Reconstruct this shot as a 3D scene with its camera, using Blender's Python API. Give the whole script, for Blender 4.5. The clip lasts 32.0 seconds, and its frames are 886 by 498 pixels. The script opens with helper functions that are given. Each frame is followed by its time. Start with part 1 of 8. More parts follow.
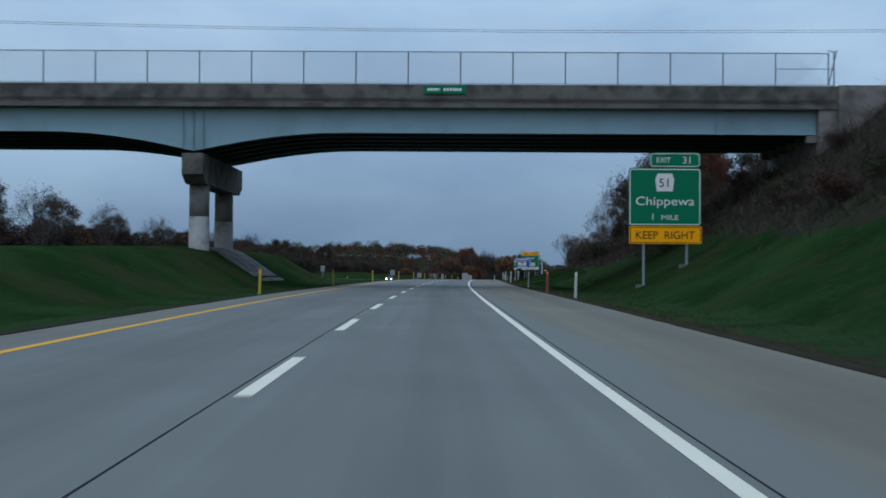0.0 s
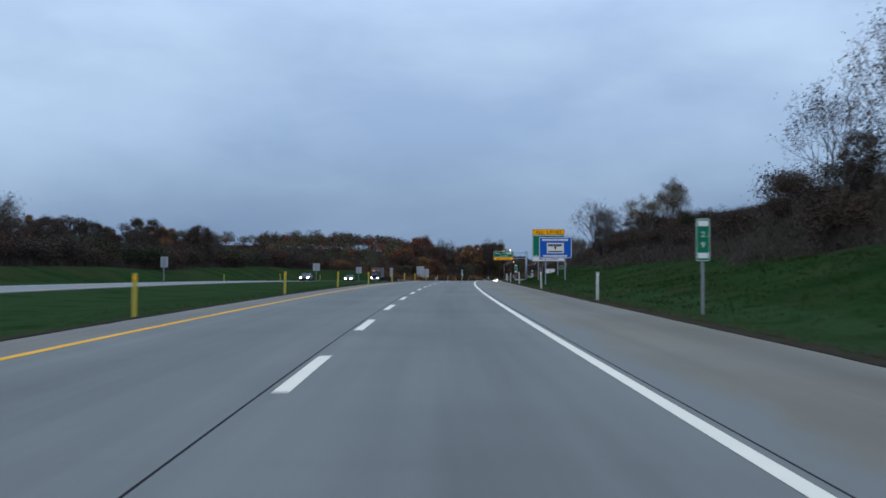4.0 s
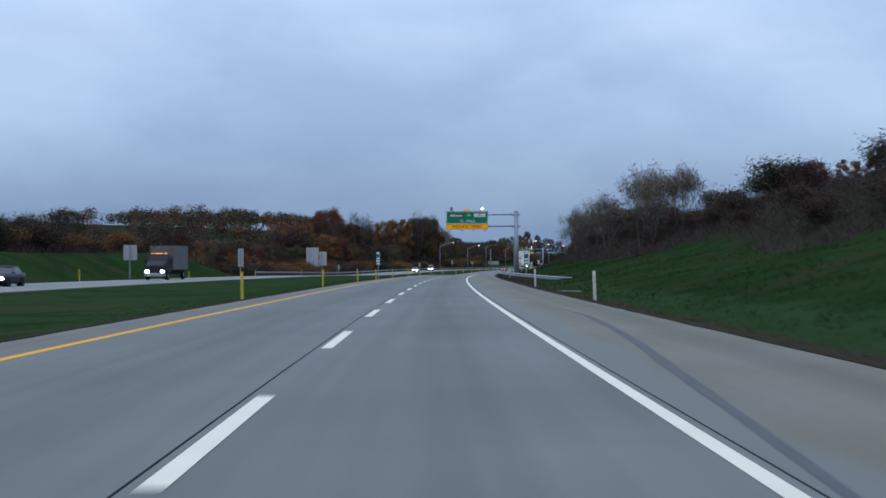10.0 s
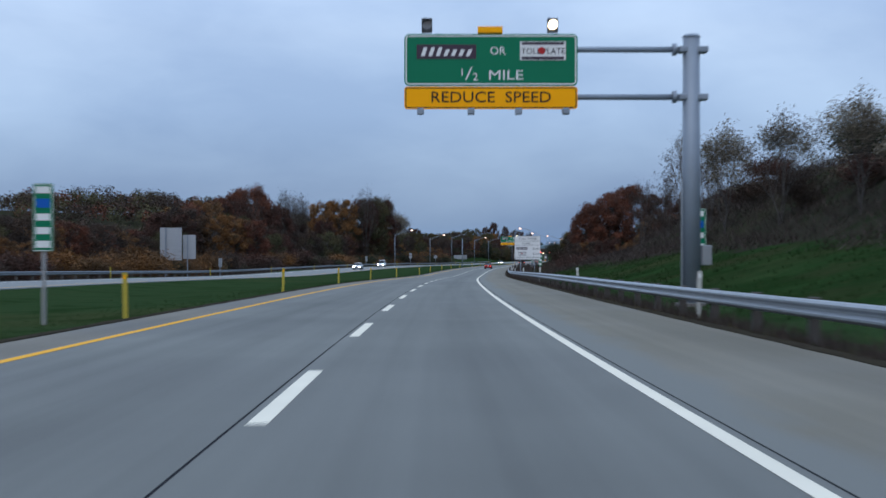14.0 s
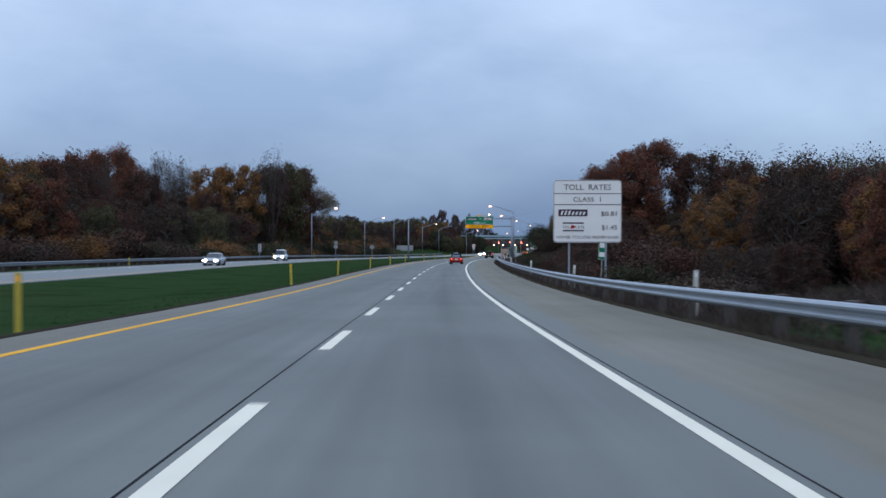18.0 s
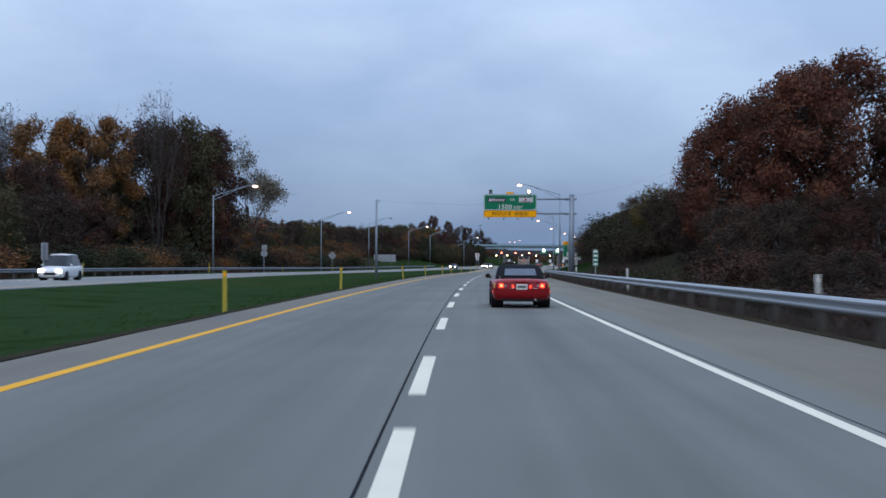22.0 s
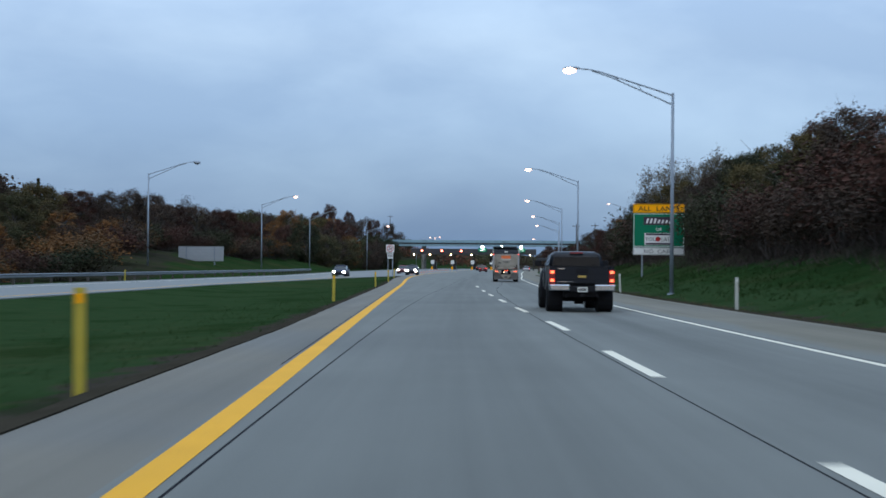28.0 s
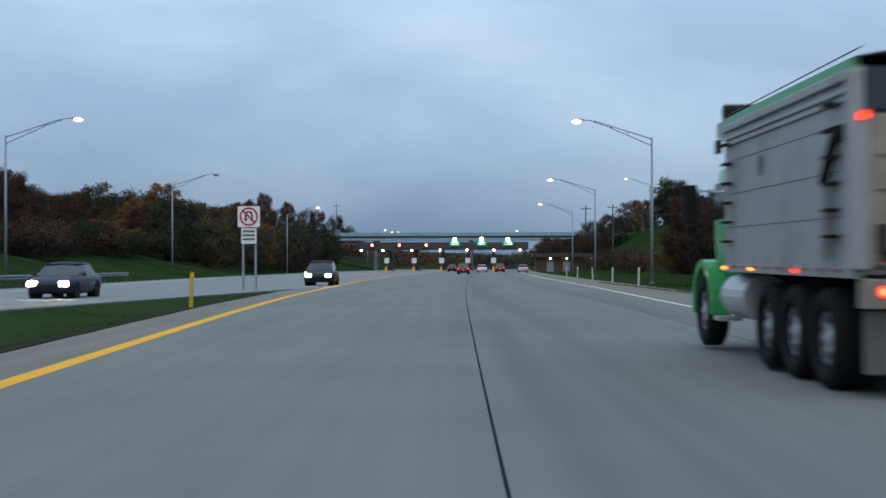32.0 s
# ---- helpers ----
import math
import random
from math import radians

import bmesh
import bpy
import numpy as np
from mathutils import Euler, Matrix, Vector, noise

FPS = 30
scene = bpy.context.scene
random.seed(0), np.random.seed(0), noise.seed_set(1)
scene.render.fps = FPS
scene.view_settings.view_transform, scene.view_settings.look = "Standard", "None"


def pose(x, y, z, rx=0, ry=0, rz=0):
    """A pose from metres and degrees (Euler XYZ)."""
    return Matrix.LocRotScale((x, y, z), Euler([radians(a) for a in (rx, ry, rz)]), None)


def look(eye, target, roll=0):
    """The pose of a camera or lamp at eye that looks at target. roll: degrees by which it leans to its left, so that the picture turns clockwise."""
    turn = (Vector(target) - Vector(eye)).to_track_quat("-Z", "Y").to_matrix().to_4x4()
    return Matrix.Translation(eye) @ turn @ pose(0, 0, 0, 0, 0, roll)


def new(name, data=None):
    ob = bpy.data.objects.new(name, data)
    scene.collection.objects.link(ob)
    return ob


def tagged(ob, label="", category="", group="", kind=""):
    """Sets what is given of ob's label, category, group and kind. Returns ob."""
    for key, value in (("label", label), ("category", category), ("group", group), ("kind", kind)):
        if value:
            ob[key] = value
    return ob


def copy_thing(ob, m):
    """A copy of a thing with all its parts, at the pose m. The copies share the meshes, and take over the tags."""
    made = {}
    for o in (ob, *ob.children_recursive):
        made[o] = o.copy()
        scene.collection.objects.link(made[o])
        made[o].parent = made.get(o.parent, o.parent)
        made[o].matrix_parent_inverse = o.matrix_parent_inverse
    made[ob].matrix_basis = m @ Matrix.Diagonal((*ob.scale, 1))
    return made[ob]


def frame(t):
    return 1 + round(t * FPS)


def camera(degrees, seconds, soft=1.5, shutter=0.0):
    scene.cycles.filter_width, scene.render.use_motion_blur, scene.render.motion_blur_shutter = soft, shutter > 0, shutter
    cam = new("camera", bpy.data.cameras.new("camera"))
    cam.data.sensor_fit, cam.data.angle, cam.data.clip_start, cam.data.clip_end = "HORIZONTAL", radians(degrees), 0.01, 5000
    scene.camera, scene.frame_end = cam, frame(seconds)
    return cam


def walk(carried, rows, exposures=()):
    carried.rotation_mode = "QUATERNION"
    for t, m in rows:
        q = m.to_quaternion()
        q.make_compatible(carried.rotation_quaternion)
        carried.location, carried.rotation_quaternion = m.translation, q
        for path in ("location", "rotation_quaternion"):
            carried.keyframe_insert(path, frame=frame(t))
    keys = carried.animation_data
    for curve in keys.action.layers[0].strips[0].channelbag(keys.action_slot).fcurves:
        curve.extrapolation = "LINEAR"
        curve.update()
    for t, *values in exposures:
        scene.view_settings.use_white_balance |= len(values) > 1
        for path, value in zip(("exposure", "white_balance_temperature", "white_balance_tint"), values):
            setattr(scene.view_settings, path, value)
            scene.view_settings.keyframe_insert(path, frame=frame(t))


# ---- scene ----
LENS = 37.53
# seconds, place, pitch, roll, yaw
ROWS = [
    (0, 1.89, 10.61, 1.277, 91.07, -0.37, -0.56), (0.5, 1.84, 27.43, 1.392, 91.04, -0.14, -0.91),
    (1, 1.86, 44.09, 1.458, 90.99, -0.27, -1.10), (1.5, 1.98, 60.74, 1.568, 90.97, -0.16, -1.23),
    (2, 2.16, 77.43, 1.590, 90.97, -0.38, -1.37), (2.5, 2.35, 94.16, 1.637, 90.95, -0.21, -1.77),
    (3, 2.74, 110.94, 1.665, 90.82, -0.12, -2.12), (3.5, 3.30, 127.77, 1.675, 90.76, -0.13, -2.41),
    (5.5, 6.13, 194.07, 1.646, 90.59, 0.18, -3.60), (6, 6.99, 211.11, 1.577, 90.43, -0.17, -3.94),
    (6.5, 8.00, 228.06, 1.506, 90.46, 0.11, -4.24), (7, 9.10, 244.76, 1.403, 90.33, -0.06, -4.53),
    (7.5, 10.24, 261.26, 1.317, 90.36, 0.06, -4.80), (8, 11.47, 277.64, 1.177, 90.26, 0.08, -5.03),
    (8.5, 12.76, 294.11, 1.087, 90.28, -0.00, -5.28), (9, 14.17, 310.75, 0.930, 90.18, 0.27, -5.56),
    (9.5, 15.64, 327.46, 0.781, 90.08, 0.18, -5.76), (10, 17.12, 344.08, 0.612, 90.07, 0.23, -6.09),
    (10.5, 18.65, 360.49, 0.424, 89.97, 0.19, -6.35), (11, 20.32, 376.82, 0.244, 89.83, 0.02, -6.68),
    (11.5, 22.06, 393.06, 0.036, 89.91, -0.04, -6.94), (12, 23.84, 409.30, -0.195, 90.01, 0.17, -7.17),
    (12.5, 25.66, 425.54, -0.365, 89.97, -0.06, -7.31), (13, 27.51, 441.84, -0.579, 89.79, -0.46, -7.54),
    (13.5, 29.39, 458.21, -0.783, 89.86, -0.20, -7.70), (15.5, 37.61, 521.90, -1.670, 89.79, -0.11, -8.90),
    (16, 40.01, 537.42, -1.899, 89.77, -0.25, -9.20), (16.5, 42.42, 552.84, -2.133, 89.70, -0.29, -9.54),
    (17, 44.91, 568.23, -2.405, 89.65, -0.46, -9.95), (17.5, 47.52, 583.58, -2.675, 89.60, -0.18, -10.18),
    (18, 50.11, 598.77, -2.973, 89.55, -0.08, -10.47), (18.5, 52.67, 613.85, -3.250, 89.40, -0.16, -10.78),
    (19, 55.44, 628.96, -3.580, 89.50, -0.08, -11.02), (19.5, 58.27, 644.04, -3.808, 89.72, 0.22, -11.10),
    (20, 60.98, 659.19, -4.026, 90.14, 0.05, -11.07), (20.5, 63.67, 674.30, -4.171, 90.17, -0.06, -11.00),
    (21, 66.34, 689.46, -4.297, 90.21, 0.19, -10.64), (21.5, 68.98, 704.72, -4.434, 90.20, -0.11, -10.70),
    (22, 71.63, 720.06, -4.501, 90.10, -0.25, -10.92), (22.5, 74.37, 735.44, -4.675, 90.14, -0.05, -11.20),
    (23, 77.18, 750.79, -4.784, 90.23, -0.23, -11.53), (23.5, 80.09, 766.01, -4.942, 90.26, -0.07, -12.04),
    (24, 83.11, 781.09, -5.044, 90.20, -0.34, -12.50), (24.5, 86.21, 796.04, -5.234, 90.15, -0.45, -12.88),
    (25, 89.39, 810.82, -5.343, 90.02, -0.86, -13.32), (25.5, 92.62, 825.45, -5.541, 90.06, -0.16, -13.72),
    (27.5, 106.13, 881.99, -6.173, 90.08, -0.15, -14.75), (28, 109.62, 895.89, -6.320, 90.25, -0.45, -14.99),
    (28.5, 113.16, 909.71, -6.512, 90.17, -0.37, -15.31), (29, 116.74, 923.50, -6.674, 90.13, -0.37, -15.59),
    (29.5, 120.33, 937.21, -6.859, 90.19, -0.32, -15.85), (30, 124.03, 950.85, -7.015, 90.22, -0.36, -16.08),
    (30.5, 127.90, 964.31, -7.173, 90.18, -0.38, -16.29), (31, 131.79, 977.63, -7.302, 90.23, -0.41, -16.39),
    (31.5, 135.54, 990.68, -7.423, 90.19, -0.39, -16.60), (32, 139.09, 1003.59, -7.517, 90.29, 0.14, -16.72),
]
cam = camera(LENS, 32.0, soft=1.6, shutter=0.35)
walk(cam, [(r[0], pose(*r[1:])) for r in ROWS],
     exposures=[(0, 0.20, 6380, 5), (1.2, 0.19, 6380, 7), (2.0, 0.34, 6585, 9), (3.5, 0.44, 6550, 11), (6, 0.54, 6540, 13), (16, 0.54, 6540, 13), (23, 0.53, 6660, 15), (25, 0.57, 6620, 12), (29, 0.58, 6600, 8), (31, 0.52, 6950, 8), (32, 0.52, 6950, 8)])

# the road's heading (degrees, every 35 m) and grade (per cent, every 50 m), from station -20
HEADING = [-0.43, 0.01, 0.5, 1.09, 1.74, 2.32, 2.88, 3.45, 4.01, 4.56, 5.11, 5.64, 6.12, 6.63, 7.2, 7.89, 8.61, 9.26, 9.8, 10.28, 10.76, 11.33, 11.97, 12.59, 13.18, 13.85, 14.59, 15.3, 15.89, 16.35, 16.75, 17.13, 17.5, 17.86, 18.23, 18.59, 18.96, 19.32, 19.69, 20.05, 20.42]
GRADE = [0.337, 0.657, 0.147, 0.183, -0.24, -0.469, -0.76, -0.954, -1.261, -1.212, -1.4, -1.4, -1.808, -1.897, -0.891, -0.744, -0.976, -0.998, -1.14, -1.249, -1.022, -0.62, -0.8, -0.8, -0.8, -0.8, -0.8, -0.8, -0.8]

# ---------------------------------------------------------------- the road's alignment
STEP = 5.0
STA = np.arange(-20.0, 1400.1, STEP)
_th = np.interp(STA, np.arange(-20, 1411, 35.0), np.radians(HEADING))
_gr = np.interp(STA, np.arange(-20, 1411, 50.0), np.array(GRADE) / 100)


def _sum(f):
    return np.concatenate([[0], np.cumsum((f[1:] + f[:-1]) / 2 * STEP)])


RX, RY, RZ = _sum(np.sin(_th)), _sum(np.cos(_th)), _sum(_gr)
RX, RY, RZ = RX - RX[4], RY - RY[4], RZ - RZ[4]


def at(s):
    """Place, heading and height of the lane seam at station s; straight on past both ends."""
    c = min(max(s, -20.0), 1400.0)
    th = float(np.interp(c, STA, _th))
    e = s - c
    return (float(np.interp(c, STA, RX)) + e * math.sin(th), float(np.interp(c, STA, RY)) + e * math.cos(th),
            float(np.interp(c, STA, RZ)), th)


def P(s, d, h=0.0):
    """World place of station s, d metres right of the lane seam, h above the road."""
    x, y, z, th = at(s)
    return Vector((x + math.cos(th) * d, y - math.sin(th) * d, z + h))


def M(s, d, h=0.0, turn=0.0):
    """Pose with x to the right of the road, y along it; turn: degrees anticlockwise."""
    x, y, z, th = at(s)
    return Matrix.Translation(P(s, d, h)) @ Matrix.Rotation(-th + radians(turn), 4, "Z")


def lerp(x, xs, ys):
    return float(np.interp(x, xs, ys))


def smooth(a, b, x):
    t = min(max((x - a) / (b - a), 0.0), 1.0)
    return t * t * (3 - 2 * t)


# widths of the carriageways along the road
def yellow_d(s):
    return lerp(s, [780, 815, 845, 870, 893, 912, 918, 928, 940, 950, 961, 974, 985, 998, 1008, 1018, 1031, 1049, 1067, 1082, 1120], [-3.97, -3.92, -3.91, -3.95, -3.98, -4.16, -4.27, -4.50, -4.81, -5.10, -5.43, -5.86, -6.24, -6.70, -7.07, -7.50, -8.15, -8.98, -9.72, -10.1, -10.9])


def left_edge(s):
    return max(lerp(s, [150, 720, 760, 820, 905, 932, 944, 963, 984, 1006, 1018, 1034, 1057, 1080], [-5.35, -5.25, -5.2, -5.3, -5.65, -5.93, -6.28, -6.87, -7.60, -8.38, -8.92, -9.75, -10.9, -11.6]), opp_near(s) + 0.04)


def lane_seam(s):
    """Offset of the joint between the lanes, which fans out towards the plaza."""
    return lerp(s, [980, 986, 1000, 1010, 1040, 1120, 1300], [0.0, 0.06, 0.42, 0.80, 1.6, 2.6, 3.6])


def white_off(s):
    """How far the right edge line swings out towards the plaza."""
    return lerp(s, [1050, 1092, 1187, 1300], [0.0, 1.05, 2.0, 2.6])


def opp_near(s):
    return lerp(s, [130, 1000, 1050, 1082, 1100], [-20.5, -20.5, -16.5, -12.2, -10.6])


def opp_far(s):
    return lerp(s, [130, 1000, 1077, 1150, 1300], [-31.6, -32.5, -27.5, -31, -34])


# ---------------------------------------------------------------- world and light
world = bpy.data.worlds.new("evening sky")
scene.world = world
world.use_nodes = True
wn, wl = world.node_tree.nodes, world.node_tree.links
wn.clear()


def wnode(kind, **kw):
    n = wn.new(kind)
    for k, v in kw.items():
        n.inputs[k].default_value = v
    return n


w_out = wn.new("ShaderNodeOutputWorld")
w_bg = wnode("ShaderNodeBackground", Strength=1.0)
w_sky = wn.new("ShaderNodeTexSky")
w_sky.sky_type, w_sky.sun_disc = "NISHITA", False
w_sky.sun_elevation, w_sky.sun_rotation = radians(9), radians(200)
w_sky.air_density, w_sky.dust_density = 1.0, 2.0
w_co = wn.new("ShaderNodeTexCoord")
w_map = wn.new("ShaderNodeMapping")
w_map.inputs["Scale"].default_value = (1.0, 1.0, 2.4)
w_noise = wnode("ShaderNodeTexNoise", Scale=2.6, Detail=5.0, Roughness=0.48, Distortion=0.2)
w_ramp = wn.new("ShaderNodeValToRGB")
w_ramp.color_ramp.elements[0].position, w_ramp.color_ramp.elements[0].color = 0.36, (0.208, 0.302, 0.475, 1)
w_ramp.color_ramp.elements[1].position, w_ramp.color_ramp.elements[1].color = 0.66, (0.322, 0.432, 0.605, 1)
w_sep = wn.new("ShaderNodeSeparateXYZ")
w_up = wn.new("ShaderNodeMapRange")
w_up.inputs["From Min"].default_value, w_up.inputs["From Max"].default_value = 0.02, 0.28
w_up.inputs["To Min"].default_value, w_up.inputs["To Max"].default_value = 0.80, 1.58
w_mul = wn.new("ShaderNodeVectorMath")
w_mul.operation = "SCALE"
w_mix = wn.new("ShaderNodeMix")
w_mix.data_type = "RGBA"
w_mix.inputs["Factor"].default_value = 0.90
w_dim = wn.new("ShaderNodeVectorMath")
w_dim.operation = "SCALE"
w_dim.inputs["Scale"].default_value = 0.10
wl.new(w_co.outputs["Generated"], w_map.inputs["Vector"])
wl.new(w_map.outputs["Vector"], w_noise.inputs["Vector"])
# smaller ragged cloud over the broad banks
w_fine = wnode("ShaderNodeTexNoise", Scale=11.0, Detail=6.0, Roughness=0.55, Distortion=0.3)
w_add = wn.new("ShaderNodeMath")
w_add.operation = "MULTIPLY_ADD"
w_add.inputs[1].default_value = 0.24
w_off = wn.new("ShaderNodeMath")
w_off.operation = "SUBTRACT"
w_off.inputs[1].default_value = 0.12
wl.new(w_map.outputs["Vector"], w_fine.inputs["Vector"])
wl.new(w_noise.outputs["Fac"], w_off.inputs[0])
wl.new(w_fine.outputs["Fac"], w_add.inputs[0])
wl.new(w_off.outputs[0], w_add.inputs[2])
wl.new(w_add.outputs[0], w_ramp.inputs["Fac"])
wl.new(w_co.outputs["Generated"], w_sep.inputs["Vector"])
wl.new(w_sep.outputs["Z"], w_up.inputs["Value"])
# brighter towards the zenith, bluer towards the horizon
w_zen = wn.new("ShaderNodeMapRange")
w_zen.inputs["From Min"].default_value, w_zen.inputs["From Max"].default_value = 0.28, 0.9
w_zen.inputs["To Min"].default_value, w_zen.inputs["To Max"].default_value = 1.0, 1.25
w_both = wn.new("ShaderNodeMath")
w_both.operation = "MULTIPLY"
w_hor = wn.new("ShaderNodeMapRange")
w_hor.inputs["From Min"].default_value, w_hor.inputs["From Max"].default_value = 0.015, 0.10
w_hor.inputs["To Min"].default_value, w_hor.inputs["To Max"].default_value = 0.80, 1.0
w_all = wn.new("ShaderNodeMath")
w_all.operation = "MULTIPLY"
w_low = wn.new("ShaderNodeMapRange")
w_low.inputs["From Min"].default_value, w_low.inputs["From Max"].default_value = 0.0, 0.16
w_tint = wn.new("ShaderNodeMix")
w_tint.data_type = "RGBA"
w_tint.inputs["A"].default_value, w_tint.inputs["B"].default_value = (0.855, 1.0, 1.10, 1), (1.01, 1.0, 0.97, 1)
w_col = wn.new("ShaderNodeVectorMath")
w_col.operation = "MULTIPLY"
wl.new(w_sep.outputs["Z"], w_zen.inputs["Value"])
wl.new(w_sep.outputs["Z"], w_low.inputs["Value"])
wl.new(w_up.outputs["Result"], w_both.inputs[0])
wl.new(w_zen.outputs["Result"], w_both.inputs[1])
wl.new(w_low.outputs["Result"], w_tint.inputs["Factor"])
wl.new(w_ramp.outputs["Color"], w_col.inputs[0])
wl.new(w_tint.outputs["Result"], w_col.inputs[1])
wl.new(w_col.outputs["Vector"], w_mul.inputs[0])
wl.new(w_sep.outputs["Z"], w_hor.inputs["Value"])
wl.new(w_both.outputs[0], w_all.inputs[0])
wl.new(w_hor.outputs["Result"], w_all.inputs[1])
wl.new(w_all.outputs[0], w_mul.inputs["Scale"])
wl.new(w_sky.outputs["Color"], w_dim.inputs[0])
wl.new(w_dim.outputs["Vector"], w_mix.inputs["A"])
wl.new(w_mul.outputs["Vector"], w_mix.inputs["B"])
wl.new(w_mix.outputs["Result"], w_bg.inputs["Color"])
wl.new(w_bg.outputs["Background"], w_out.inputs["Surface"])

sun = new("sun", bpy.data.lights.new("sun", "SUN"))
sun.data.energy, sun.data.angle, sun.data.color = 0.5, radians(40), (1.0, 0.97, 0.95)
sun.matrix_world = look((0, 0, 100), (30, 60, 0))


# ---------------------------------------------------------------- materials
def mat(name, color, rough=0.7, metal=0.0, vary=0.15, scale=3.0, fine=40.0, bump=0.0, bump_scale=60.0, spec=0.5,
        stain=None, stain_scale=0.4, stain_at=0.62, emit=None, strength=0.0, island=0.0, object_vary=0.0, coat=0.0):
    """A principled surface with coarse and fine variation, optional stains, relief and glow."""
    m = bpy.data.materials.new(name)
    m.use_nodes = True
    n, l = m.node_tree.nodes, m.node_tree.links
    b = n["Principled BSDF"]
    b.inputs["Roughness"].default_value = rough
    b.inputs["Metallic"].default_value = metal
    b.inputs["Specular IOR Level"].default_value = spec
    b.inputs["Coat Weight"].default_value = coat
    co = n.new("ShaderNodeTexCoord")

    def noise_at(sc, detail=4.0):
        t = n.new("ShaderNodeTexNoise")
        t.inputs["Scale"].default_value, t.inputs["Detail"].default_value = sc, detail
        l.new(co.outputs["Object"], t.inputs["Vector"])
        return t.outputs["Fac"]

    def mul(a, k):
        x = n.new("ShaderNodeMath")
        x.operation = "MULTIPLY_ADD"
        l.new(a, x.inputs[0])
        x.inputs[1].default_value, x.inputs[2].default_value = k, 1 - k / 2
        return x.outputs[0]

    def times(a, c):
        x = n.new("ShaderNodeMath")
        x.operation = "MULTIPLY"
        l.new(a, x.inputs[0])
        l.new(c, x.inputs[1])
        return x.outputs[0]

    f = times(mul(noise_at(scale), vary * 2), mul(noise_at(fine, 2.0), vary))
    if island:
        g = n.new("ShaderNodeNewGeometry")
        f = times(f, mul(g.outputs["Random Per Island"], island))
    if object_vary:
        g = n.new("ShaderNodeObjectInfo")
        f = times(f, mul(g.outputs["Random"], object_vary))
    base = n.new("ShaderNodeVectorMath")
    base.operation = "SCALE"
    base.inputs[0].default_value = color[:3]
    l.new(f, base.inputs["Scale"])
    out = base.outputs["Vector"]
    if stain:
        r = n.new("ShaderNodeMapRange")
        r.inputs["From Min"].default_value, r.inputs["From Max"].default_value = stain_at - 0.1, stain_at + 0.1
        l.new(noise_at(stain_scale, 6.0), r.inputs["Value"])
        x = n.new("ShaderNodeMix")
        x.data_type = "RGBA"
        l.new(r.outputs["Result"], x.inputs["Factor"])
        l.new(out, x.inputs["A"])
        x.inputs["B"].default_value = (*stain, 1)
        out = x.outputs["Result"]
    l.new(out, b.inputs["Base Color"])
    if bump:
        u = n.new("ShaderNodeBump")
        u.inputs["Strength"].default_value, u.inputs["Distance"].default_value = bump, 0.02
        l.new(noise_at(bump_scale, 3.0), u.inputs["Height"])
        l.new(u.outputs["Normal"], b.inputs["Normal"])
    if emit:
        b.inputs["Emission Color"].default_value = (*emit, 1)
        b.inputs["Emission Strength"].default_value = strength
    return m


def road_mat(name, color, centres, dark, light):
    """Worn pavement: mottled, streaked along the way, darker where oil drips between the wheel paths."""
    m = mat(name, color, 0.82, vary=0.11, scale=0.35, fine=30, bump=0.15, bump_scale=90, stain=dark, stain_scale=0.12, stain_at=0.60, spec=0.22)
    n, l = m.node_tree.nodes, m.node_tree.links
    b = n["Principled BSDF"]
    base = b.inputs["Base Color"].links[0].from_socket
    uv = n.new("ShaderNodeUVMap")
    sep = n.new("ShaderNodeSeparateXYZ")
    l.new(uv.outputs["UV"], sep.inputs[0])

    def op(kind, a, c=None):
        x = n.new("ShaderNodeMath")
        x.operation = kind
        for i, q in enumerate((a, c)):
            if q is None:
                continue
            if isinstance(q, float):
                x.inputs[i].default_value = q
            else:
                l.new(q, x.inputs[i])
        return x.outputs[0]

    def streaks(across, along, detail, lo, hi):
        mp = n.new("ShaderNodeMapping")
        mp.inputs["Scale"].default_value = (across, along, 1)
        l.new(uv.outputs["UV"], mp.inputs["Vector"])
        t = n.new("ShaderNodeTexNoise")
        t.inputs["Scale"].default_value, t.inputs["Detail"].default_value = 1.0, detail
        l.new(mp.outputs["Vector"], t.inputs["Vector"])
        r = n.new("ShaderNodeMapRange")
        r.inputs["From Min"].default_value, r.inputs["From Max"].default_value = 0.3, 0.7
        r.inputs["To Min"].default_value, r.inputs["To Max"].default_value = lo, hi
        l.new(t.outputs["Fac"], r.inputs["Value"])
        return r.outputs["Result"]

    f = op("MULTIPLY", streaks(2.6, 0.035, 4.0, 0.90, 1.08), streaks(0.45, 0.16, 5.0, 0.93, 1.06))
    for c, w, k in centres:
        g = op("POWER", 2.718, op("MULTIPLY", op("POWER", op("DIVIDE", op("SUBTRACT", sep.outputs["X"], c), w), 2.0), -1.0))
        g = op("MULTIPLY", g, streaks(0.9, 0.03, 4.0, 0.35 * k, 1.5 * k))
        f = op("MULTIPLY", f, op("SUBTRACT", 1.0, g))
    v = n.new("ShaderNodeVectorMath")
    v.operation = "SCALE"
    l.new(base, v.inputs[0])
    l.new(f, v.inputs["Scale"])
    l.new(v.outputs["Vector"], b.inputs["Base Color"])
    return m


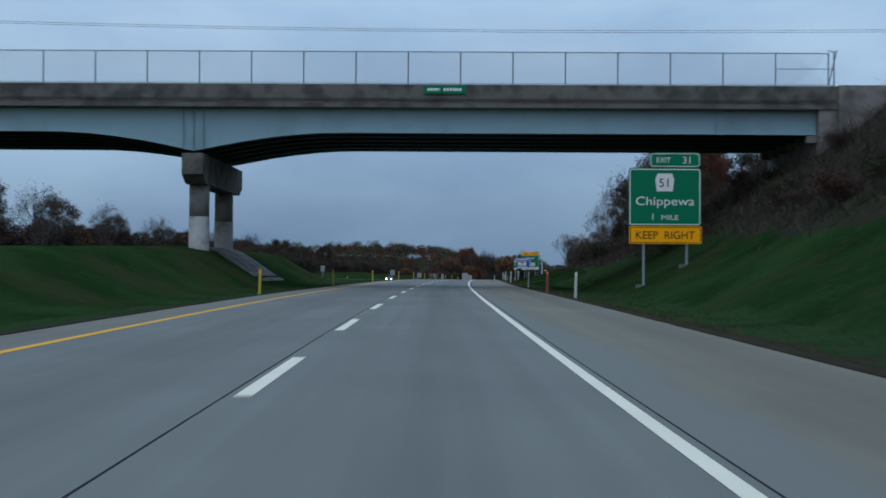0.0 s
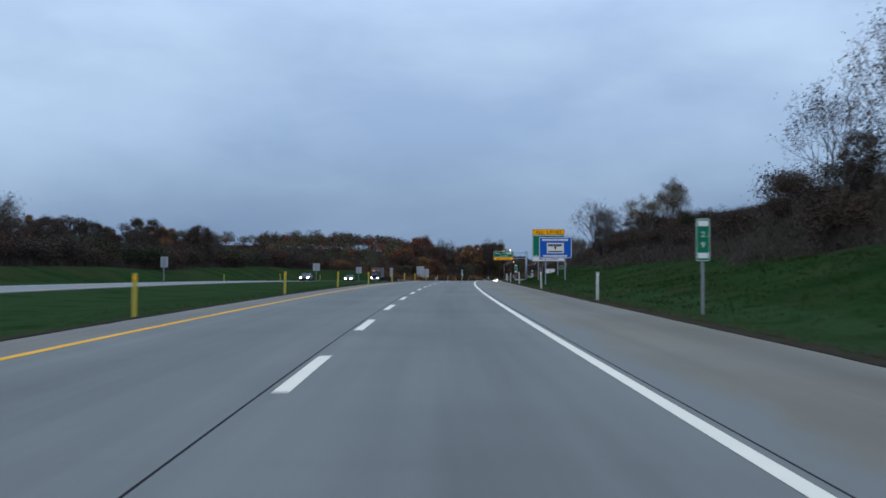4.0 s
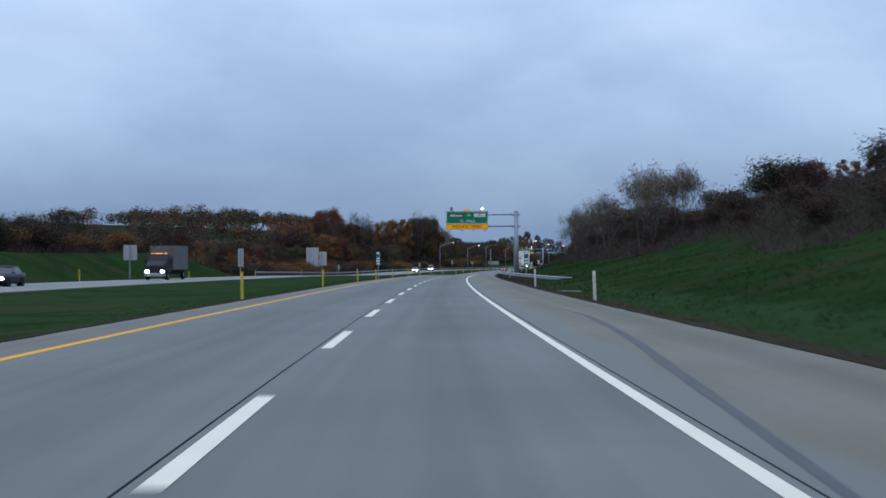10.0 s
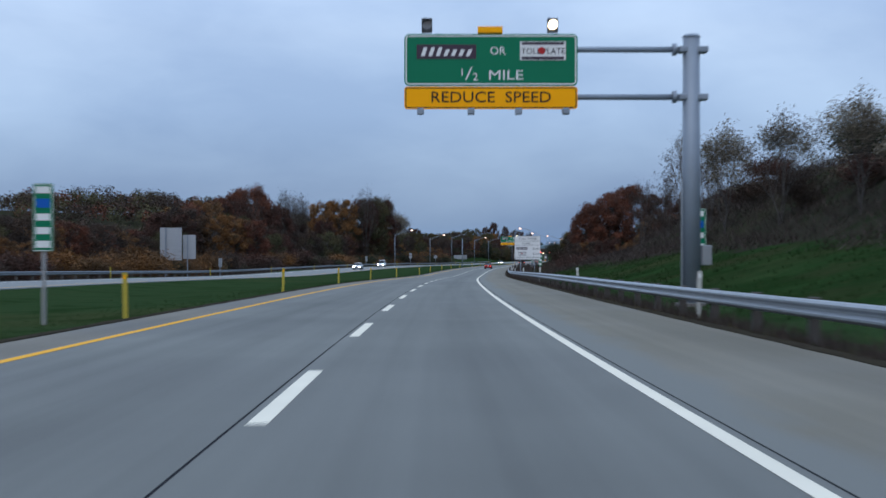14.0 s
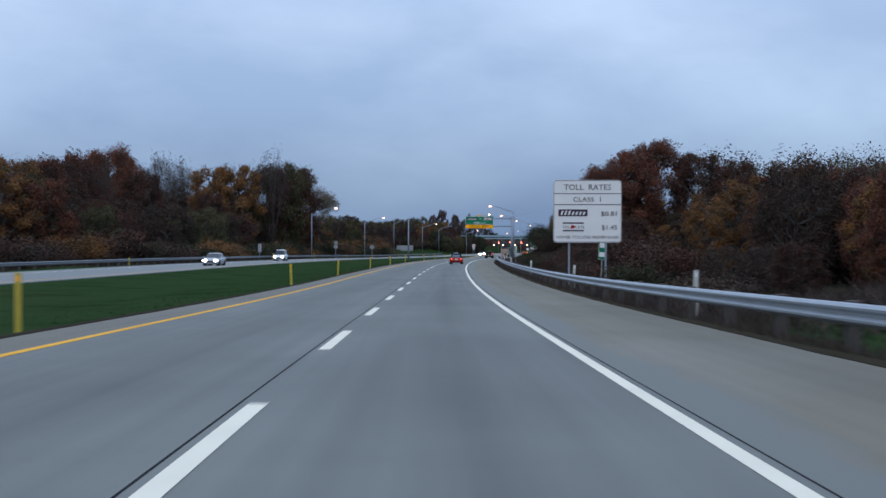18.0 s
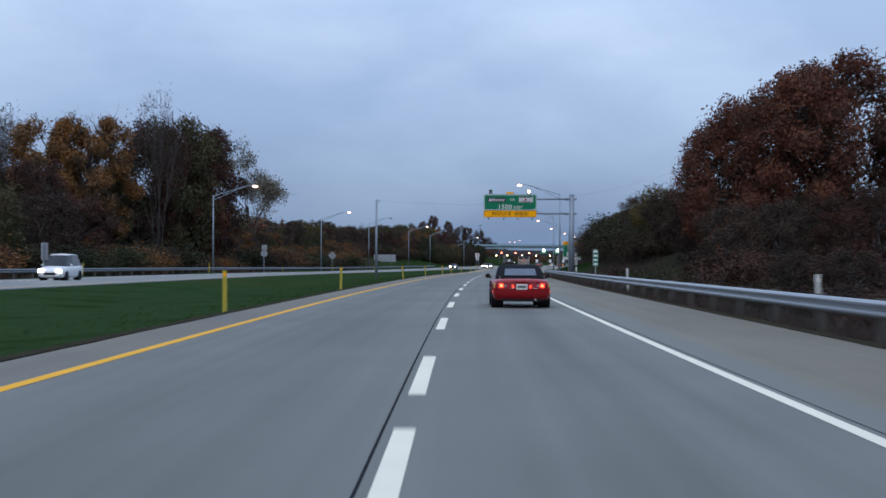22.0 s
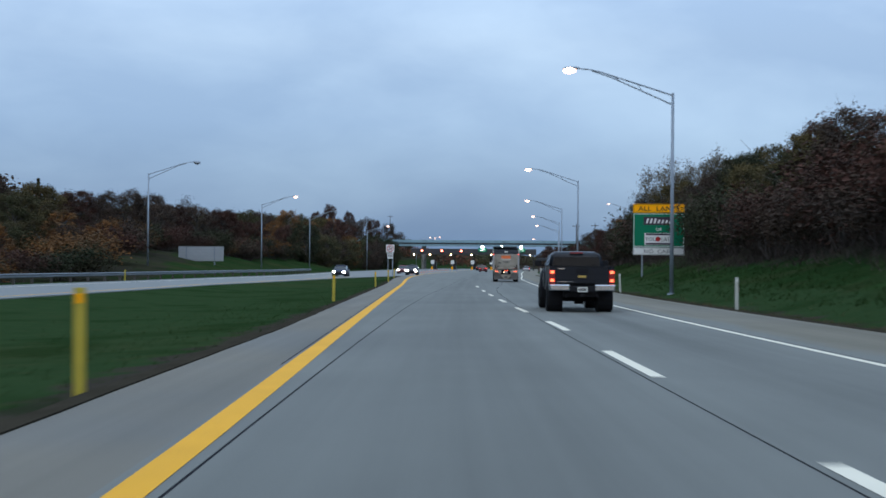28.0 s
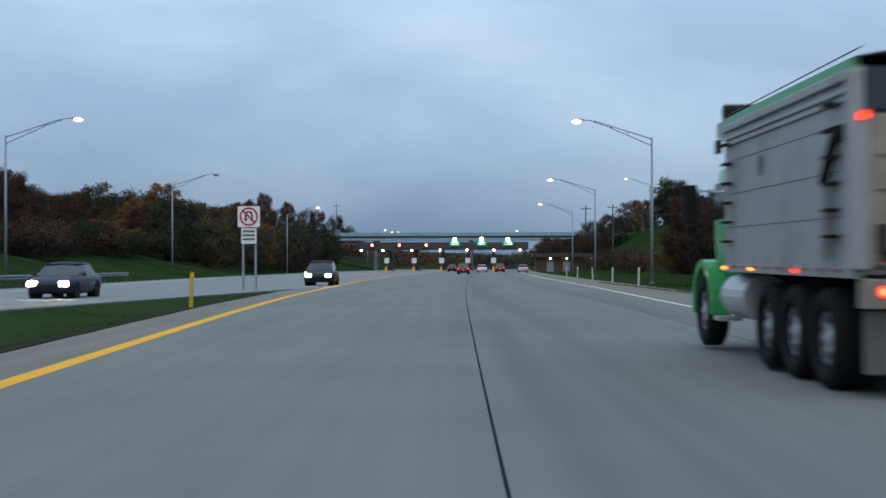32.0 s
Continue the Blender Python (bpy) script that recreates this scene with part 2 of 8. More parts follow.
LANES = road_mat("pale concrete lanes", (0.156, 0.160, 0.144), ((1.95, 0.5, 0.20), (-1.95, 1.1, 0.16), (1.0, 0.3, 0.05), (2.8, 0.3, 0.05)), (0.138, 0.141, 0.129), 0)
VERGE = road_mat("brownish shoulder slab", (0.164, 0.149, 0.112), ((6.3, 0.6, 0.15),), (0.184, 0.172, 0.140), 0)


def worn_inner_edge(m, grey):
    """The shoulder turns grey like the lanes along a ragged edge beside the white line."""
    n, l = m.node_tree.nodes, m.node_tree.links
    b = n["Principled BSDF"]
    base = b.inputs["Base Color"].links[0].from_socket
    uv = n.new("ShaderNodeUVMap")
    sep = n.new("ShaderNodeSeparateXYZ")
    l.new(uv.outputs["UV"], sep.inputs[0])
    total = sep.outputs["X"]
    for across, along, k in ((0.5, 0.12, 1.5), (2.5, 0.8, 0.6)):
        mp = n.new("ShaderNodeMapping")
        mp.inputs["Scale"].default_value = (across, along, 1)
        l.new(uv.outputs["UV"], mp.inputs["Vector"])
        t = n.new("ShaderNodeTexNoise")
        t.inputs["Scale"].default_value, t.inputs["Detail"].default_value = 1.0, 6.0
        l.new(mp.outputs["Vector"], t.inputs["Vector"])
        x = n.new("ShaderNodeMath")
        x.operation = "MULTIPLY_ADD"
        x.inputs[1].default_value = k
        l.new(t.outputs["Fac"], x.inputs[0])
        l.new(total, x.inputs[2])
        total = x.outputs[0]
    r = n.new("ShaderNodeMapRange")
    r.inputs["From Min"].default_value, r.inputs["From Max"].default_value = 5.25, 5.65
    l.new(total, r.inputs["Value"])
    x = n.new("ShaderNodeMix")
    x.data_type = "RGBA"
    x.inputs["A"].default_value = (*grey, 1)
    l.new(r.outputs["Result"], x.inputs["Factor"])
    l.new(base, x.inputs["B"])
    l.new(x.outputs["Result"], b.inputs["Base Color"])


worn_inner_edge(VERGE, (0.156, 0.160, 0.144))
VERGE_LEFT = road_mat("tan shoulder slab", (0.165, 0.151, 0.122), ((-4.6, 0.4, 0.05),), (0.148, 0.144, 0.128), 0)
CONCRETE = mat("pale concrete pavement", (0.168, 0.175, 0.168), 0.82, vary=0.07, scale=0.35, fine=30, bump=0.15, bump_scale=90,
               stain=(0.175, 0.186, 0.180), stain_scale=0.12, stain_at=0.58)
SHOULDER = mat("brownish shoulder pavement", (0.195, 0.188, 0.168), 0.86, vary=0.10, scale=0.3, fine=40, bump=0.2, bump_scale=70,
               stain=(0.25, 0.25, 0.245), stain_scale=0.11, stain_at=0.6)
SEAL = mat("dark joint sealer", (0.026, 0.027, 0.031), 0.95, vary=0.2, spec=0.0)
WHITE_LINE = mat("worn white road paint", (0.72, 0.665, 0.525), 0.7, vary=0.12, scale=1.2, fine=25)
YELLOW_LINE = mat("worn yellow road paint", (0.74, 0.36, 0.018), 0.75, spec=0.2, vary=0.14, scale=1.0, fine=25)
GRASS = mat("rough dark grass", (0.016, 0.037, 0.012), 0.95, vary=0.75, scale=0.22, fine=4, bump=0.9, bump_scale=9, spec=0.0,
            stain=(0.030, 0.036, 0.016), stain_scale=0.16, stain_at=0.58)
CONC_GREY = mat("weathered bridge concrete", (0.20, 0.19, 0.175), 0.9, vary=0.22, scale=0.9, fine=14, bump=0.3, bump_scale=25,
                stain=(0.10, 0.095, 0.088), stain_scale=0.8, stain_at=0.55)
CONC_DARK = mat("grimy stained concrete", (0.125, 0.118, 0.105), 0.9, vary=0.28, scale=0.7, fine=12, bump=0.3, bump_scale=25,
                stain=(0.058, 0.054, 0.049), stain_scale=0.9, stain_at=0.52)
CONC_PALE = mat("newer pale pier concrete", (0.36, 0.36, 0.35), 0.85, vary=0.18, scale=1.5, fine=14, stain=(0.22, 0.21, 0.2), stain_scale=1.3, stain_at=0.6)
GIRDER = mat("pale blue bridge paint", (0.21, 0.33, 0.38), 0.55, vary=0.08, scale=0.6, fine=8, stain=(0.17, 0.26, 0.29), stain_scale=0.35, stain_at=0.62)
# dark grey for wires and housings; on girders it paints the under-deck shade
GIRDER_DARK = mat("dark paint with girder shade", (0.060, 0.068, 0.074), 0.8, vary=0.2)
GALV = mat("galvanised steel", (0.34, 0.36, 0.38), 0.42, metal=0.75, vary=0.12, scale=2.5, fine=20)
RAIL_OLD = mat("dull weathered rail steel", (0.15, 0.17, 0.19), 0.55, metal=0.3, vary=0.12, scale=1.2)
WIRE = mat("pale zinc fence wire", (0.46, 0.49, 0.53), 0.6, metal=0.2, vary=0.1)
GALV_DULL = mat("dull blue-grey pole metal", (0.235, 0.275, 0.32), 0.55, metal=0.3, vary=0.12, scale=1.2)
POST_WHITE = mat("white delineator plastic", (0.46, 0.46, 0.42), 0.6, vary=0.12, scale=5)
POST_YELLOW = mat("yellow delineator plastic", (0.42, 0.33, 0.035), 0.6, vary=0.12, scale=5)
WOOD = mat("weathered post wood", (0.075, 0.066, 0.058), 0.9, vary=0.25, scale=4, bump=0.3)
S_GREEN = mat("green sign sheeting", (0.006, 0.165, 0.082), 0.6, vary=0.05, scale=1.5, spec=0.12)
S_YELLOW = mat("amber sign sheeting", (1.0, 0.41, 0.002), 0.6, vary=0.05, scale=1.5, spec=0.12)
S_BLUE = mat("blue sign sheeting", (0.008, 0.10, 0.42), 0.6, vary=0.05, scale=1.5, spec=0.12)
S_WHITE = mat("white sign sheeting", (0.72, 0.72, 0.70), 0.6, vary=0.06, scale=1.5, spec=0.12)
S_BLACK = mat("black sign lettering", (0.018, 0.018, 0.020), 0.5, vary=0.05, spec=0.12)
S_PLUM = mat("dark plum sign panel", (0.03, 0.012, 0.03), 0.5, vary=0.05)
S_RED = mat("red sign lettering", (0.45, 0.03, 0.03), 0.5, vary=0.05, spec=0.12)
ALU_BACK = mat("bare aluminium sign back", (0.36, 0.39, 0.42), 0.5, metal=0.4, vary=0.10, scale=1.2)
LAMP_GLOW = mat("lit sodium lamp", (0.9, 0.8, 0.7), 0.4, emit=(1.0, 0.58, 0.40), strength=2.6)
BEACON_GLOW = mat("lit amber beacon", (0.9, 0.8, 0.5), 0.4, emit=(1.0, 0.74, 0.42), strength=6)
LAMP_OFF = mat("unlit lamp glass", (0.22, 0.24, 0.26), 0.25, vary=0.05)


# ---------------------------------------------------------------- mesh helpers
def link(name, bm, material, smooth_faces=False):
    me = bpy.data.meshes.new(name)
    bm.normal_update()
    bm.to_mesh(me)
    bm.free()
    if material is not None:
        me.materials.append(material)
    if smooth_faces:
        me.polygons.foreach_set("use_smooth", [True] * len(me.polygons))
    return new(name, me)


def part(name, bm, material, parent, label="", smooth_faces=False):
    """One mesh under a thing or under a part."""
    ob = link(name, bm, material, smooth_faces)
    ob.parent = parent
    return tagged(ob, label)


def thing(name, m, label, category, group="", kind=""):
    ob = new(name)
    ob.empty_display_size = 0.3
    ob.matrix_world = m
    return tagged(ob, label, category, group, kind)


def box(bm, x0, x1, y0, y1, z0, z1, bev=0.0):
    v = [bm.verts.new((x, y, z)) for x in (x0, x1) for y in (y0, y1) for z in (z0, z1)]
    fs = [bm.faces.new([v[i] for i in f]) for f in ((0, 1, 3, 2), (4, 6, 7, 5), (0, 4, 5, 1), (2, 3, 7, 6), (0, 2, 6, 4), (1, 5, 7, 3))]
    if bev:
        es = list({e for f in fs for e in f.edges})
        bmesh.ops.bevel(bm, geom=es, offset=bev, segments=2, affect="EDGES", profile=0.6)
    return bm


def tube(bm, a, b, r0, r1=None, seg=10, cap=True):
    """A round bar from a to b."""
    a, b = Vector(a), Vector(b)
    r1 = r0 if r1 is None else r1
    q = (b - a).to_track_quat("Z", "Y").to_matrix()
    ring = []
    for c, r in ((a, r0), (b, r1)):
        ring.append([bm.verts.new(c + q @ Vector((r * math.cos(k * 2 * math.pi / seg), r * math.sin(k * 2 * math.pi / seg), 0))) for k in range(seg)])
    for k in range(seg):
        bm.faces.new((ring[0][k], ring[0][(k + 1) % seg], ring[1][(k + 1) % seg], ring[1][k]))
    if cap:
        bm.faces.new(ring[0][::-1])
        bm.faces.new(ring[1])
    return bm


def poly_tube(bm, pts, r0, r1, seg=8):
    pts = [Vector(p) for p in pts]
    n = len(pts) - 1
    rings = []
    for i, p in enumerate(pts):
        q = (pts[min(i + 1, n)] - pts[max(i - 1, 0)]).to_track_quat("Z", "Y").to_matrix()
        r = r0 + (r1 - r0) * i / n
        rings.append([bm.verts.new(p + q @ Vector((r * math.cos(k * 2 * math.pi / seg), r * math.sin(k * 2 * math.pi / seg), 0))) for k in range(seg)])
    for a, b in zip(rings, rings[1:]):
        for k in range(seg):
            bm.faces.new((a[k], a[(k + 1) % seg], b[(k + 1) % seg], b[k]))
    bm.faces.new(rings[0][::-1])
    bm.faces.new(rings[-1])
    return bm


def extrude_x(bm, prof, x0, x1):
    """A solid with the outline prof (y, z) from x0 to x1."""
    a = [bm.verts.new((x0, y, z)) for y, z in prof]
    b = [bm.verts.new((x1, y, z)) for y, z in prof]
    n = len(prof)
    for i in range(n):
        bm.faces.new((a[i], a[(i + 1) % n], b[(i + 1) % n], b[i]))
    bm.faces.new(a[::-1])
    bm.faces.new(b)
    return bm


def extrude_y(bm, prof, y0, y1):
    """A solid with the outline prof (x, z) from y0 to y1."""
    a = [bm.verts.new((x, y0, z)) for x, z in prof]
    b = [bm.verts.new((x, y1, z)) for x, z in prof]
    n = len(prof)
    for i in range(n):
        bm.faces.new((a[i], b[i], b[(i + 1) % n], a[(i + 1) % n]))
    bm.faces.new(a)
    bm.faces.new(b[::-1])
    return bm


def rounded(x0, x1, z0, z1, r, n=4):
    pts = []
    for cx, cz, a0 in ((x1 - r, z1 - r, 0), (x0 + r, z1 - r, 90), (x0 + r, z0 + r, 180), (x1 - r, z0 + r, 270)):
        for k in range(n + 1):
            a = radians(a0 + 90 * k / n)
            pts.append((cx + r * math.cos(a), cz + r * math.sin(a)))
    return pts


def B():
    return bmesh.new()


def ribbon(bm, s0, s1, da, db, h=0.0, thick=0.0, step=5.0):
    """A strip along the road between offsets da(s) and db(s)."""
    fa = da if callable(da) else (lambda s: da)
    fb = db if callable(db) else (lambda s: db)
    n = max(1, int(math.ceil((s1 - s0) / step)))
    uv = bm.loops.layers.uv.verify()
    top, low = [], []
    for i in range(n + 1):
        s = s0 + (s1 - s0) * i / n
        top.append((bm.verts.new(P(s, fa(s), h)), bm.verts.new(P(s, fb(s), h))))
        if thick:
            low.append((bm.verts.new(P(s, fa(s), h - thick)), bm.verts.new(P(s, fb(s), h - thick))))
    for i in range(n):
        f = bm.faces.new((top[i][0], top[i][1], top[i + 1][1], top[i + 1][0]))
        sa, sb = s0 + (s1 - s0) * i / n, s0 + (s1 - s0) * (i + 1) / n
        for loop, c in zip(f.loops, ((fa(sa), sa), (fb(sa), sa), (fb(sb), sb), (fa(sb), sb))):
            loop[uv].uv = c
        if thick:
            bm.faces.new((low[i][0], top[i][0], top[i + 1][0], low[i + 1][0]))
            bm.faces.new((top[i][1], low[i][1], low[i + 1][1], top[i + 1][1]))
    if thick:
        bm.faces.new((low[0][0], low[0][1], top[0][1], top[0][0]))
        bm.faces.new((top[n][0], top[n][1], low[n][1], low[n][0]))
    return bm


# ---------------------------------------------------------------- ground
def ground_h(s, d):
    """Height of the ground above the road's level at a station."""
    n = noise.noise(Vector((s * 0.03, d * 0.06, 3.1))) * min(1.0, max(0.0, abs(d - 0.7) - 9) / 14)
    if d >= 6.95:
        x = d - 6.95 if d < 40 else 33.05 + 24 * (1 - math.exp(-(d - 40) / 24))
        # cut slope by the overpass
        h0 = -0.12 * smooth(0, 1.5, x) + 0.48 * max(0, x - 4.2) + 0.24 * max(0, x - 8.5) - 0.54 * max(0, x - 24)
        # grass slope and bank
        h1 = (-0.10 * smooth(0, 1.5, x) + 0.24 * max(0, x - 3.0) + 0.28 * max(0, x - 13.5) - 0.44 * max(0, x - 22)) * lerp(s, [480, 580], [1, 1.25])
        # wooded hollow
        h2 = -0.12 * smooth(0, 1.5, x) - 0.22 * max(0, x - 1.0) + 0.22 * max(0, x - 9)
        # grass slope by the toll sign
        h3 = -0.08 * smooth(0, 1.5, x) + 0.30 * max(0, x - 1.5) + 0.15 * max(0, x - 8) - 0.30 * max(0, x - 20)
        # flat verge by the plaza
        h4 = -0.06 * smooth(0, 1.5, x) + 0.03 * max(0, x - 6) + 0.60 * smooth(1185, 1240, s) * (max(0, x - 14) - max(0, x - 31)) + 0.05 * max(0, x - 60)
        a = smooth(110, 150, s)
        h = h0 * (1 - a) + h1 * a
        a = smooth(618, 664, s)
        h = h * (1 - a) + h2 * a
        a = smooth(835, 900, s)
        h = h * (1 - a) + h3 * a
        a = smooth(1035, 1110, s)
        h = h * (1 - a) + h4 * a
        return h - 0.04 + n * 0.9
    le, on, of = left_edge(s), opp_near(s), opp_far(s)
    if d > le:
        return -0.04
    if d > on:
        w = (le - d) / max(le - on, 0.01)
        dip = -0.30 * math.sin(math.pi * w)
        mound = lerp(s, [20, 55, 90], [1.5, 1.85, 2.5]) * smooth(0.17, 0.52, w) * (1 - 0.55 * smooth(0.6, 1.0, w))
        a = smooth(119, 144, s)
        return (mound * (1 - a) + dip * a) - 0.04
    if d > of:
        a = smooth(105, 140, s)
        return 1.0 * (1 - a) - 0.05
    x = of - d
    # grass bank beyond the oncoming road
    lo = -0.1 * smooth(0, 1.5, x) + smooth(0.5, 9.5, x) * lerp(s, [100, 250, 335, 400, 460, 525, 550, 580], [1.4, 2.0, 2.1, 2.8, 3.4, 3.3, 2.4, 0.9]) + 0.02 * max(0, min(x - 10, 60))
    a = smooth(535, 585, s)
    lo2 = -0.1 * smooth(0, 1.5, x) - 0.06 * max(0, x - 3) + 0.10 * max(0, x - 16)
    h = lo * (1 - a) + lo2 * a
    a = smooth(1010, 1060, s)
    lo3 = 0.22 * max(0, x - 4) - 0.10 * max(0, x - 18)
    h = h * (1 - a) + lo3 * a
    hill = 20.0 * smooth(95, 230, -d) * smooth(950, 1120, s) * (1 - smooth(1260, 1400, s))
    return min(h, 9) + hill - 0.05 + n * 0.8


def cols_at(s):
    le, on, of = left_edge(s), opp_near(s), opp_far(s)
    far_l = [-1500, -700, -330, -180, -120, -90, -70, -58, -50, -45, -42]
    mid = [of - 8, of - 6.5, of - 5, of - 3, of - 1.5, of - 0.6, of + 0.05]
    inner = [on - 0.05] + [on + (le - on) * k / 9 for k in range(1, 9)] + [le - 0.9, le - 0.4, le + 0.05]
    right = [6.95, 7.35, 8.0, 9, 10, 11, 12.5, 14, 16, 18, 20, 22.5, 25, 28, 31, 35, 40, 48, 60, 80, 110, 160, 260, 450, 900, 1500]
    return far_l, mid, inner, right


def ground_mat():
    """Grass, brush and bare soil that run into one another along ragged edges."""
    m = GRASS
    n, l = m.node_tree.nodes, m.node_tree.links
    b = n["Principled BSDF"]
    out = b.inputs["Base Color"].links[0].from_socket
    co = n.new("ShaderNodeTexCoord")
    for name, color, other, scale, rag in (("mown", (0.031, 0.056, 0.022, 1), (0.019, 0.040, 0.016, 1), 0.25, 0.35), ("brush", (0.036, 0.030, 0.024, 1), (0.024, 0.027, 0.017, 1), 0.35, 0.55), ("soil", (0.050, 0.043, 0.035, 1), (0.034, 0.030, 0.024, 1), 0.9, 0.5)):
        at_ = n.new("ShaderNodeAttribute")
        at_.attribute_name = name
        nz = n.new("ShaderNodeTexNoise")
        nz.inputs["Scale"].default_value, nz.inputs["Detail"].default_value = scale, 7.0
        l.new(co.outputs["Object"], nz.inputs["Vector"])
        add = n.new("ShaderNodeMath")
        add.operation = "MULTIPLY_ADD"
        add.inputs[1].default_value = rag * 2
        l.new(nz.outputs["Fac"], add.inputs[0])
        l.new(at_.outputs["Fac"], add.inputs[2])
        r = n.new("ShaderNodeMapRange")
        r.inputs["From Min"].default_value, r.inputs["From Max"].default_value = 0.5 + rag - 0.08, 0.5 + rag + 0.08
        l.new(add.outputs[0], r.inputs["Value"])
        fine_nz = n.new("ShaderNodeTexNoise")
        fine_nz.inputs["Scale"].default_value, fine_nz.inputs["Detail"].default_value = 1.3, 8.0
        l.new(co.outputs["Object"], fine_nz.inputs["Vector"])
        c = n.new("ShaderNodeMix")
        c.data_type = "RGBA"
        c.inputs["A"].default_value, c.inputs["B"].default_value = other, color
        l.new(fine_nz.outputs["Fac"], c.inputs["Factor"])
        x = n.new("ShaderNodeMix")
        x.data_type = "RGBA"
        l.new(r.outputs["Result"], x.inputs["Factor"])
        l.new(out, x.inputs["A"])
        l.new(c.outputs["Result"], x.inputs["B"])
        out = x.outputs["Result"]
    # broad tired patches and small tufts over all of it
    for scale, detail, lo, hi, color, most in ((0.055, 5.0, 0.50, 0.70, (0.044, 0.047, 0.020, 1), 0.48), (0.30, 6.0, 0.52, 0.66, (0.008, 0.024, 0.006, 1), 0.55), (2.2, 5.0, 0.55, 0.70, (0.046, 0.048, 0.021, 1), 0.40)):
        nz = n.new("ShaderNodeTexNoise")
        nz.inputs["Scale"].default_value, nz.inputs["Detail"].default_value = scale, detail
        l.new(co.outputs["Object"], nz.inputs["Vector"])
        r = n.new("ShaderNodeMapRange")
        r.inputs["From Min"].default_value, r.inputs["From Max"].default_value = lo, hi
        r.inputs["To Max"].default_value = most
        l.new(nz.outputs["Fac"], r.inputs["Value"])
        x = n.new("ShaderNodeMix")
        x.data_type = "RGBA"
        l.new(r.outputs["Result"], x.inputs["Factor"])
        l.new(out, x.inputs["A"])
        x.inputs["B"].default_value = color
        out = x.outputs["Result"]
    l.new(out, b.inputs["Base Color"])
    return m


def build_ground():
    bm = B()
    stations = [-900, -500, -250, -120, -60] + [float(q) for q in np.arange(-30, 1161, 6)] + [1180, 1200, 1225, 1250, 1280, 1310, 1350, 1400, 1480, 1600, 1800, 2200, 2800, 3600]
    rows = []
    for s in stations:
        f, m_, i_, r_ = cols_at(s)
        row = []
        for d in f + m_ + i_ + r_:
            row.append(bm.verts.new(P(s, d, ground_h(s, d) if abs(d) < 1000 else 2.0)))
        rows.append(row)
    for a in range(len(rows) - 1):
        for k in range(len(rows[0]) - 1):
            bm.faces.new((rows[a][k], rows[a][k + 1], rows[a + 1][k + 1], rows[a + 1][k]))
    ob = link("ground", bm, ground_mat(), True)
    brush = ob.data.attributes.new("brush", "FLOAT", "POINT")
    soil = ob.data.attributes.new("soil", "FLOAT", "POINT")
    mown = ob.data.attributes.new("mown", "FLOAT", "POINT")
    bv, sv, mv = [], [], []
    for s in stations:
        f_, m_, i_, r_ = cols_at(s)
        for d in f_ + m_ + i_ + r_:
            b = e = 0.0
            w = 0.30 if s < 132 and d < left_edge(s) - 1.0 else 1.0 if opp_far(s) < d < 6.9 else 0.5 + (11.0 - d) / 3.0 if d > 6.9 else 0.35
            if d > 6.9:
                edge = lerp(s, [60, 100, 120, 142, 220, 400, 540, 590, 630, 850, 890, 960, 1050, 1100, 1140], [16.5, 17, 17, 17, 18.5, 21, 19, 15, 8.5, 8.5, 13, 15, 15, 60, 60])
                b = 0.5 + (d - edge - 2.6 * noise.noise(Vector((s * 0.07, d * 0.15, 2.2)))) / 4.0
                e = 1 - (d - 7.0) / (3.4 if 425 < s < 893 else 2.6)
            elif d < opp_far(s):
                b = 0.5 + (opp_far(s) - lerp(s, [100, 530, 585, 1040, 1090], [9, 9.5, 3, 4, 17]) - d) / 4.0
            elif opp_near(s) < d <= left_edge(s) + 0.1:
                e = 0.95 - (left_edge(s) - d) / (1.3 + 1.1 * noise.noise(Vector((s * 0.045, 4.4, 0))))
            if abs(d) > 300:
                b = 1.0
            bv.append(min(max(b, 0.0), 1.0))
            sv.append(min(max(e, 0.0), 1.0))
            mv.append(min(max(w, 0.0), 1.0))
    brush.data.foreach_set("value", bv)
    soil.data.foreach_set("value", sv)
    mown.data.foreach_set("value", mv)
    return tagged(ob, "mown green verges and brown brushy banks beside the road", "ground", kind="structure")


build_ground()


# ---------------------------------------------------------------- pavements and markings
road = thing("road", Matrix(), "pale grey concrete highway with dark sealed joints", "road", kind="structure")
R0, R1 = -60.0, 1420.0


def seam_left(s):
    return lerp(s, [900, 951, 969, 985, 1000, 1020, 1040, 1200], [-3.97, -3.90, -3.78, -3.56, -3.32, -3.12, -2.92, -1.6])


def margin(s):
    return min(yellow_d(s) - 0.18, seam_left(s) - 0.10)


part("left_shoulder", ribbon(B(), R0, R1, lambda s: min(left_edge(s), margin(s) - 0.3), margin, 0.0, 0.25), VERGE_LEFT, road, "tan shoulder slab")
part("left_margin", ribbon(B(), R0, R1, margin, lambda s: seam_left(s) - 0.013, 0.0, 0.25), LANES, road)
part("left_lane", ribbon(B(), R0, R1, lambda s: seam_left(s) + 0.013, lambda s: lane_seam(s) - 0.013, 0.0, 0.25), LANES, road)
part("right_lane", ribbon(B(), R0, R1, lambda s: lane_seam(s) + 0.013, lambda s: 3.798 + white_off(s), 0.0, 0.25), LANES, road)
part("right_shoulder", ribbon(B(), R0, R1, lambda s: 3.822 + white_off(s), lambda s: 7.0 + white_off(s), 0.0, 0.25), VERGE, road, "browner shoulder slab")
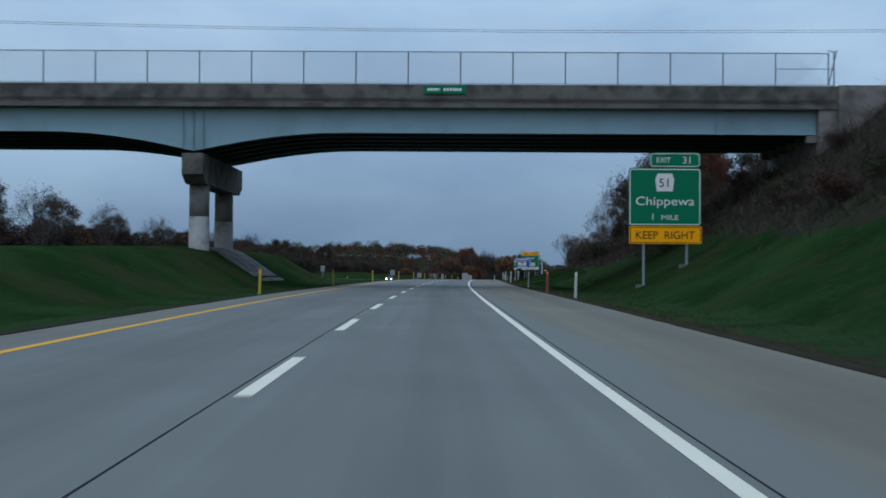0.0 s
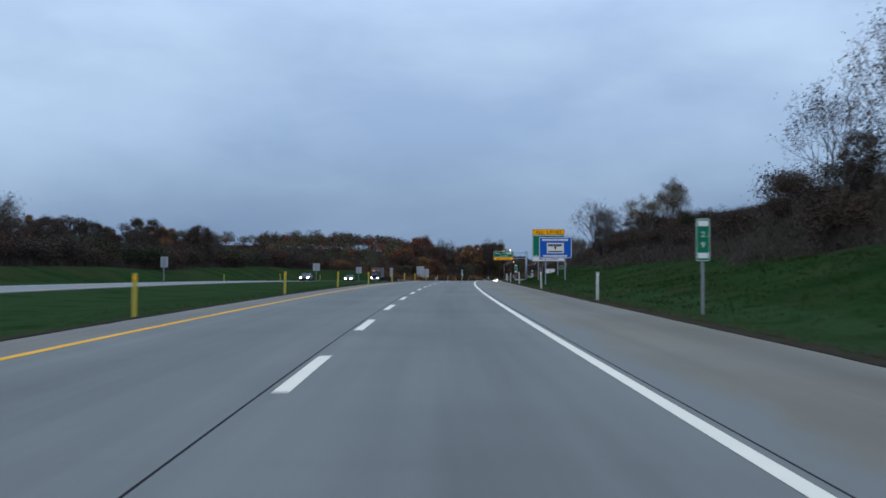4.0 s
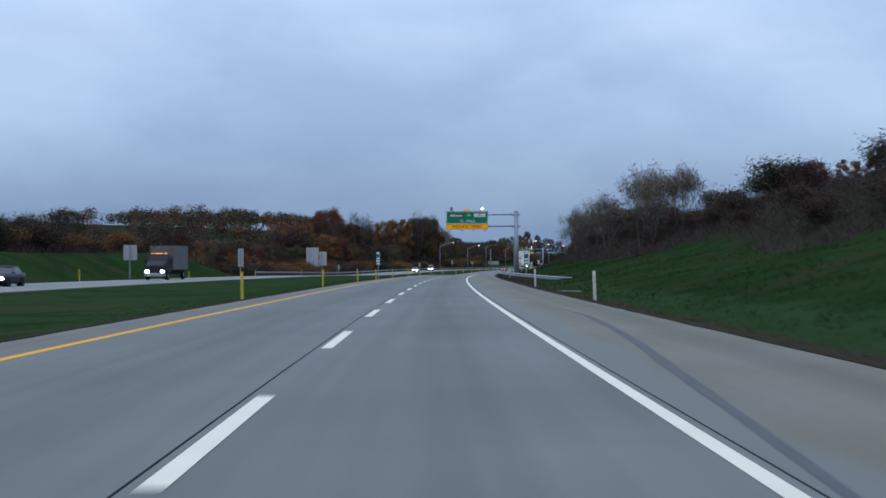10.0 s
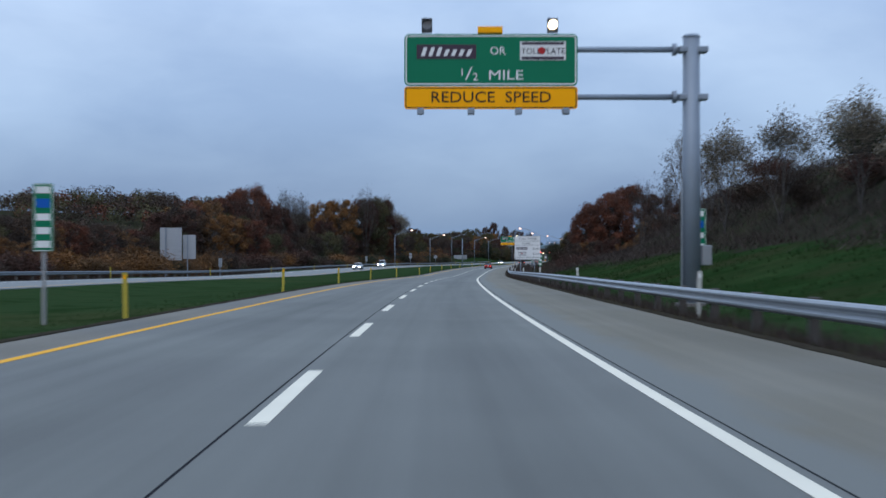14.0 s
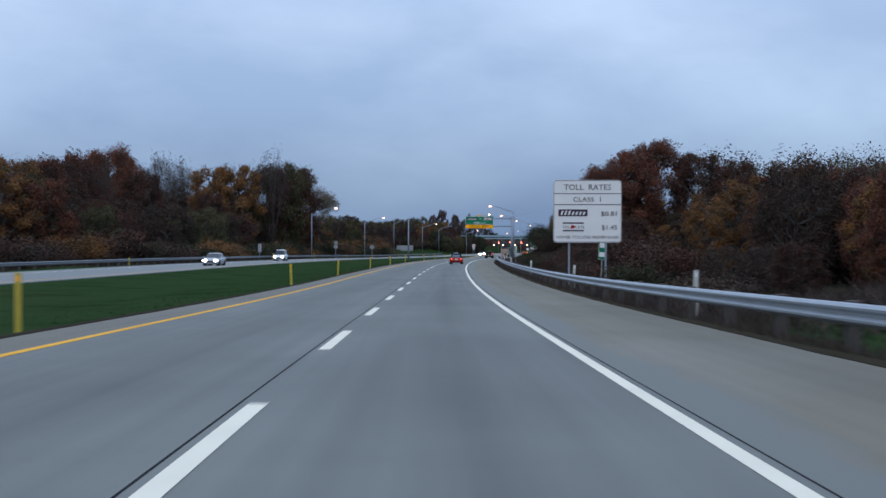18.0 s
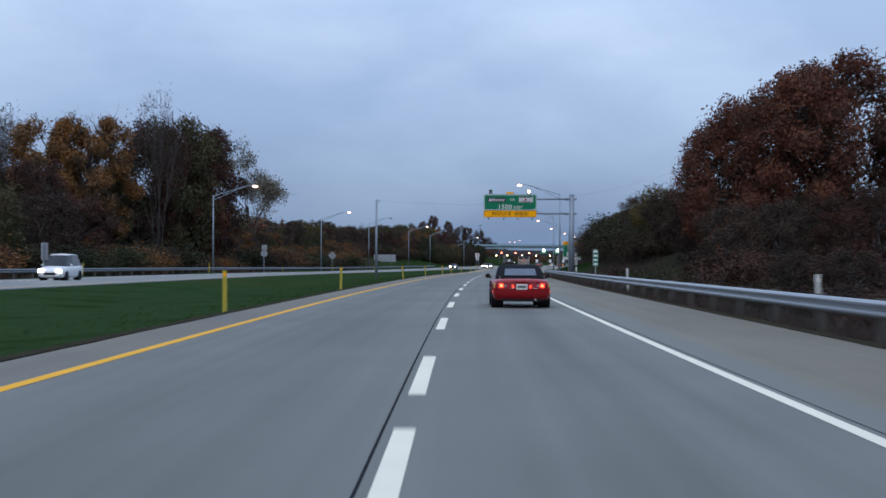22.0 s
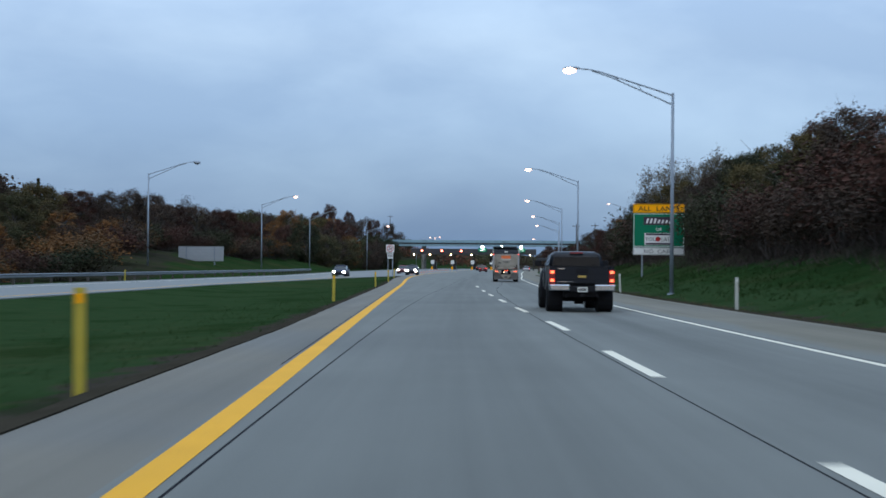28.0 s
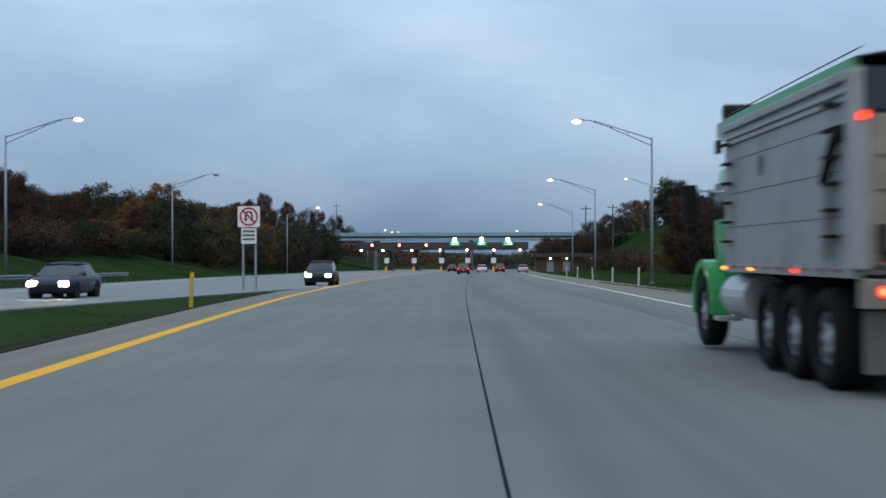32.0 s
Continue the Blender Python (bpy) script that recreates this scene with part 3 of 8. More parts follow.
for f in (seam_left, lane_seam, lambda s: 3.81 + white_off(s)):
    part("joint", ribbon(B(), R0, R1, lambda s, f=f: f(s) - 0.014, lambda s, f=f: f(s) + 0.014, -0.004, 0.1), SEAL, road)
part("joint", ribbon(B(), 922, 1010, lambda s: yellow_d(s) - 0.212, lambda s: yellow_d(s) - 0.192, 0.0035), SEAL, road)
TURF = mat("dark matted turf and soil", (0.040, 0.035, 0.026), 0.95, vary=0.35, scale=1.5, fine=12, bump=0.8, bump_scale=20, spec=0.0)
part("turf_edge", ribbon(B(), R0, 1075, lambda s: left_edge(s) - 0.20 - 0.12 * noise.noise(Vector((s * 0.4, 1, 0))), lambda s: left_edge(s) + 0.03 + 0.05 * noise.noise(Vector((s * 0.9, 5, 0))), 0.018, 0.12, 1.5), TURF, road, "dark matted turf along the pavement edge")
part("turf_edge", ribbon(B(), R0, 1110, lambda s: 6.98 + 0.07 * noise.noise(Vector((s * 0.7, 9, 0))), lambda s: 7.30 + 0.16 * noise.noise(Vector((s * 0.3, 3, 0))), 0.014, 0.2, 1.5), TURF, road, "dark soil along the shoulder edge")
part("white_edge_line", ribbon(B(), R0, R1, lambda s: 3.57 + white_off(s), lambda s: 3.715 + white_off(s), 0.004), WHITE_LINE, road)
part("yellow_edge_line", ribbon(B(), R0, 1300, lambda s: yellow_d(s) - 0.09 - 0.05 * smooth(905, 925, s), lambda s: yellow_d(s) + 0.09 + 0.05 * smooth(880, 925, s), 0.004), YELLOW_LINE, road)


def dash_d(s):
    return 0.17 - max(0, s - 935) * 0.0195


k = -5
while True:
    tip = (15.657 if 15.657 + 12.192 * k < 738 else 11.148) + 12.192 * k
    if tip > 1000:
        break
    long = 6.0 if tip > 990 else 5.1
    tip += 4.7 if tip > 990 else 0
    part("lane_dash", ribbon(B(), tip - long, tip, lambda s: dash_d(s) - 0.085, lambda s: dash_d(s) + 0.085, 0.0045, step=2.1), WHITE_LINE, road)
    k += 1

opp = thing("opposite_road", Matrix(), "pale concrete carriageway for oncoming traffic", "road", kind="structure")
part("carriageway", ribbon(B(), 60, R1, opp_far, lambda s: min(opp_near(s), left_edge(s) - 0.03), -0.01, 0.25), CONCRETE, opp)
part("white_edge_line", ribbon(B(), 60, 1150, lambda s: opp_far(s) + 2.6, lambda s: opp_far(s) + 2.78, -0.006), WHITE_LINE, opp)
part("yellow_edge_line", ribbon(B(), 60, 1060, lambda s: opp_near(s) - 1.3, lambda s: opp_near(s) - 1.12, -0.006), YELLOW_LINE, opp)


# ---------------------------------------------------------------- lettering
def letters(text, size, material, parent, x, z, y, name="lettering", align="CENTER", width=None, label=""):
    """Flat raised letters with their middle at x and base line at z, facing back down the road."""
    cu = bpy.data.curves.new(name, "FONT")
    cu.body, cu.size, cu.align_x, cu.extrude, cu.resolution_u = text, size, align, 0.004, 3
    tmp = bpy.data.objects.new(name, cu)
    scene.collection.objects.link(tmp)
    bpy.context.view_layer.update()
    me = bpy.data.meshes.new_from_object(tmp.evaluated_get(bpy.context.evaluated_depsgraph_get()))
    bpy.data.objects.remove(tmp)
    bpy.data.curves.remove(cu)
    k = 1.0
    if width:
        xs = [v.co.x for v in me.vertices]
        k = width / max(max(xs) - min(xs), 0.01)
    me.transform(Matrix.Translation((x, y, z)) @ Matrix.Rotation(math.pi / 2, 4, "X") @ Matrix.Diagonal((k, 1, 1, 1)))
    # one mesh for each character: pieces that overlap from side to side belong together
    bm = bmesh.new()
    bm.from_mesh(me)
    bpy.data.meshes.remove(me)
    left, spans = set(bm.verts), []
    while left:
        todo, seen = [left.pop()], []
        while todo:
            v = todo.pop()
            seen.append(v)
            for e in v.link_edges:
                o = e.other_vert(v)
                if o in left:
                    left.remove(o)
                    todo.append(o)
        spans.append([min(v.co.x for v in seen), max(v.co.x for v in seen), set(seen)])
    spans.sort(key=lambda q: q[0])
    groups = []
    for a, b, vs in spans:
        if groups and a < groups[-1][1] - 0.003:
            groups[-1][1] = max(groups[-1][1], b)
            groups[-1][2] |= vs
        else:
            groups.append([a, b, vs])
    for a, b, vs in groups:
        one = bmesh.new()
        made = {v: one.verts.new(v.co) for v in vs}
        for f in bm.faces:
            if f.verts[0] in vs:
                one.faces.new([made[v] for v in f.verts])
        part("letter", one, material, parent)
    bm.free()


def bars(parent, material, x0, x1, z0, z1, y, n, name="text_bar", seed=1):
    """Plain bars for a line of writing that cannot be read."""
    r = random.Random(seed)
    x = x0
    while x < x1 - 0.02:
        w = min((x1 - x0) / n * r.uniform(0.6, 1.3), x1 - x)
        part(name, box(B(), x, x + w * 0.82, y - 0.008, y, z0, z1), material, parent)
        x += w


def board(parent, name, material, x0, x1, z0, z1, y=0.0, r=0.12, border=None, label="", inset=0.05, line=0.045):
    """A sheet panel with rounded corners and an optional border line; its face lies at y."""
    ob = part(name, extrude_y(B(), rounded(x0, x1, z0, z1, r), y, y + 0.035), material, parent, label)
    if border:
        bm = B()
        o = rounded(x0 + inset, x1 - inset, z0 + inset, z1 - inset, max(r - inset, 0.03))
        i = rounded(x0 + inset + line, x1 - inset - line, z0 + inset + line, z1 - inset - line, max(r - inset - line, 0.02))
        vo = [bm.verts.new((a, y - 0.005, b)) for a, b in o]
        vi = [bm.verts.new((a, y - 0.005, b)) for a, b in i]
        for k in range(len(o)):
            q = (k + 1) % len(o)
            bm.faces.new((vo[k], vi[k], vi[q], vo[q]))
        part("border", bm, border, parent)
    return ob


def i_post(parent, x, y, z0, z1, material=GALV_DULL, name="post"):
    """A steel H-section post."""
    bm = B()
    w, t, f = 0.16, 0.014, 0.10
    box(bm, x - t / 2, x + t / 2, y, y + w, z0, z1)
    box(bm, x - f / 2, x + f / 2, y - t, y, z0, z1)
    box(bm, x - f / 2, x + f / 2, y + w, y + w + t, z0, z1)
    return part(name, bm, material, parent)


def back_rails(parent, x0, x1, zs, y=0.04):
    for z in zs:
        part("back_rail", box(B(), x0, x1, y, y + 0.05, z - 0.04, z + 0.04), GALV, parent)


def toll_logo(parent, x0, x1, z0, z1, y):
    """The dark electronic-toll panel, drawn as plain shapes."""
    part("logo_panel", box(B(), x0, x1, y - 0.012, y, z0, z1), S_PLUM, parent, "dark plum logo panel")
    h, w = z1 - z0, x1 - x0
    xs = np.linspace(x0 + 0.07 * w, x1 - 0.05 * w, 8)
    for i in range(7):
        a, b = xs[i], xs[i] + (xs[1] - xs[0]) * 0.74
        hi = 0.80 if i < 3 else 0.66
        pr = [(a, z0 + 0.2 * h), (b - 0.03 * w, z0 + 0.2 * h), (b + 0.02 * w, z0 + hi * h), (a + 0.05 * w, z0 + hi * h)]
        part("logo_stroke", extrude_y(B(), pr, y - 0.018, y - 0.012), S_WHITE, parent)


def plate_panel(parent, x0, x1, z0, z1, y):
    """White toll-by-plate panel with dark bars above and below."""
    part("plate_panel", box(B(), x0, x1, y - 0.012, y, z0, z1), S_WHITE, parent, "white plate panel")
    h, w = z1 - z0, x1 - x0
    for a, b in ((0.82, 0.97), (0.03, 0.18)):
        part("plate_strip", box(B(), x0 + 0.04 * w, x1 - 0.04 * w, y - 0.016, y - 0.012, z0 + a * h, z0 + b * h), S_PLUM, parent)
    letters("TOLL", h * 0.44, S_BLACK, parent, x0 + 0.24 * w, z0 + 0.33 * h, y - 0.016)
    letters("PLATE", h * 0.44, S_BLACK, parent, x0 + 0.74 * w, z0 + 0.33 * h, y - 0.016)
    bm = B()
    cx, cz, r = x0 + 0.475 * w, z0 + 0.5 * h, 0.2 * h
    extrude_y(bm, [(cx + r * math.cos(a), cz + r * math.sin(a)) for a in np.linspace(0, 2 * math.pi, 13)[:-1]], y - 0.02, y - 0.012)
    part("plate_disc", bm, S_RED, parent)


# ---------------------------------------------------------------- exit sign before the overpass
def exit_sign():
    t = thing("exit_sign", M(76.4, 0), "large green exit sign with amber lower panel on two steel posts", "road sign")
    board(t, "main_panel", S_GREEN, 11.40, 15.06, 3.38, 6.30, border=S_WHITE, r=0.16)
    board(t, "keep_right_panel", S_YELLOW, 11.44, 15.08, 2.47, 3.36, r=0.06, border=S_BLACK, inset=0.04, line=0.035, label="amber lower panel")
    board(t, "exit_tab", S_GREEN, 12.46, 15.02, 6.33, 7.08, r=0.2, border=S_WHITE, inset=0.04, line=0.035, label="green exit number tab")
    letters("EXIT", 0.36, S_WHITE, t, 13.15, 6.58, -0.008)
    letters("31", 0.50, S_WHITE, t, 14.35, 6.53, -0.008)
    key = [(12.82, 5.12), (13.62, 5.12), (13.70, 5.72), (13.58, 6.02), (12.86, 6.02), (12.74, 5.72)]
    part("route_shield", extrude_y(B(), key, -0.012, 0.0), S_WHITE, t, "white keystone route shield")
    letters("51", 0.62, S_BLACK, t, 13.22, 5.34, -0.016)
    letters("Chippewa", 0.62, S_WHITE, t, 13.23, 4.42, -0.008, width=2.95)
    letters("1", 0.46, S_WHITE, t, 12.62, 3.68, -0.008)
    letters("MILE", 0.36, S_WHITE, t, 13.48, 3.68, -0.008, width=0.86)
    letters("KEEP  RIGHT", 0.56, S_BLACK, t, 13.24, 2.72, -0.008, width=2.95)
    for x in (12.18, 14.36):
        z0 = ground_h(76.4, x)
        i_post(t, x, 0.09, z0 - 0.3, 6.2)
        part("footing", box(B(), x - 0.35, x + 0.35, -0.25, 0.45, z0 - 0.3, z0 + 0.05, 0.03), CONC_DARK, t)
    back_rails(t, 11.5, 15.0, (2.8, 3.8, 4.9, 5.9))
    return t


exit_sign()


# ---------------------------------------------------------------- toll lane signs and the blue attraction sign
def all_lanes_sign(s, x0, h0=2.47, turn=0):
    t = thing("toll_lane_sign", M(s, 0), "green toll sign with amber all-lanes header and white no-cash strip", "road sign", "toll lane signs")
    w = 3.92
    x1, c = x0 + w, x0 + w / 2
    board(t, "header", S_YELLOW, x0, x1, h0 + 3.22, h0 + 3.92, r=0.08, border=S_BLACK, inset=0.04, line=0.03, label="amber header panel")
    board(t, "main_panel", S_GREEN, x0, x1, h0 + 0.60, h0 + 3.20, r=0.05, border=S_WHITE, inset=0.04, line=0.04)
    board(t, "footer", S_WHITE, x0, x1, h0, h0 + 0.58, r=0.08, border=S_BLACK, inset=0.035, line=0.025, label="white no-cash strip")
    letters("ALL  LANES", 0.52, S_BLACK, t, c, h0 + 3.38, -0.008, width=3.15)
    toll_logo(t, c - 1.16, c + 1.16, h0 + 2.30, h0 + 2.92, -0.002)
    letters("OR", 0.34, S_WHITE, t, c, h0 + 1.86, -0.008)
    plate_panel(t, c - 1.08, c + 1.08, h0 + 0.76, h0 + 1.68, -0.002)
    letters("NO  CASH", 0.42, S_BLACK, t, c, h0 + 0.14, -0.008, width=2.2)
    for x in (x0 + 0.72, x0 + 3.1):
        i_post(t, x, 0.09, ground_h(s, x) - 0.3, h0 + 3.7)
    back_rails(t, x0 + 0.1, x1 - 0.1, (h0 + 0.4, h0 + 1.5, h0 + 2.6, h0 + 3.6))


all_lanes_sign(304.0, 10.48)
all_lanes_sign(1005.0, 10.80)


def blue_sign(s=262.0):
    t = thing("attraction_sign", M(s, 0), "blue roadside sign with a white logo panel", "road sign")
    x0, x1, z0, z1 = 9.42, 12.38, 2.27, 4.20
    board(t, "main_panel", S_BLUE, x0, x1, z0, z1, border=S_WHITE, r=0.14, inset=0.03, line=0.045)
    part("logo_panel", box(B(), x0 + 0.72, x1 - 0.72, -0.012, 0.0, z0 + 0.46, z1 - 0.55), S_WHITE, t, "white logo panel")
    bars(t, S_WHITE, x0 + 0.3, x1 - 0.3, z1 - 0.36, z1 - 0.18, -0.004, 12, seed=3)
    bars(t, S_WHITE, x0 + 0.4, x1 - 0.4, z0 + 0.14, z0 + 0.30, -0.004, 12, seed=4)
    bars(t, S_BLACK, x0 + 0.84, x1 - 0.84, z1 - 0.86, z1 - 0.64, -0.014, 6, seed=5)
    bars(t, S_BLACK, x0 + 0.84, x1 - 0.84, z0 + 0.54, z0 + 0.68, -0.014, 8, seed=6)
    part("logo_mark", extrude_y(B(), [((x0 + x1) / 2 + 0.09 * math.cos(a), z0 + 0.95 + 0.16 * math.sin(a)) for a in np.linspace(0, 6.28, 9)[:-1]], -0.02, -0.012), S_BLACK, t)
    for x in (x0 + 0.6, x1 - 0.6):
        i_post(t, x, 0.05, ground_h(s, x) - 0.3, z1 - 0.1)
    back_rails(t, x0 + 0.1, x1 - 0.1, (2.6, 3.9))


blue_sign()


# ---------------------------------------------------------------- mile markers
def mile_marker(s, d, z0, z1, w, rows, lean=0.0):
    t = thing("mile_marker", M(s, d) @ Matrix.Rotation(radians(lean), 4, "Y"), "narrow green mile marker with white figures on a steel post", "road sign", "mile markers")
    board(t, "plate", S_GREEN, -w / 2, w / 2, z0, z1, r=0.03, border=S_WHITE, inset=0.012, line=0.014)
    n = len(rows)
    for i, q in enumerate(rows):
        zc = z1 - (i + 0.72) * (z1 - z0) / n
        if q == "-":
            part("text_bar", box(B(), -w * 0.36, w * 0.36, -0.009, -0.004, zc, zc + 0.5 * (z1 - z0) / n), S_WHITE, t)
        elif q == "b":
            part("route_shield", box(B(), -w * 0.34, w * 0.34, -0.009, -0.004, zc - 0.02, zc + 0.6 * (z1 - z0) / n, 0.0), S_BLUE, t)
        else:
            letters(q, 0.72 * (z1 - z0) / n, S_WHITE, t, 0, zc, -0.009)
    bm = B()
    box(bm, -0.04, 0.04, 0.036, 0.06, ground_h(s, d) - 0.25, z1 - 0.05)
    box(bm, -0.04, -0.025, 0.06, 0.09, ground_h(s, d) - 0.25, z1 - 0.05)
    box(bm, 0.025, 0.04, 0.06, 0.09, ground_h(s, d) - 0.25, z1 - 0.05)
    part("post", bm, GALV, t)


mile_marker(181.3, 9.12, 1.37, 2.58, 0.40, ["-", "2", "9", "-"])
mile_marker(343.5, 9.08, 1.25, 2.49, 0.40, ["-", "2", "9", "-"])
mile_marker(525.0, 11.26, 1.28, 3.33, 0.62, ["-", "b", "-", "-", "-"])
mile_marker(506.4, -7.63, 1.54, 3.13, 0.46, ["-", "b", "-", "-", "-"])
mile_marker(690.0, 12.6, 1.15, 3.05, 0.55, ["-", "-", "-"], lean=3)
mile_marker(838.0, 10.6, 1.10, 2.55, 0.45, ["-", "-", "-", "-"])


# ---------------------------------------------------------------- overhead toll gantries
def gantry(s, line, lit):
    t = thing("sign_gantry", M(s, 0), "overhead cantilever gantry with green toll sign and amber reduce-speed panel", "sign gantry", "toll gantries")
    x0, x1, z0, zm, z1 = 0.46, 6.05, 6.24, 6.99, 8.66
    c = (x0 + x1) / 2
    board(t, "main_panel", S_GREEN, x0, x1, zm, z1, r=0.16, border=S_WHITE, inset=0.04, line=0.04)
    board(t, "speed_panel", S_YELLOW, x0, x1, z0, zm - 0.02, r=0.10, border=S_BLACK, inset=0.035, line=0.03, label="amber reduce-speed panel")
    letters("REDUCE  SPEED", 0.50, S_BLACK, t, c, z0 + 0.22, -0.008, width=3.85)
    toll_logo(t, x0 + 0.40, x0 + 2.32, z1 - 0.80, z1 - 0.34, -0.002)
    letters("OR", 0.36, S_WHITE, t, c + 0.22, z1 - 0.66, -0.008)
    plate_panel(t, x1 - 1.86, x1 - 0.38, z1 - 0.84, z1 - 0.24, -0.002)
    if line[0] == "1/2":
        for q, x, z in (("1", c - 0.93, zm + 0.33), ("2", c - 0.50, zm + 0.18)):
            letters(q, 0.34, S_WHITE, t, x, z, -0.008)
        part("fraction_bar", extrude_y(B(), [(c - 0.83, zm + 0.20), (c - 0.78, zm + 0.20), (c - 0.60, zm + 0.60), (c - 0.65, zm + 0.60)], -0.01, -0.004), S_WHITE, t)
        letters(line[1], 0.44, S_WHITE, t, c + 0.48, zm + 0.20, -0.008, width=1.1)
    else:
        letters(line[0], 0.62, S_WHITE, t, c - 0.55, zm + 0.17, -0.008, width=1.35)
        letters(line[1], 0.40, S_WHITE, t, c + 0.85, zm + 0.17, -0.008, width=0.92)
    # column, arms and brackets
    px = 9.78
    g = ground_h(s, px)
    part("column", tube(B(), (px, 0.35, g - 0.2), (px, 0.35, 8.62), 0.31, 0.27, 20), GALV_DULL, t, smooth_faces=True)
    part("column_cap", tube(B(), (px, 0.35, 8.62), (px, 0.35, 8.70), 0.30, 0.22, 20), GALV_DULL, t)
    part("footing", tube(B(), (px, 0.35, g - 0.4), (px, 0.35, g + 0.12), 0.55, 0.55, 20), CONC_GREY, t)
    for z in (8.20, 6.66):
        part("arm", tube(B(), (0.9, 0.30, z), (px - 0.1, 0.30, z), 0.085, 0.10, 12), GALV_DULL, t, smooth_faces=True)
        part("arm_flange", tube(B(), (px - 0.62, 0.30, z), (px - 0.50, 0.30, z), 0.2, 0.2, 14), GALV_DULL, t)
        part("arm_clamp", box(B(), px - 0.42, px + 0.52, 0.12, 0.62, z - 0.10, z + 0.10, 0.04), GALV_DULL, t)
    for x in (1.0, 2.6, 4.1, 5.6):
        part("hanger", box(B(), x - 0.05, x + 0.05, 0.04, 0.22, z0 - 0.08, z1 - 0.1), GALV, t)
        part("lamp_arm", box(B(), x - 0.03, x + 0.03, -0.75, 0.1, z0 - 0.16, z0 - 0.10), GALV_DULL, t)
        part("sign_lamp", box(B(), x - 0.11, x + 0.11, -0.95, -0.68, z0 - 0.26, z0 - 0.06, 0.03), GALV_DULL, t)
    part("control_box", box(B(), c - 0.42, c + 0.38, 0.05, 0.35, z1 + 0.05, z1 + 0.26, 0.02), S_YELLOW, t, "amber control box")
    for x, on in ((x0 + 0.73, lit == 0), (x1 - 0.80, lit == 1)):
        bm = B()
        box(bm, x - 0.17, x + 0.17, 0.0, 0.22, z1 + 0.06, z1 + 0.52, 0.02)
        bc = part("beacon", bm, GIRDER_DARK, t, "dark beacon housing")
        part("beacon_lens", tube(B(), (x, -0.03, z1 + 0.30), (x, 0.0, z1 + 0.30), 0.15, 0.15, 16), BEACON_GLOW if on else LAMP_OFF, bc, "lit amber lens" if on else "unlit lens")
        part("visor", extrude_y(B(), [(x + 0.17 * math.cos(a), z1 + 0.30 + 0.17 * math.sin(a)) for a in np.linspace(0.1, 3.04, 9)] +
                                [(x + 0.155 * math.cos(a), z1 + 0.30 + 0.155 * math.sin(a)) for a in np.linspace(3.04, 0.1, 9)], -0.22, 0.0), GIRDER_DARK, bc)
    # cabinet on the column
    part("cabinet", box(B(), px + 0.33, px + 0.65, 0.2, 0.5, 1.2, 1.85, 0.02), GALV, t)
    part("drain_pipe", tube(B(), (px - 0.33, 0.2, g), (px - 0.33, 0.2, 4.0), 0.03, 0.03, 8), GALV, t)


gantry(518.0, ("1/2", "MILE"), 1)
gantry(863.5, ("1500", "FEET"), 1)


# ---------------------------------------------------------------- toll rates sign
def toll_rates(s=678.0):
    t = thing("toll_rates_sign", M(s, 0), "large white toll rates sign with black lettering on two posts", "road sign")
    x0, x1, z0, z1 = 8.42, 12.42, 2.22, 5.88
    board(t, "main_panel", S_WHITE, x0, x1, z0, z1, r=0.22, border=S_BLACK, inset=0.02, line=0.03)
    for z in (z1 - 0.80, z1 - 1.44):
        part("rule", box(B(), x0 + 0.04, x1 - 0.04, -0.01, -0.003, z - 0.02, z + 0.02), S_BLACK, t)
    c = (x0 + x1) / 2
    letters("TOLL  RATES", 0.46, S_BLACK, t, c, z1 - 0.58, -0.008, width=2.75)
    letters("CLASS  1", 0.36, S_BLACK, t, c, z1 - 1.26, -0.008, width=1.6)
    toll_logo(t, x0 + 0.30, x0 + 2.0, z1 - 2.12, z1 - 1.72, -0.002)
    plate_panel(t, x0 + 0.50, x0 + 1.84, z1 - 3.02, z1 - 2.46, -0.002)
    letters("$0.81", 0.38, S_BLACK, t, x1 - 0.72, z1 - 2.10, -0.008, width=0.9)
    letters("$1.45", 0.38, S_BLACK, t, x1 - 0.72, z1 - 2.90, -0.008, width=0.9)
    letters("HIGHER TOLL FOR HIGHER CLASS", 0.24, S_BLACK, t, c, z0 + 0.24, -0.008, width=3.6)
    for x in (9.36, 11.50):
        i_post(t, x, 0.09, ground_h(s, x) - 0.4, z1 - 0.1)
    back_rails(t, x0 + 0.1, x1 - 0.1, (2.6, 3.6, 4.6, 5.5))


toll_rates()


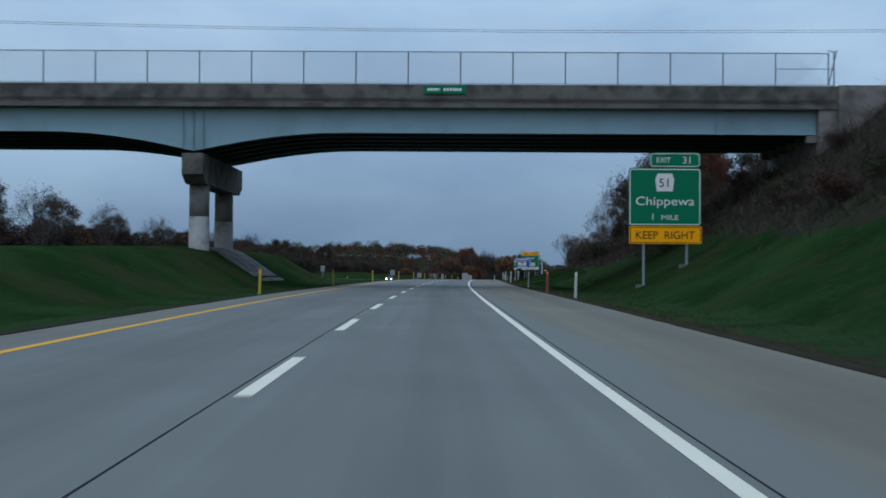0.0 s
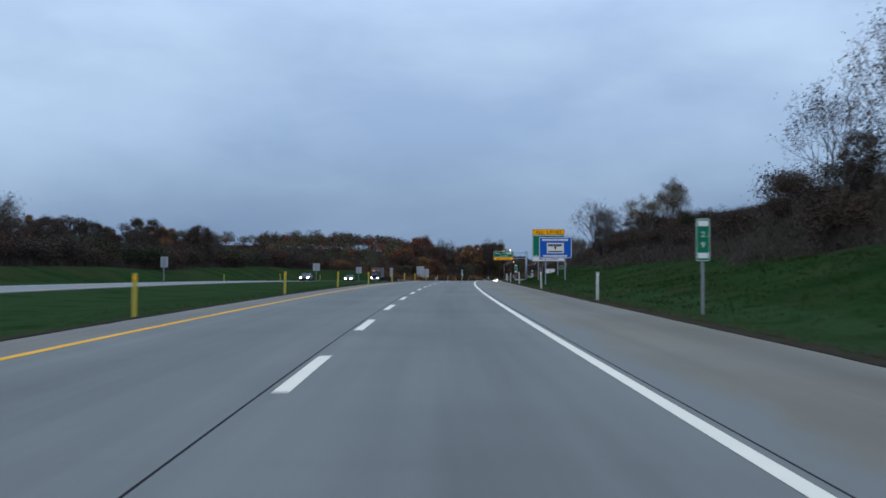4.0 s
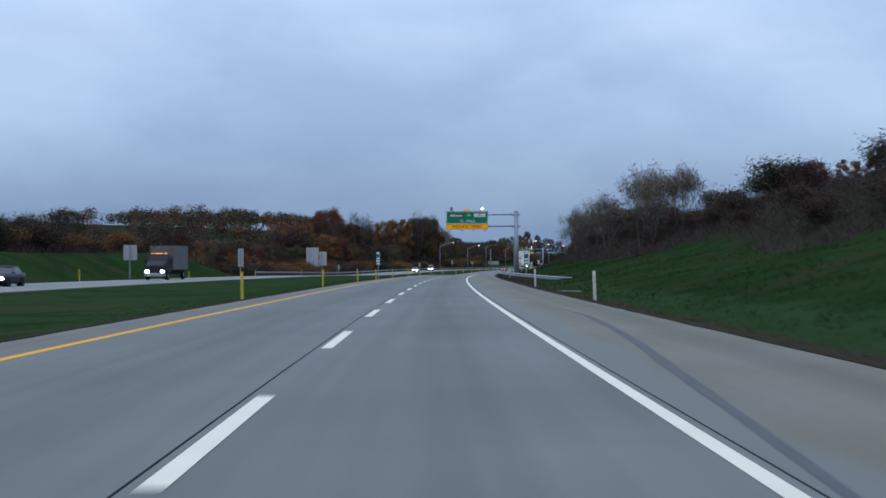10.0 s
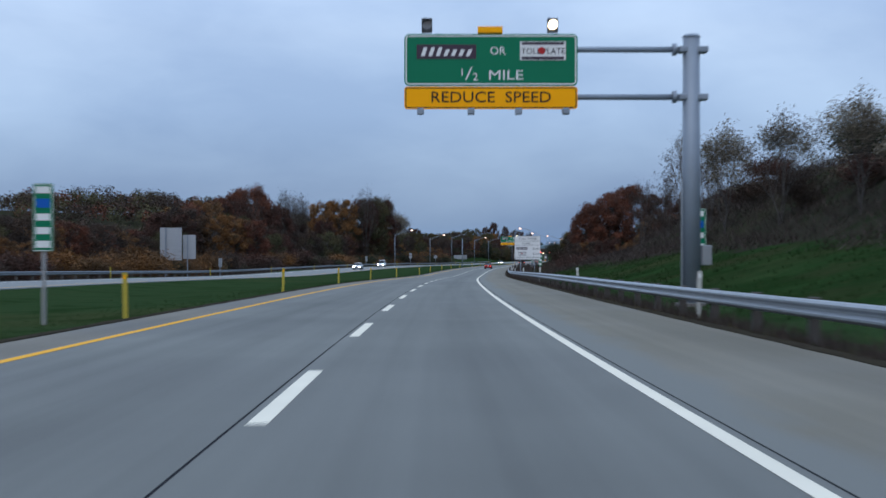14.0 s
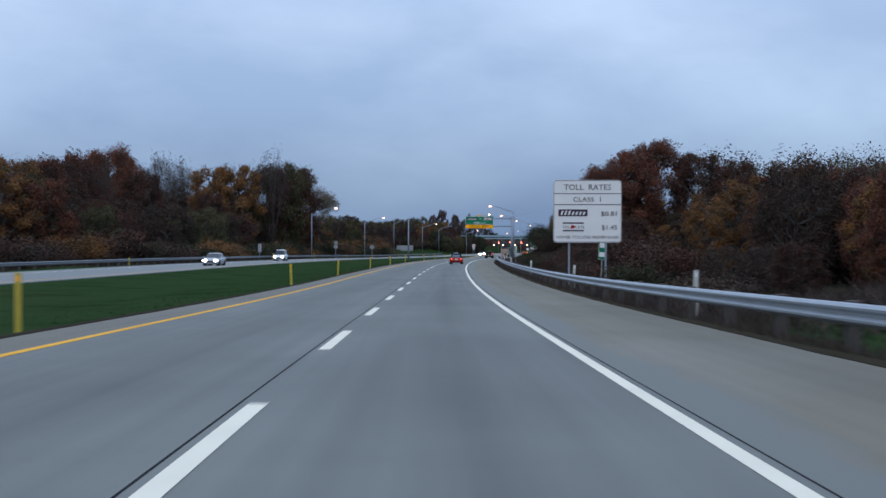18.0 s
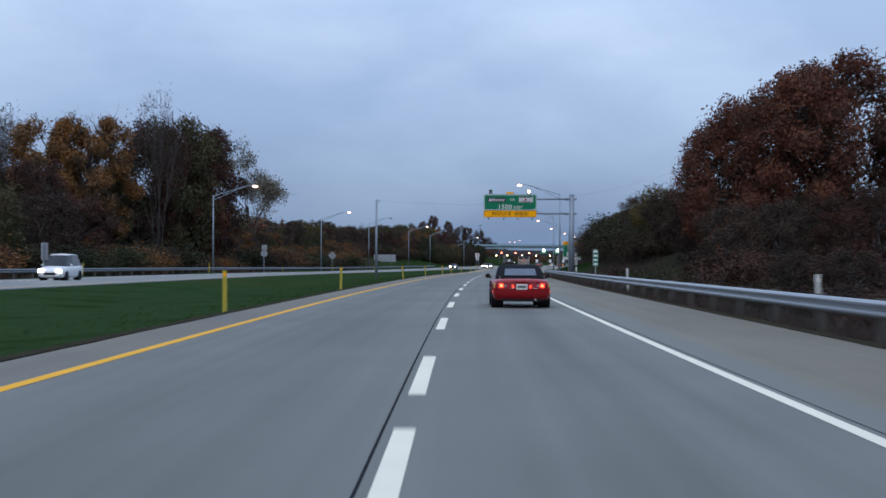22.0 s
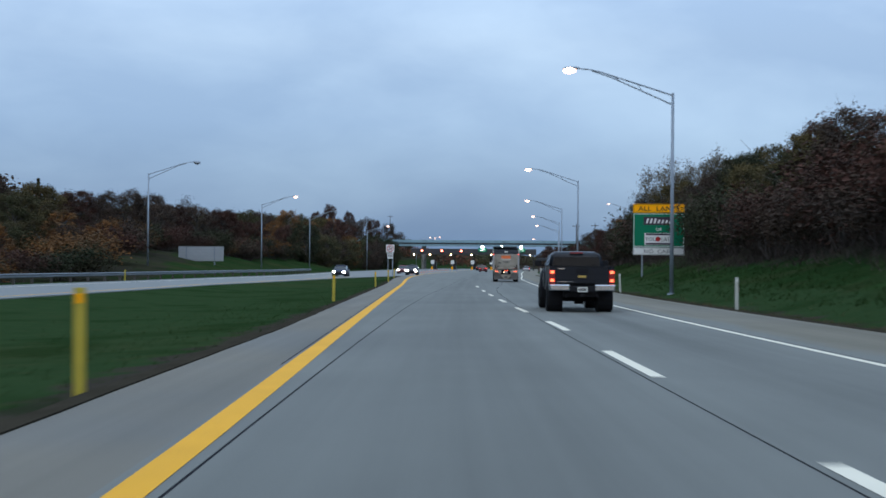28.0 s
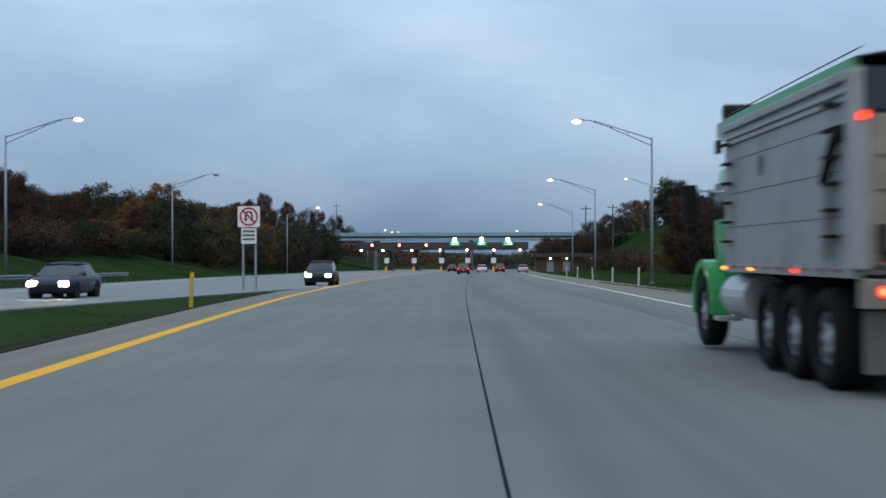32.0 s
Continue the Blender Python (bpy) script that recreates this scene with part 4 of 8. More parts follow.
# ---------------------------------------------------------------- signs for the other carriageway, seen from behind
def sign_back(s, d, x0, x1, z0, z1, posts, shape="box", name="road_sign", label="bare metal back of a sign facing oncoming traffic"):
    t = thing(name, M(s, d), label, "road sign", "sign backs")
    if shape == "box":
        pr = rounded(x0, x1, z0, z1, 0.08)
    elif shape == "diamond":
        c, m_, r = (x0 + x1) / 2, (z0 + z1) / 2, (z1 - z0) / 2
        pr = [(c + r, m_), (c, m_ + r), (c - r, m_), (c, m_ - r)]
    else:
        c, m_, r = (x0 + x1) / 2, (z0 + z1) / 2, (z1 - z0) / 2
        pr = [(c + r * math.cos(a), m_ + r * math.sin(a)) for a in np.linspace(0, 2 * math.pi, 17)[:-1]]
    part("panel", extrude_y(B(), pr, 0.0, 0.03), ALU_BACK, t)
    if z1 - z0 > 1:
        for z in np.arange(z0 + 0.25, z1, 0.42):
            part("stiffener", box(B(), x0 + 0.05, x1 - 0.05, -0.045, 0.0, z - 0.025, z + 0.025), GALV, t)
    for x in posts:
        i_post(t, x, -0.25, ground_h(s, d + x) - 0.3, z1 - 0.05)


sign_back(654.0, -38.2, -2.4, 0.6, 2.1, 6.6, (-1.6,))
sign_back(654.6, -38.2, 0.62, 2.4, 2.3, 5.6, (1.3,))
sign_back(552.8, -34.0, -0.45, 0.45, 1.5, 4.4, (0,), label="narrow metal back of a marker facing oncoming traffic")
sign_back(489.4, -34.0, -0.75, 0.75, 2.1, 3.8, (0,))
sign_back(424.3, -34.0, -0.75, 0.75, 2.2, 3.8, (0,))
sign_back(663.0, -34.2, -0.25, 0.25, 1.2, 2.4, (0,), label="narrow metal back of a marker facing oncoming traffic")
sign_back(828.3, -34.2, -0.28, 0.28, 1.4, 2.8, (0,), label="narrow metal back of a marker facing oncoming traffic")
sign_back(919.2, -34.5, -0.5, 0.5, 2.3, 3.3, (0,), "round")
sign_back(919.3, -34.5, -0.4, 0.4, 3.36, 4.1, (0,))
sign_back(979.9, -34.5, -0.8, 0.8, 2.2, 3.8, (0,), "diamond")
sign_back(1078.0, -38.6, -3.05, 3.05, 1.8, 3.75, (-1.95, 1.85), label="wide blank back of a large sign on two posts")
sign_back(300.0, -33.8, -0.45, 0.45, 1.7, 3.0, (0,))
sign_back(222.0, -33.8, -0.4, 0.4, 1.7, 2.9, (0,))


def u_turn_sign(s=1082.0):
    t = thing("no_u_turn_sign", M(s, -13.52), "white no-U-turn sign with red ring and plate below", "road sign")
    board(t, "panel", S_WHITE, -0.56, 0.56, 3.18, 4.24, r=0.08)
    board(t, "plate", S_WHITE, -0.38, 0.38, 2.34, 3.12, r=0.05, label="white plate with unreadable writing")
    bm = B()
    n = 32
    for k in range(n):
        a, b = 2 * math.pi * k / n, 2 * math.pi * (k + 1) / n
        v = [bm.verts.new((r * math.cos(q), -0.008, 3.71 + r * math.sin(q))) for r, q in ((0.47, a), (0.47, b), (0.38, b), (0.38, a))]
        bm.faces.new(v)
    extrude_y(bm, [(-0.31, 3.96), (-0.25, 4.02), (0.31, 3.46), (0.25, 3.40)], -0.012, -0.008)
    part("red_ring", bm, S_RED, t, "red ring and slash")
    bm = B()
    box(bm, 0.12, 0.20, -0.01, -0.004, 3.46, 3.80)
    box(bm, -0.20, -0.12, -0.01, -0.004, 3.60, 3.80)
    extrude_y(bm, [(0.20 * math.cos(a), 3.80 + 0.20 * math.sin(a)) for a in np.linspace(0, math.pi, 9)] + [(0.12 * math.cos(a), 3.80 + 0.12 * math.sin(a)) for a in np.linspace(math.pi, 0, 9)], -0.01, -0.004)
    extrude_y(bm, [(-0.27, 3.62), (-0.05, 3.62), (-0.16, 3.46)], -0.01, -0.004)
    part("turn_arrow", bm, S_BLACK, t)
    for i, z in enumerate((2.92, 2.72, 2.52)):
        bars(t, S_BLACK, -0.3, 0.3, z, z + 0.1, -0.004, 6, seed=20 + i)
    for x in (-0.30, 0.33):
        i_post(t, x, 0.05, -0.35, 4.1)


u_turn_sign()


# ---------------------------------------------------------------- delineators
def delineator(material, group, label):
    t = thing("delineator_post", Matrix(), label, "marker post", group)
    bm = B()
    prof = [(-0.06, 0.0), (-0.045, -0.022), (0.045, -0.022), (0.06, 0.0), (0.045, 0.01), (-0.045, 0.01)]
    a = [bm.verts.new((x, y, -0.1)) for x, y in prof]
    b = [bm.verts.new((x, y, 1.12)) for x, y in prof]
    for i in range(6):
        bm.faces.new((a[i], a[(i + 1) % 6], b[(i + 1) % 6], b[i]))
    bm.faces.new(b)
    bm.faces.new(a[::-1])
    part("blade", bm, material, t)
    part("reflector", box(B(), -0.035, 0.035, -0.028, -0.0225, 0.96, 1.06), S_WHITE if group.startswith("white") else S_YELLOW, t)
    return t


rs = random.Random(5)
first = delineator(POST_WHITE, "white delineators", "white plastic delineator post in the verge")
for i, s in enumerate([64.5, 98.8, 135.6, 161, 194, 226, 260.4, 291.8, 319.8, 359.0, 392.5, 424.6]):
    m = M(s, 7.6, ground_h(s, 7.6), rs.uniform(-4, 4)) @ Matrix.Rotation(radians(rs.uniform(-2.5, 2.5)), 4, "Y")
    if i == 0:
        first.matrix_world = m
    else:
        copy_thing(first, m)
for s, d in [(475.3, 7.95), (508, 8.0), (538, 8.0), (567.3, 7.9), (598.4, 7.9), (632.5, 7.9), (661, 7.95), (691.3, 7.9), (724.8, 7.9), (752, 7.95), (786, 8.0), (822, 8.0), (860.3, 8.0), (890.7, 7.5), (918, 7.5), (950, 7.5), (984, 7.5), (1018, 7.2), (1052, 7.3), (1095, 7.9), (1112, 8.3), (1130, 8.6), (1150, 8.9), (1170, 9.2)]:
    copy_thing(first, M(s, d, max(ground_h(s, d), -0.1) + 0.05, rs.uniform(-4, 4)) @ Matrix.Rotation(radians(rs.uniform(-3, 3)), 4, "Y"))
first = delineator(POST_YELLOW, "yellow delineators", "yellow plastic delineator post at the median edge")
YELLOW_POSTS = [(65.5, -5.6), (101, -5.8), (137.5, -5.8), (176.5, -5.8), (206, -5.8), (233, -5.8), (261.2, -5.85), (292.8, -5.85), (313.5, -5.8), (336.4, -5.85), (364.0, -5.85), (396.0, -5.85), (428.8, -5.85), (458.2, -5.85), (479.7, -5.8), (507, -5.85), (536.5, -5.85), (564, -5.85), (591.5, -5.85), (625.4, -5.8), (667.2, -5.6), (695.5, -5.7), (728.6, -5.7),
                (759.4, -5.75), (789.3, -5.8), (834.5, -5.75), (866, -5.85), (897, -5.95), (918, -6.1), (959.5, -7.4), (998, -8.4), (1023, -9.2), (1054.5, -10.9)]
for i, (s, d) in enumerate(YELLOW_POSTS):
    m = M(s, d, ground_h(s, d), rs.uniform(-5, 5)) @ Matrix.Rotation(radians(-5.5 if 830 < s < 870 else rs.uniform(-2, 2)), 4, "Y")
    if i == 0:
        first.matrix_world = m
    else:
        copy_thing(first, m)
POST_RED = mat("faded red marker plastic", (0.22, 0.045, 0.035), 0.6, vary=0.15, scale=5)
rp = delineator(POST_RED, "red marker", "faded red plastic marker post at the shoulder")
rp.matrix_world = M(74, 7.15, ground_h(74, 7.15))
for s in np.arange(190, 1060, 46.0):
    copy_thing(first, M(s, opp_far(s) - 0.6, ground_h(s, opp_far(s) - 0.6), 180))


# ---------------------------------------------------------------- guard rails
def guard_rail(s0, s1, d_of, side, name_label, drop=None, h=0.72, rail=GALV):
    """W-beam rail on wooden posts; side: -1 faces left, +1 faces right."""
    t = thing("guard_rail", Matrix(), name_label, "guard rail", "guard rails")
    prof = [(0.0, 0.155), (0.035, 0.145), (0.075, 0.10), (0.075, 0.065), (0.02, 0.02), (0.02, -0.02), (0.075, -0.065), (0.075, -0.10), (0.035, -0.145), (0.0, -0.155)]
    n = int((s1 - s0) / 3.81)
    step = (s1 - s0) / n

    def off(s):
        return d_of(s)

    def low(s):
        return drop(s) if drop else 0.0

    seg = 2
    for k in range(0, n, seg):
        bm = B()
        ring = []
        for j in range(seg + 1):
            s = min(s0 + (k + j) * step + (0.02 if j == seg else 0), s1)
            ring.append([bm.verts.new(P(s, off(s) + side * y, h - 0.155 + z - low(s))) for y, z in prof])
            ring[-1] += [bm.verts.new(P(s, off(s) + side * (y - 0.006), h - 0.155 + z - low(s))) for y, z in prof[::-1]]
        m_ = len(ring[0])
        for j in range(seg):
            for i in range(m_):
                bm.faces.new((ring[j][i], ring[j][(i + 1) % m_], ring[j + 1][(i + 1) % m_], ring[j + 1][i]))
        bm.faces.new(ring[0][::-1])
        bm.faces.new(ring[-1])
        part("rail_panel", bm, rail, t)
    post = None
    for k in range(n + 1):
        s = s0 + k * step
        m = M(s, off(s) - side * 0.17, -low(s))
        if post is None:
            bm = B()
            box(bm, -0.09, 0.09, -0.075, 0.075, -1.0, h + 0.02, 0.012)
            box(bm, -0.16 if side < 0 else 0.09, -0.09 if side < 0 else 0.16, -0.06, 0.06, h - 0.32, h, 0.0)
            post = part("post", bm, WOOD, t)
            mesh = post.data
        else:
            post = new("post", mesh)
            post.parent = t
        post.matrix_world = m
    return t


guard_rail(443.5, 893.0, lambda s: lerp(s, [443.5, 453, 460, 474, 490, 640, 893], [12.2, 10.4, 9.2, 8.0, 7.62, 7.50, 7.50]), -1, "galvanised W-beam guard rail on wooden posts, end buried in bank",
           drop=lambda s: lerp(s, [443.5, 453, 460, 474, 490], [0.36, 0.25, 0.15, 0.04, 0.0]), h=0.68)
guard_rail(560.0, 1125.0, lambda s: opp_far(s) - 0.9, 1, "weathered W-beam guard rail beyond the oncoming carriageway", h=0.72, rail=RAIL_OLD)


# ---------------------------------------------------------------- street lamps
def street_lamp(lit):
    """Pole at the origin, arm along -x."""
    t = thing("street_lamp", Matrix(), "tall grey street lamp with curved truss arm, " + ("lit" if lit else "unlit"), "street lamp", "street lamps")
    part("pole", tube(B(), (0, 0, -0.8), (0, 0, 10.75), 0.115, 0.075, 12), GALV_DULL, t, smooth_faces=True)
    part("base_flange", tube(B(), (0, 0, -0.02), (0, 0, 0.10), 0.24, 0.22, 12), GALV_DULL, t)
    up = [(-5.1 * k / 8, 0, 10.62 + 1.42 * lerp(k, [0, 6, 7, 8], [0, 0.86, 0.96, 1.0])) for k in range(9)]
    lo = [(-4.3 * k / 8, 0, 10.12 + 1.78 * lerp(k, [0, 6, 8], [0, 0.80, 1.0])) for k in range(9)]
    part("upper_arm", poly_tube(B(), up, 0.045, 0.035), GALV_DULL, t)
    part("lower_arm", poly_tube(B(), lo, 0.04, 0.03), GALV_DULL, t)
    for k in (3, 5):
        part("arm_strut", tube(B(), up[k], lo[k], 0.02, 0.02, 6), GALV_DULL, t)
    bm = B()
    rings = []
    for x, rx, rz, cz in ((-4.95, 0.05, 0.05, 12.03), (-5.1, 0.13, 0.10, 12.03), (-5.4, 0.19, 0.13, 12.02), (-5.72, 0.17, 0.11, 12.0), (-5.86, 0.06, 0.05, 12.0)):
        rings.append([bm.verts.new((x, rx * math.cos(a), cz + rz * max(math.sin(a), -0.35))) for a in np.linspace(0, 2 * math.pi, 13)[:-1]])
    for a, b in zip(rings, rings[1:]):
        for i in range(12):
            bm.faces.new((a[i], a[(i + 1) % 12], b[(i + 1) % 12], b[i]))
    head = part("lamp_head", bm, GALV_DULL, t, smooth_faces=True)
    bm = B()
    bmesh.ops.create_icosphere(bm, subdivisions=3, radius=0.25, matrix=Matrix.Translation((-5.5, 0, 11.93)) @ Matrix.Diagonal((1.45, 1.0, 0.75, 1)))
    part("refractor", bm, LAMP_GLOW if lit else LAMP_OFF, head, "glowing refractor" if lit else "dull glass refractor", True)
    return t


lit_lamp, dark_lamp = street_lamp(True), street_lamp(False)
used = set()
LAMPS = [(903, 9.6, 1, 0), (974.3, 9.1, 1, 0), (1048.7, 9.75, 1, 0), (1112, 11.2, 1, 0), (1177, 13.2, 1, 0), (1241, 14.6, 1, 0),
         (893, -35.7, 1, 180), (977, -36.2, 1, 180), (1050, -38.3, 0, 180), (1114, -37.1, 1, 180), (1177, -39.1, 0, 180), (1246, -35.5, 1, 180), (1415, 11, 1, 0), (1475, 10.5, 1, 0), (1420, -41, 1, 180), (1485, -45.6, 1, 180), (1592, -54, 1, 180), (1322, 36.8, 1, 0)]
for s, d, on, turn in LAMPS:
    src = lit_lamp if on else dark_lamp
    m = M(s, d, min(ground_h(s, d), 1.0) - 0.05 if abs(d) < 30 else ground_h(s, d) - 0.4, turn)
    if on in used:
        copy_thing(src, m)
    else:
        src.matrix_world = m
        used.add(on)


# ---------------------------------------------------------------- utility pole with a cable over the road
def utility_pole():
    t = thing("utility_pole", M(865.6, -11.2), "tall grey utility pole in the median grass", "utility pole")
    part("pole", tube(B(), (0, 0, -0.8), (0, 0, 8.2), 0.15, 0.10, 12), GALV_DULL, t, smooth_faces=True)
    part("bracket", box(B(), -0.04, 0.28, -0.04, 0.04, 7.90, 7.98), GALV_DULL, t)
    part("insulator", tube(B(), (0.26, 0, 7.98), (0.26, 0, 8.16), 0.05, 0.035, 8), GIRDER_DARK, t)
    c = thing("overhead_cable", Matrix(), "thin overhead cable sagging across the highway", "cable")
    a, b = P(865.6, -10.94, 8.1), P(884, 26, 13.5)
    pts = [a.lerp(b, k / 20) - Vector((0, 0, 2.2 * math.sin(math.pi * k / 20))) for k in range(21)]
    part("wire", poly_tube(B(), pts, 0.005, 0.005, 5), GIRDER_DARK, c)


utility_pole()


# ---------------------------------------------------------------- the overpass
def overpass():
    t = thing("overpass", M(94.0, 0), "concrete and pale blue steel road overpass with haunched girders", "bridge", kind="structure")
    xl, xr = -68.0, 27.5
    pier_x, y0, y1 = -12.75, -7.0, 5.8

    def under(x):
        """Height of the girders' lower edge."""
        e = abs(x - pier_x)
        return 9.2 - 1.14 * max(0.0, 1 - e / 8.5) ** 1.8

    def girder(y, name, material, label=""):
        bm = B()
        xs = np.linspace(xl, xr - 3.6, 61)
        top = 10.82
        for ya, yb, za, zb, w in ((y - 0.02, y + 0.02, None, top, 0),):
            f = [(bm.verts.new((x, ya, under(x))), bm.verts.new((x, yb, under(x))), bm.verts.new((x, yb, top)), bm.verts.new((x, ya, top))) for x in xs]
            for a, b in zip(f, f[1:]):
                for i in range(4):
                    bm.faces.new((a[i], b[i], b[(i + 1) % 4], a[(i + 1) % 4]))
        f = [(bm.verts.new((x, y - 0.22, under(x) - 0.05)), bm.verts.new((x, y + 0.22, under(x) - 0.05)), bm.verts.new((x, y + 0.22, under(x))), bm.verts.new((x, y - 0.22, under(x)))) for x in xs]
        for a, b in zip(f, f[1:]):
            for i in range(4):
                bm.faces.new((a[i], b[i], b[(i + 1) % 4], a[(i + 1) % 4]))
        g = part(name, bm, material, t, label)
        for x in (pier_x - 0.7, pier_x - 0.1, pier_x + 0.5, 2.0, -30.0, -46.0, 18.0):
            part("stiffener", box(B(), x - 0.015, x + 0.015, y - 0.16, y - 0.022, under(x) + 0.02, top), material, g)
    # inner girders and cross braces carry the deck's shade in their dark colour
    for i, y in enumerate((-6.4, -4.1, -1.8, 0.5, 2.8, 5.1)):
        girder(y, "girder", GIRDER if i in (0, 5) else GIRDER_DARK, "pale blue painted plate girder" if i in (0, 5) else "inner girder, dark with painted under-deck shade")
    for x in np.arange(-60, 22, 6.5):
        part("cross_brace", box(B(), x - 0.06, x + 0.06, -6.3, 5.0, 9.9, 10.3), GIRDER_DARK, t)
    part("deck", box(B(), xl, xr + 14, y0, y1, 10.83, 11.15), CONC_GREY, t, "stained concrete deck slab")
    for y in (y0, y1 - 0.35):
        bm = B()
        extrude_x(bm, [(y, 10.70), (y + 0.35, 10.70), (y + 0.35, 11.98), (y, 11.98)], xl, xr + 14)
        part("parapet", bm, CONC_DARK, t, "dark stained concrete parapet")
        part("ledge", box(B(), xl, xr + 14, y - 0.09 if y < 0 else y + 0.35, y if y < 0 else y + 0.44, 10.60, 10.86), CONC_DARK, t)
    # safety fence on the near parapet
    for y in (y0 + 0.17,):
        fence = part("safety_fence", tube(B(), (xl, y, 13.92), (24.5, y, 13.92), 0.035, 0.035, 8), GALV_DULL, t, "chain-link safety fence")
        part("bottom_rail", tube(B(), (xl, y, 12.06), (24.5, y, 12.06), 0.025, 0.025, 8), GALV_DULL, fence)
        for x in np.arange(24.5, xl, -3.08):
            part("fence_post", tube(B(), (x, y, 11.98), (x, y, 13.95), 0.045, 0.045, 8), GALV_DULL, fence)
        bm = B()
        step = 0.15
        h = 1.80
        for xx in np.arange(xl - h, 24.5, step):
            for sg in (1, -1):
                xa, xb = xx, xx + h
                za, zb = (12.08, 12.08 + h) if sg > 0 else (12.08 + h, 12.08)
                if xb > 24.5 or xa < xl:
                    continue
                v = [bm.verts.new(q) for q in ((xa, y, za - 0.0105), (xb, y, zb - 0.0105), (xb, y, zb + 0.0105), (xa, y, za + 0.0105))]
                bm.faces.new(v)
        part("fence_mesh", bm, WIRE, fence, "fine chain-link wire mesh")
        part("end_panel", tube(B(), (24.5, y, 12.0), (25.0, y + 0.05, 14.1), 0.04, 0.04, 8), GALV_DULL, fence)
        for z in (12.1, 13.05, 14.1):
            part("end_rail", tube(B(), (24.5, y, z), (25.0, y + 0.6, z), 0.03, 0.03, 8), GALV_DULL, fence)
        part("fence_post", tube(B(), (25.0, y + 0.6, 11.98), (25.0, y + 0.6, 14.15), 0.045, 0.045, 8), GALV_DULL, fence)
        part("end_brace", tube(B(), (21.5, y, 13.0), (24.5, y, 13.0), 0.025, 0.025, 8), GALV_DULL, fence)
    # street name plate
    part("name_plate", box(B(), 0.76, 3.26, y0 - 0.13, y0 - 0.10, 11.42, 11.88), S_GREEN, t, "green street name plate")
    bars(t, S_WHITE, 1.0, 1.75, 11.58, 11.74, y0 - 0.13, 4, seed=9)
    bars(t, S_WHITE, 1.95, 3.05, 11.58, 11.74, y0 - 0.13, 6, seed=10)
    # pier: cap on two columns
    bm = B()
    extrude_x(bm, [(-7.2, 7.86), (6.7, 7.86), (6.7, 6.62), (5.7, 6.12), (-6.2, 6.12), (-7.2, 6.62)], pier_x - 0.62, pier_x + 0.62)
    part("pier_cap", bm, CONC_DARK, t, "weathered concrete pier cap")
    for y in (-5.0, 3.2):
        part("pier_column", tube(B(), (pier_x, y, 4.2), (pier_x, y, 6.2), 0.60, 0.60, 24), CONC_GREY, t, smooth_faces=True)
        part("column_jacket", tube(B(), (pier_x, y, -0.5), (pier_x, y, 4.2), 0.62, 0.62, 24), CONC_PALE, t, "paler repaired column foot", True)
    # abutment on the right bank
    part("abutment", box(B(), 23.9, 27.6, -7.0, 5.7, 5.0, 10.78, 0.05), CONC_GREY, t, "concrete abutment in the bank")
    for y in (-6.4, -4.1, -1.8, 0.5, 2.8, 5.1):
        part("bearing", box(B(), 23.3, 23.9, y - 0.2, y + 0.2, 8.7, 9.12), CONC_GREY, t)
    part("wing_wall", extrude_x(B(), [(-7.3, 12.0), (-7.02, 12.0), (-7.02, 7.5), (-7.3, 7.5)], 25.0, 41.0), CONC_GREY, t)


overpass()
sp = thing("slope_paving", Matrix(), "grey stone paving on the slope below the bridge pier", "slope paving", kind="structure")
for i in range(7):
    for j in range(5):
        a, b = 90.6 + j * 2.0, 90.6 + (j + 1) * 2.0 - 0.07
        d0, d1 = -12.7 + i * 0.52, -12.7 + (i + 1) * 0.52 - 0.06
        bm = B()
        v = []
        for s, d in ((a, d0), (b, d0), (b, d1), (a, d1)):
            v.append(bm.verts.new(P(s, d, ground_h(s, d) + 0.07)))
        lo = [bm.verts.new(q.co - Vector((0, 0, 0.3))) for q in v]
        bm.faces.new(v[::-1])
        for k in range(4):
            bm.faces.new((v[k], v[(k + 1) % 4], lo[(k + 1) % 4], lo[k]))
        part("paving_slab", bm, CONC_DARK, sp)
pw = thing("power_line", Matrix(), "thin overhead power lines on tall wooden poles beyond the overpass", "power line")
for d, z in ((-90, 29.6), (75, 27.6)):
    g = ground_h(150.7, d)
    part("pole", tube(B(), P(150.7, d, g - 1.5), P(150.7, d, z + 0.4), 0.24, 0.13, 10), WOOD, pw)
    part("crossarm", tube(B(), P(149.4, d, z - 0.35), P(152.1, d, z + 0.1), 0.07, 0.07, 8), WOOD, pw)
for dz, ds in ((0, 0), (0.5, 1.5)):
    a, b = P(150 + ds, -90, 29.0 + dz), P(150 + ds, 75, 27.0 + dz)
    part("wire", poly_tube(B(), [a.lerp(b, k / 10) - Vector((0, 0, 1.2 * math.sin(math.pi * k / 10))) for k in range(11)], 0.022, 0.022, 5), GIRDER_DARK, pw)


# ---------------------------------------------------------------- toll plaza
RED_GLOW = mat("red lane signal", (0.5, 0.02, 0.02), 0.4, emit=(1.0, 0.10, 0.06), strength=22)
LANE_GLOW = mat("white canopy lamp", (0.9, 0.9, 0.9), 0.4, emit=(0.92, 1.0, 0.92), strength=22)
WARM_GLOW = mat("warm canopy lamp", (0.9, 0.8, 0.6), 0.4, emit=(1.0, 0.72, 0.40), strength=10)
CANOPY = mat("dark bronze canopy fascia", (0.028, 0.030, 0.034), 0.6, vary=0.15)
BRICK = mat("dark brown brick", (0.075, 0.052, 0.042), 0.9, vary=0.25, scale=2)
PL = 1321.0
PLZ = 0.0


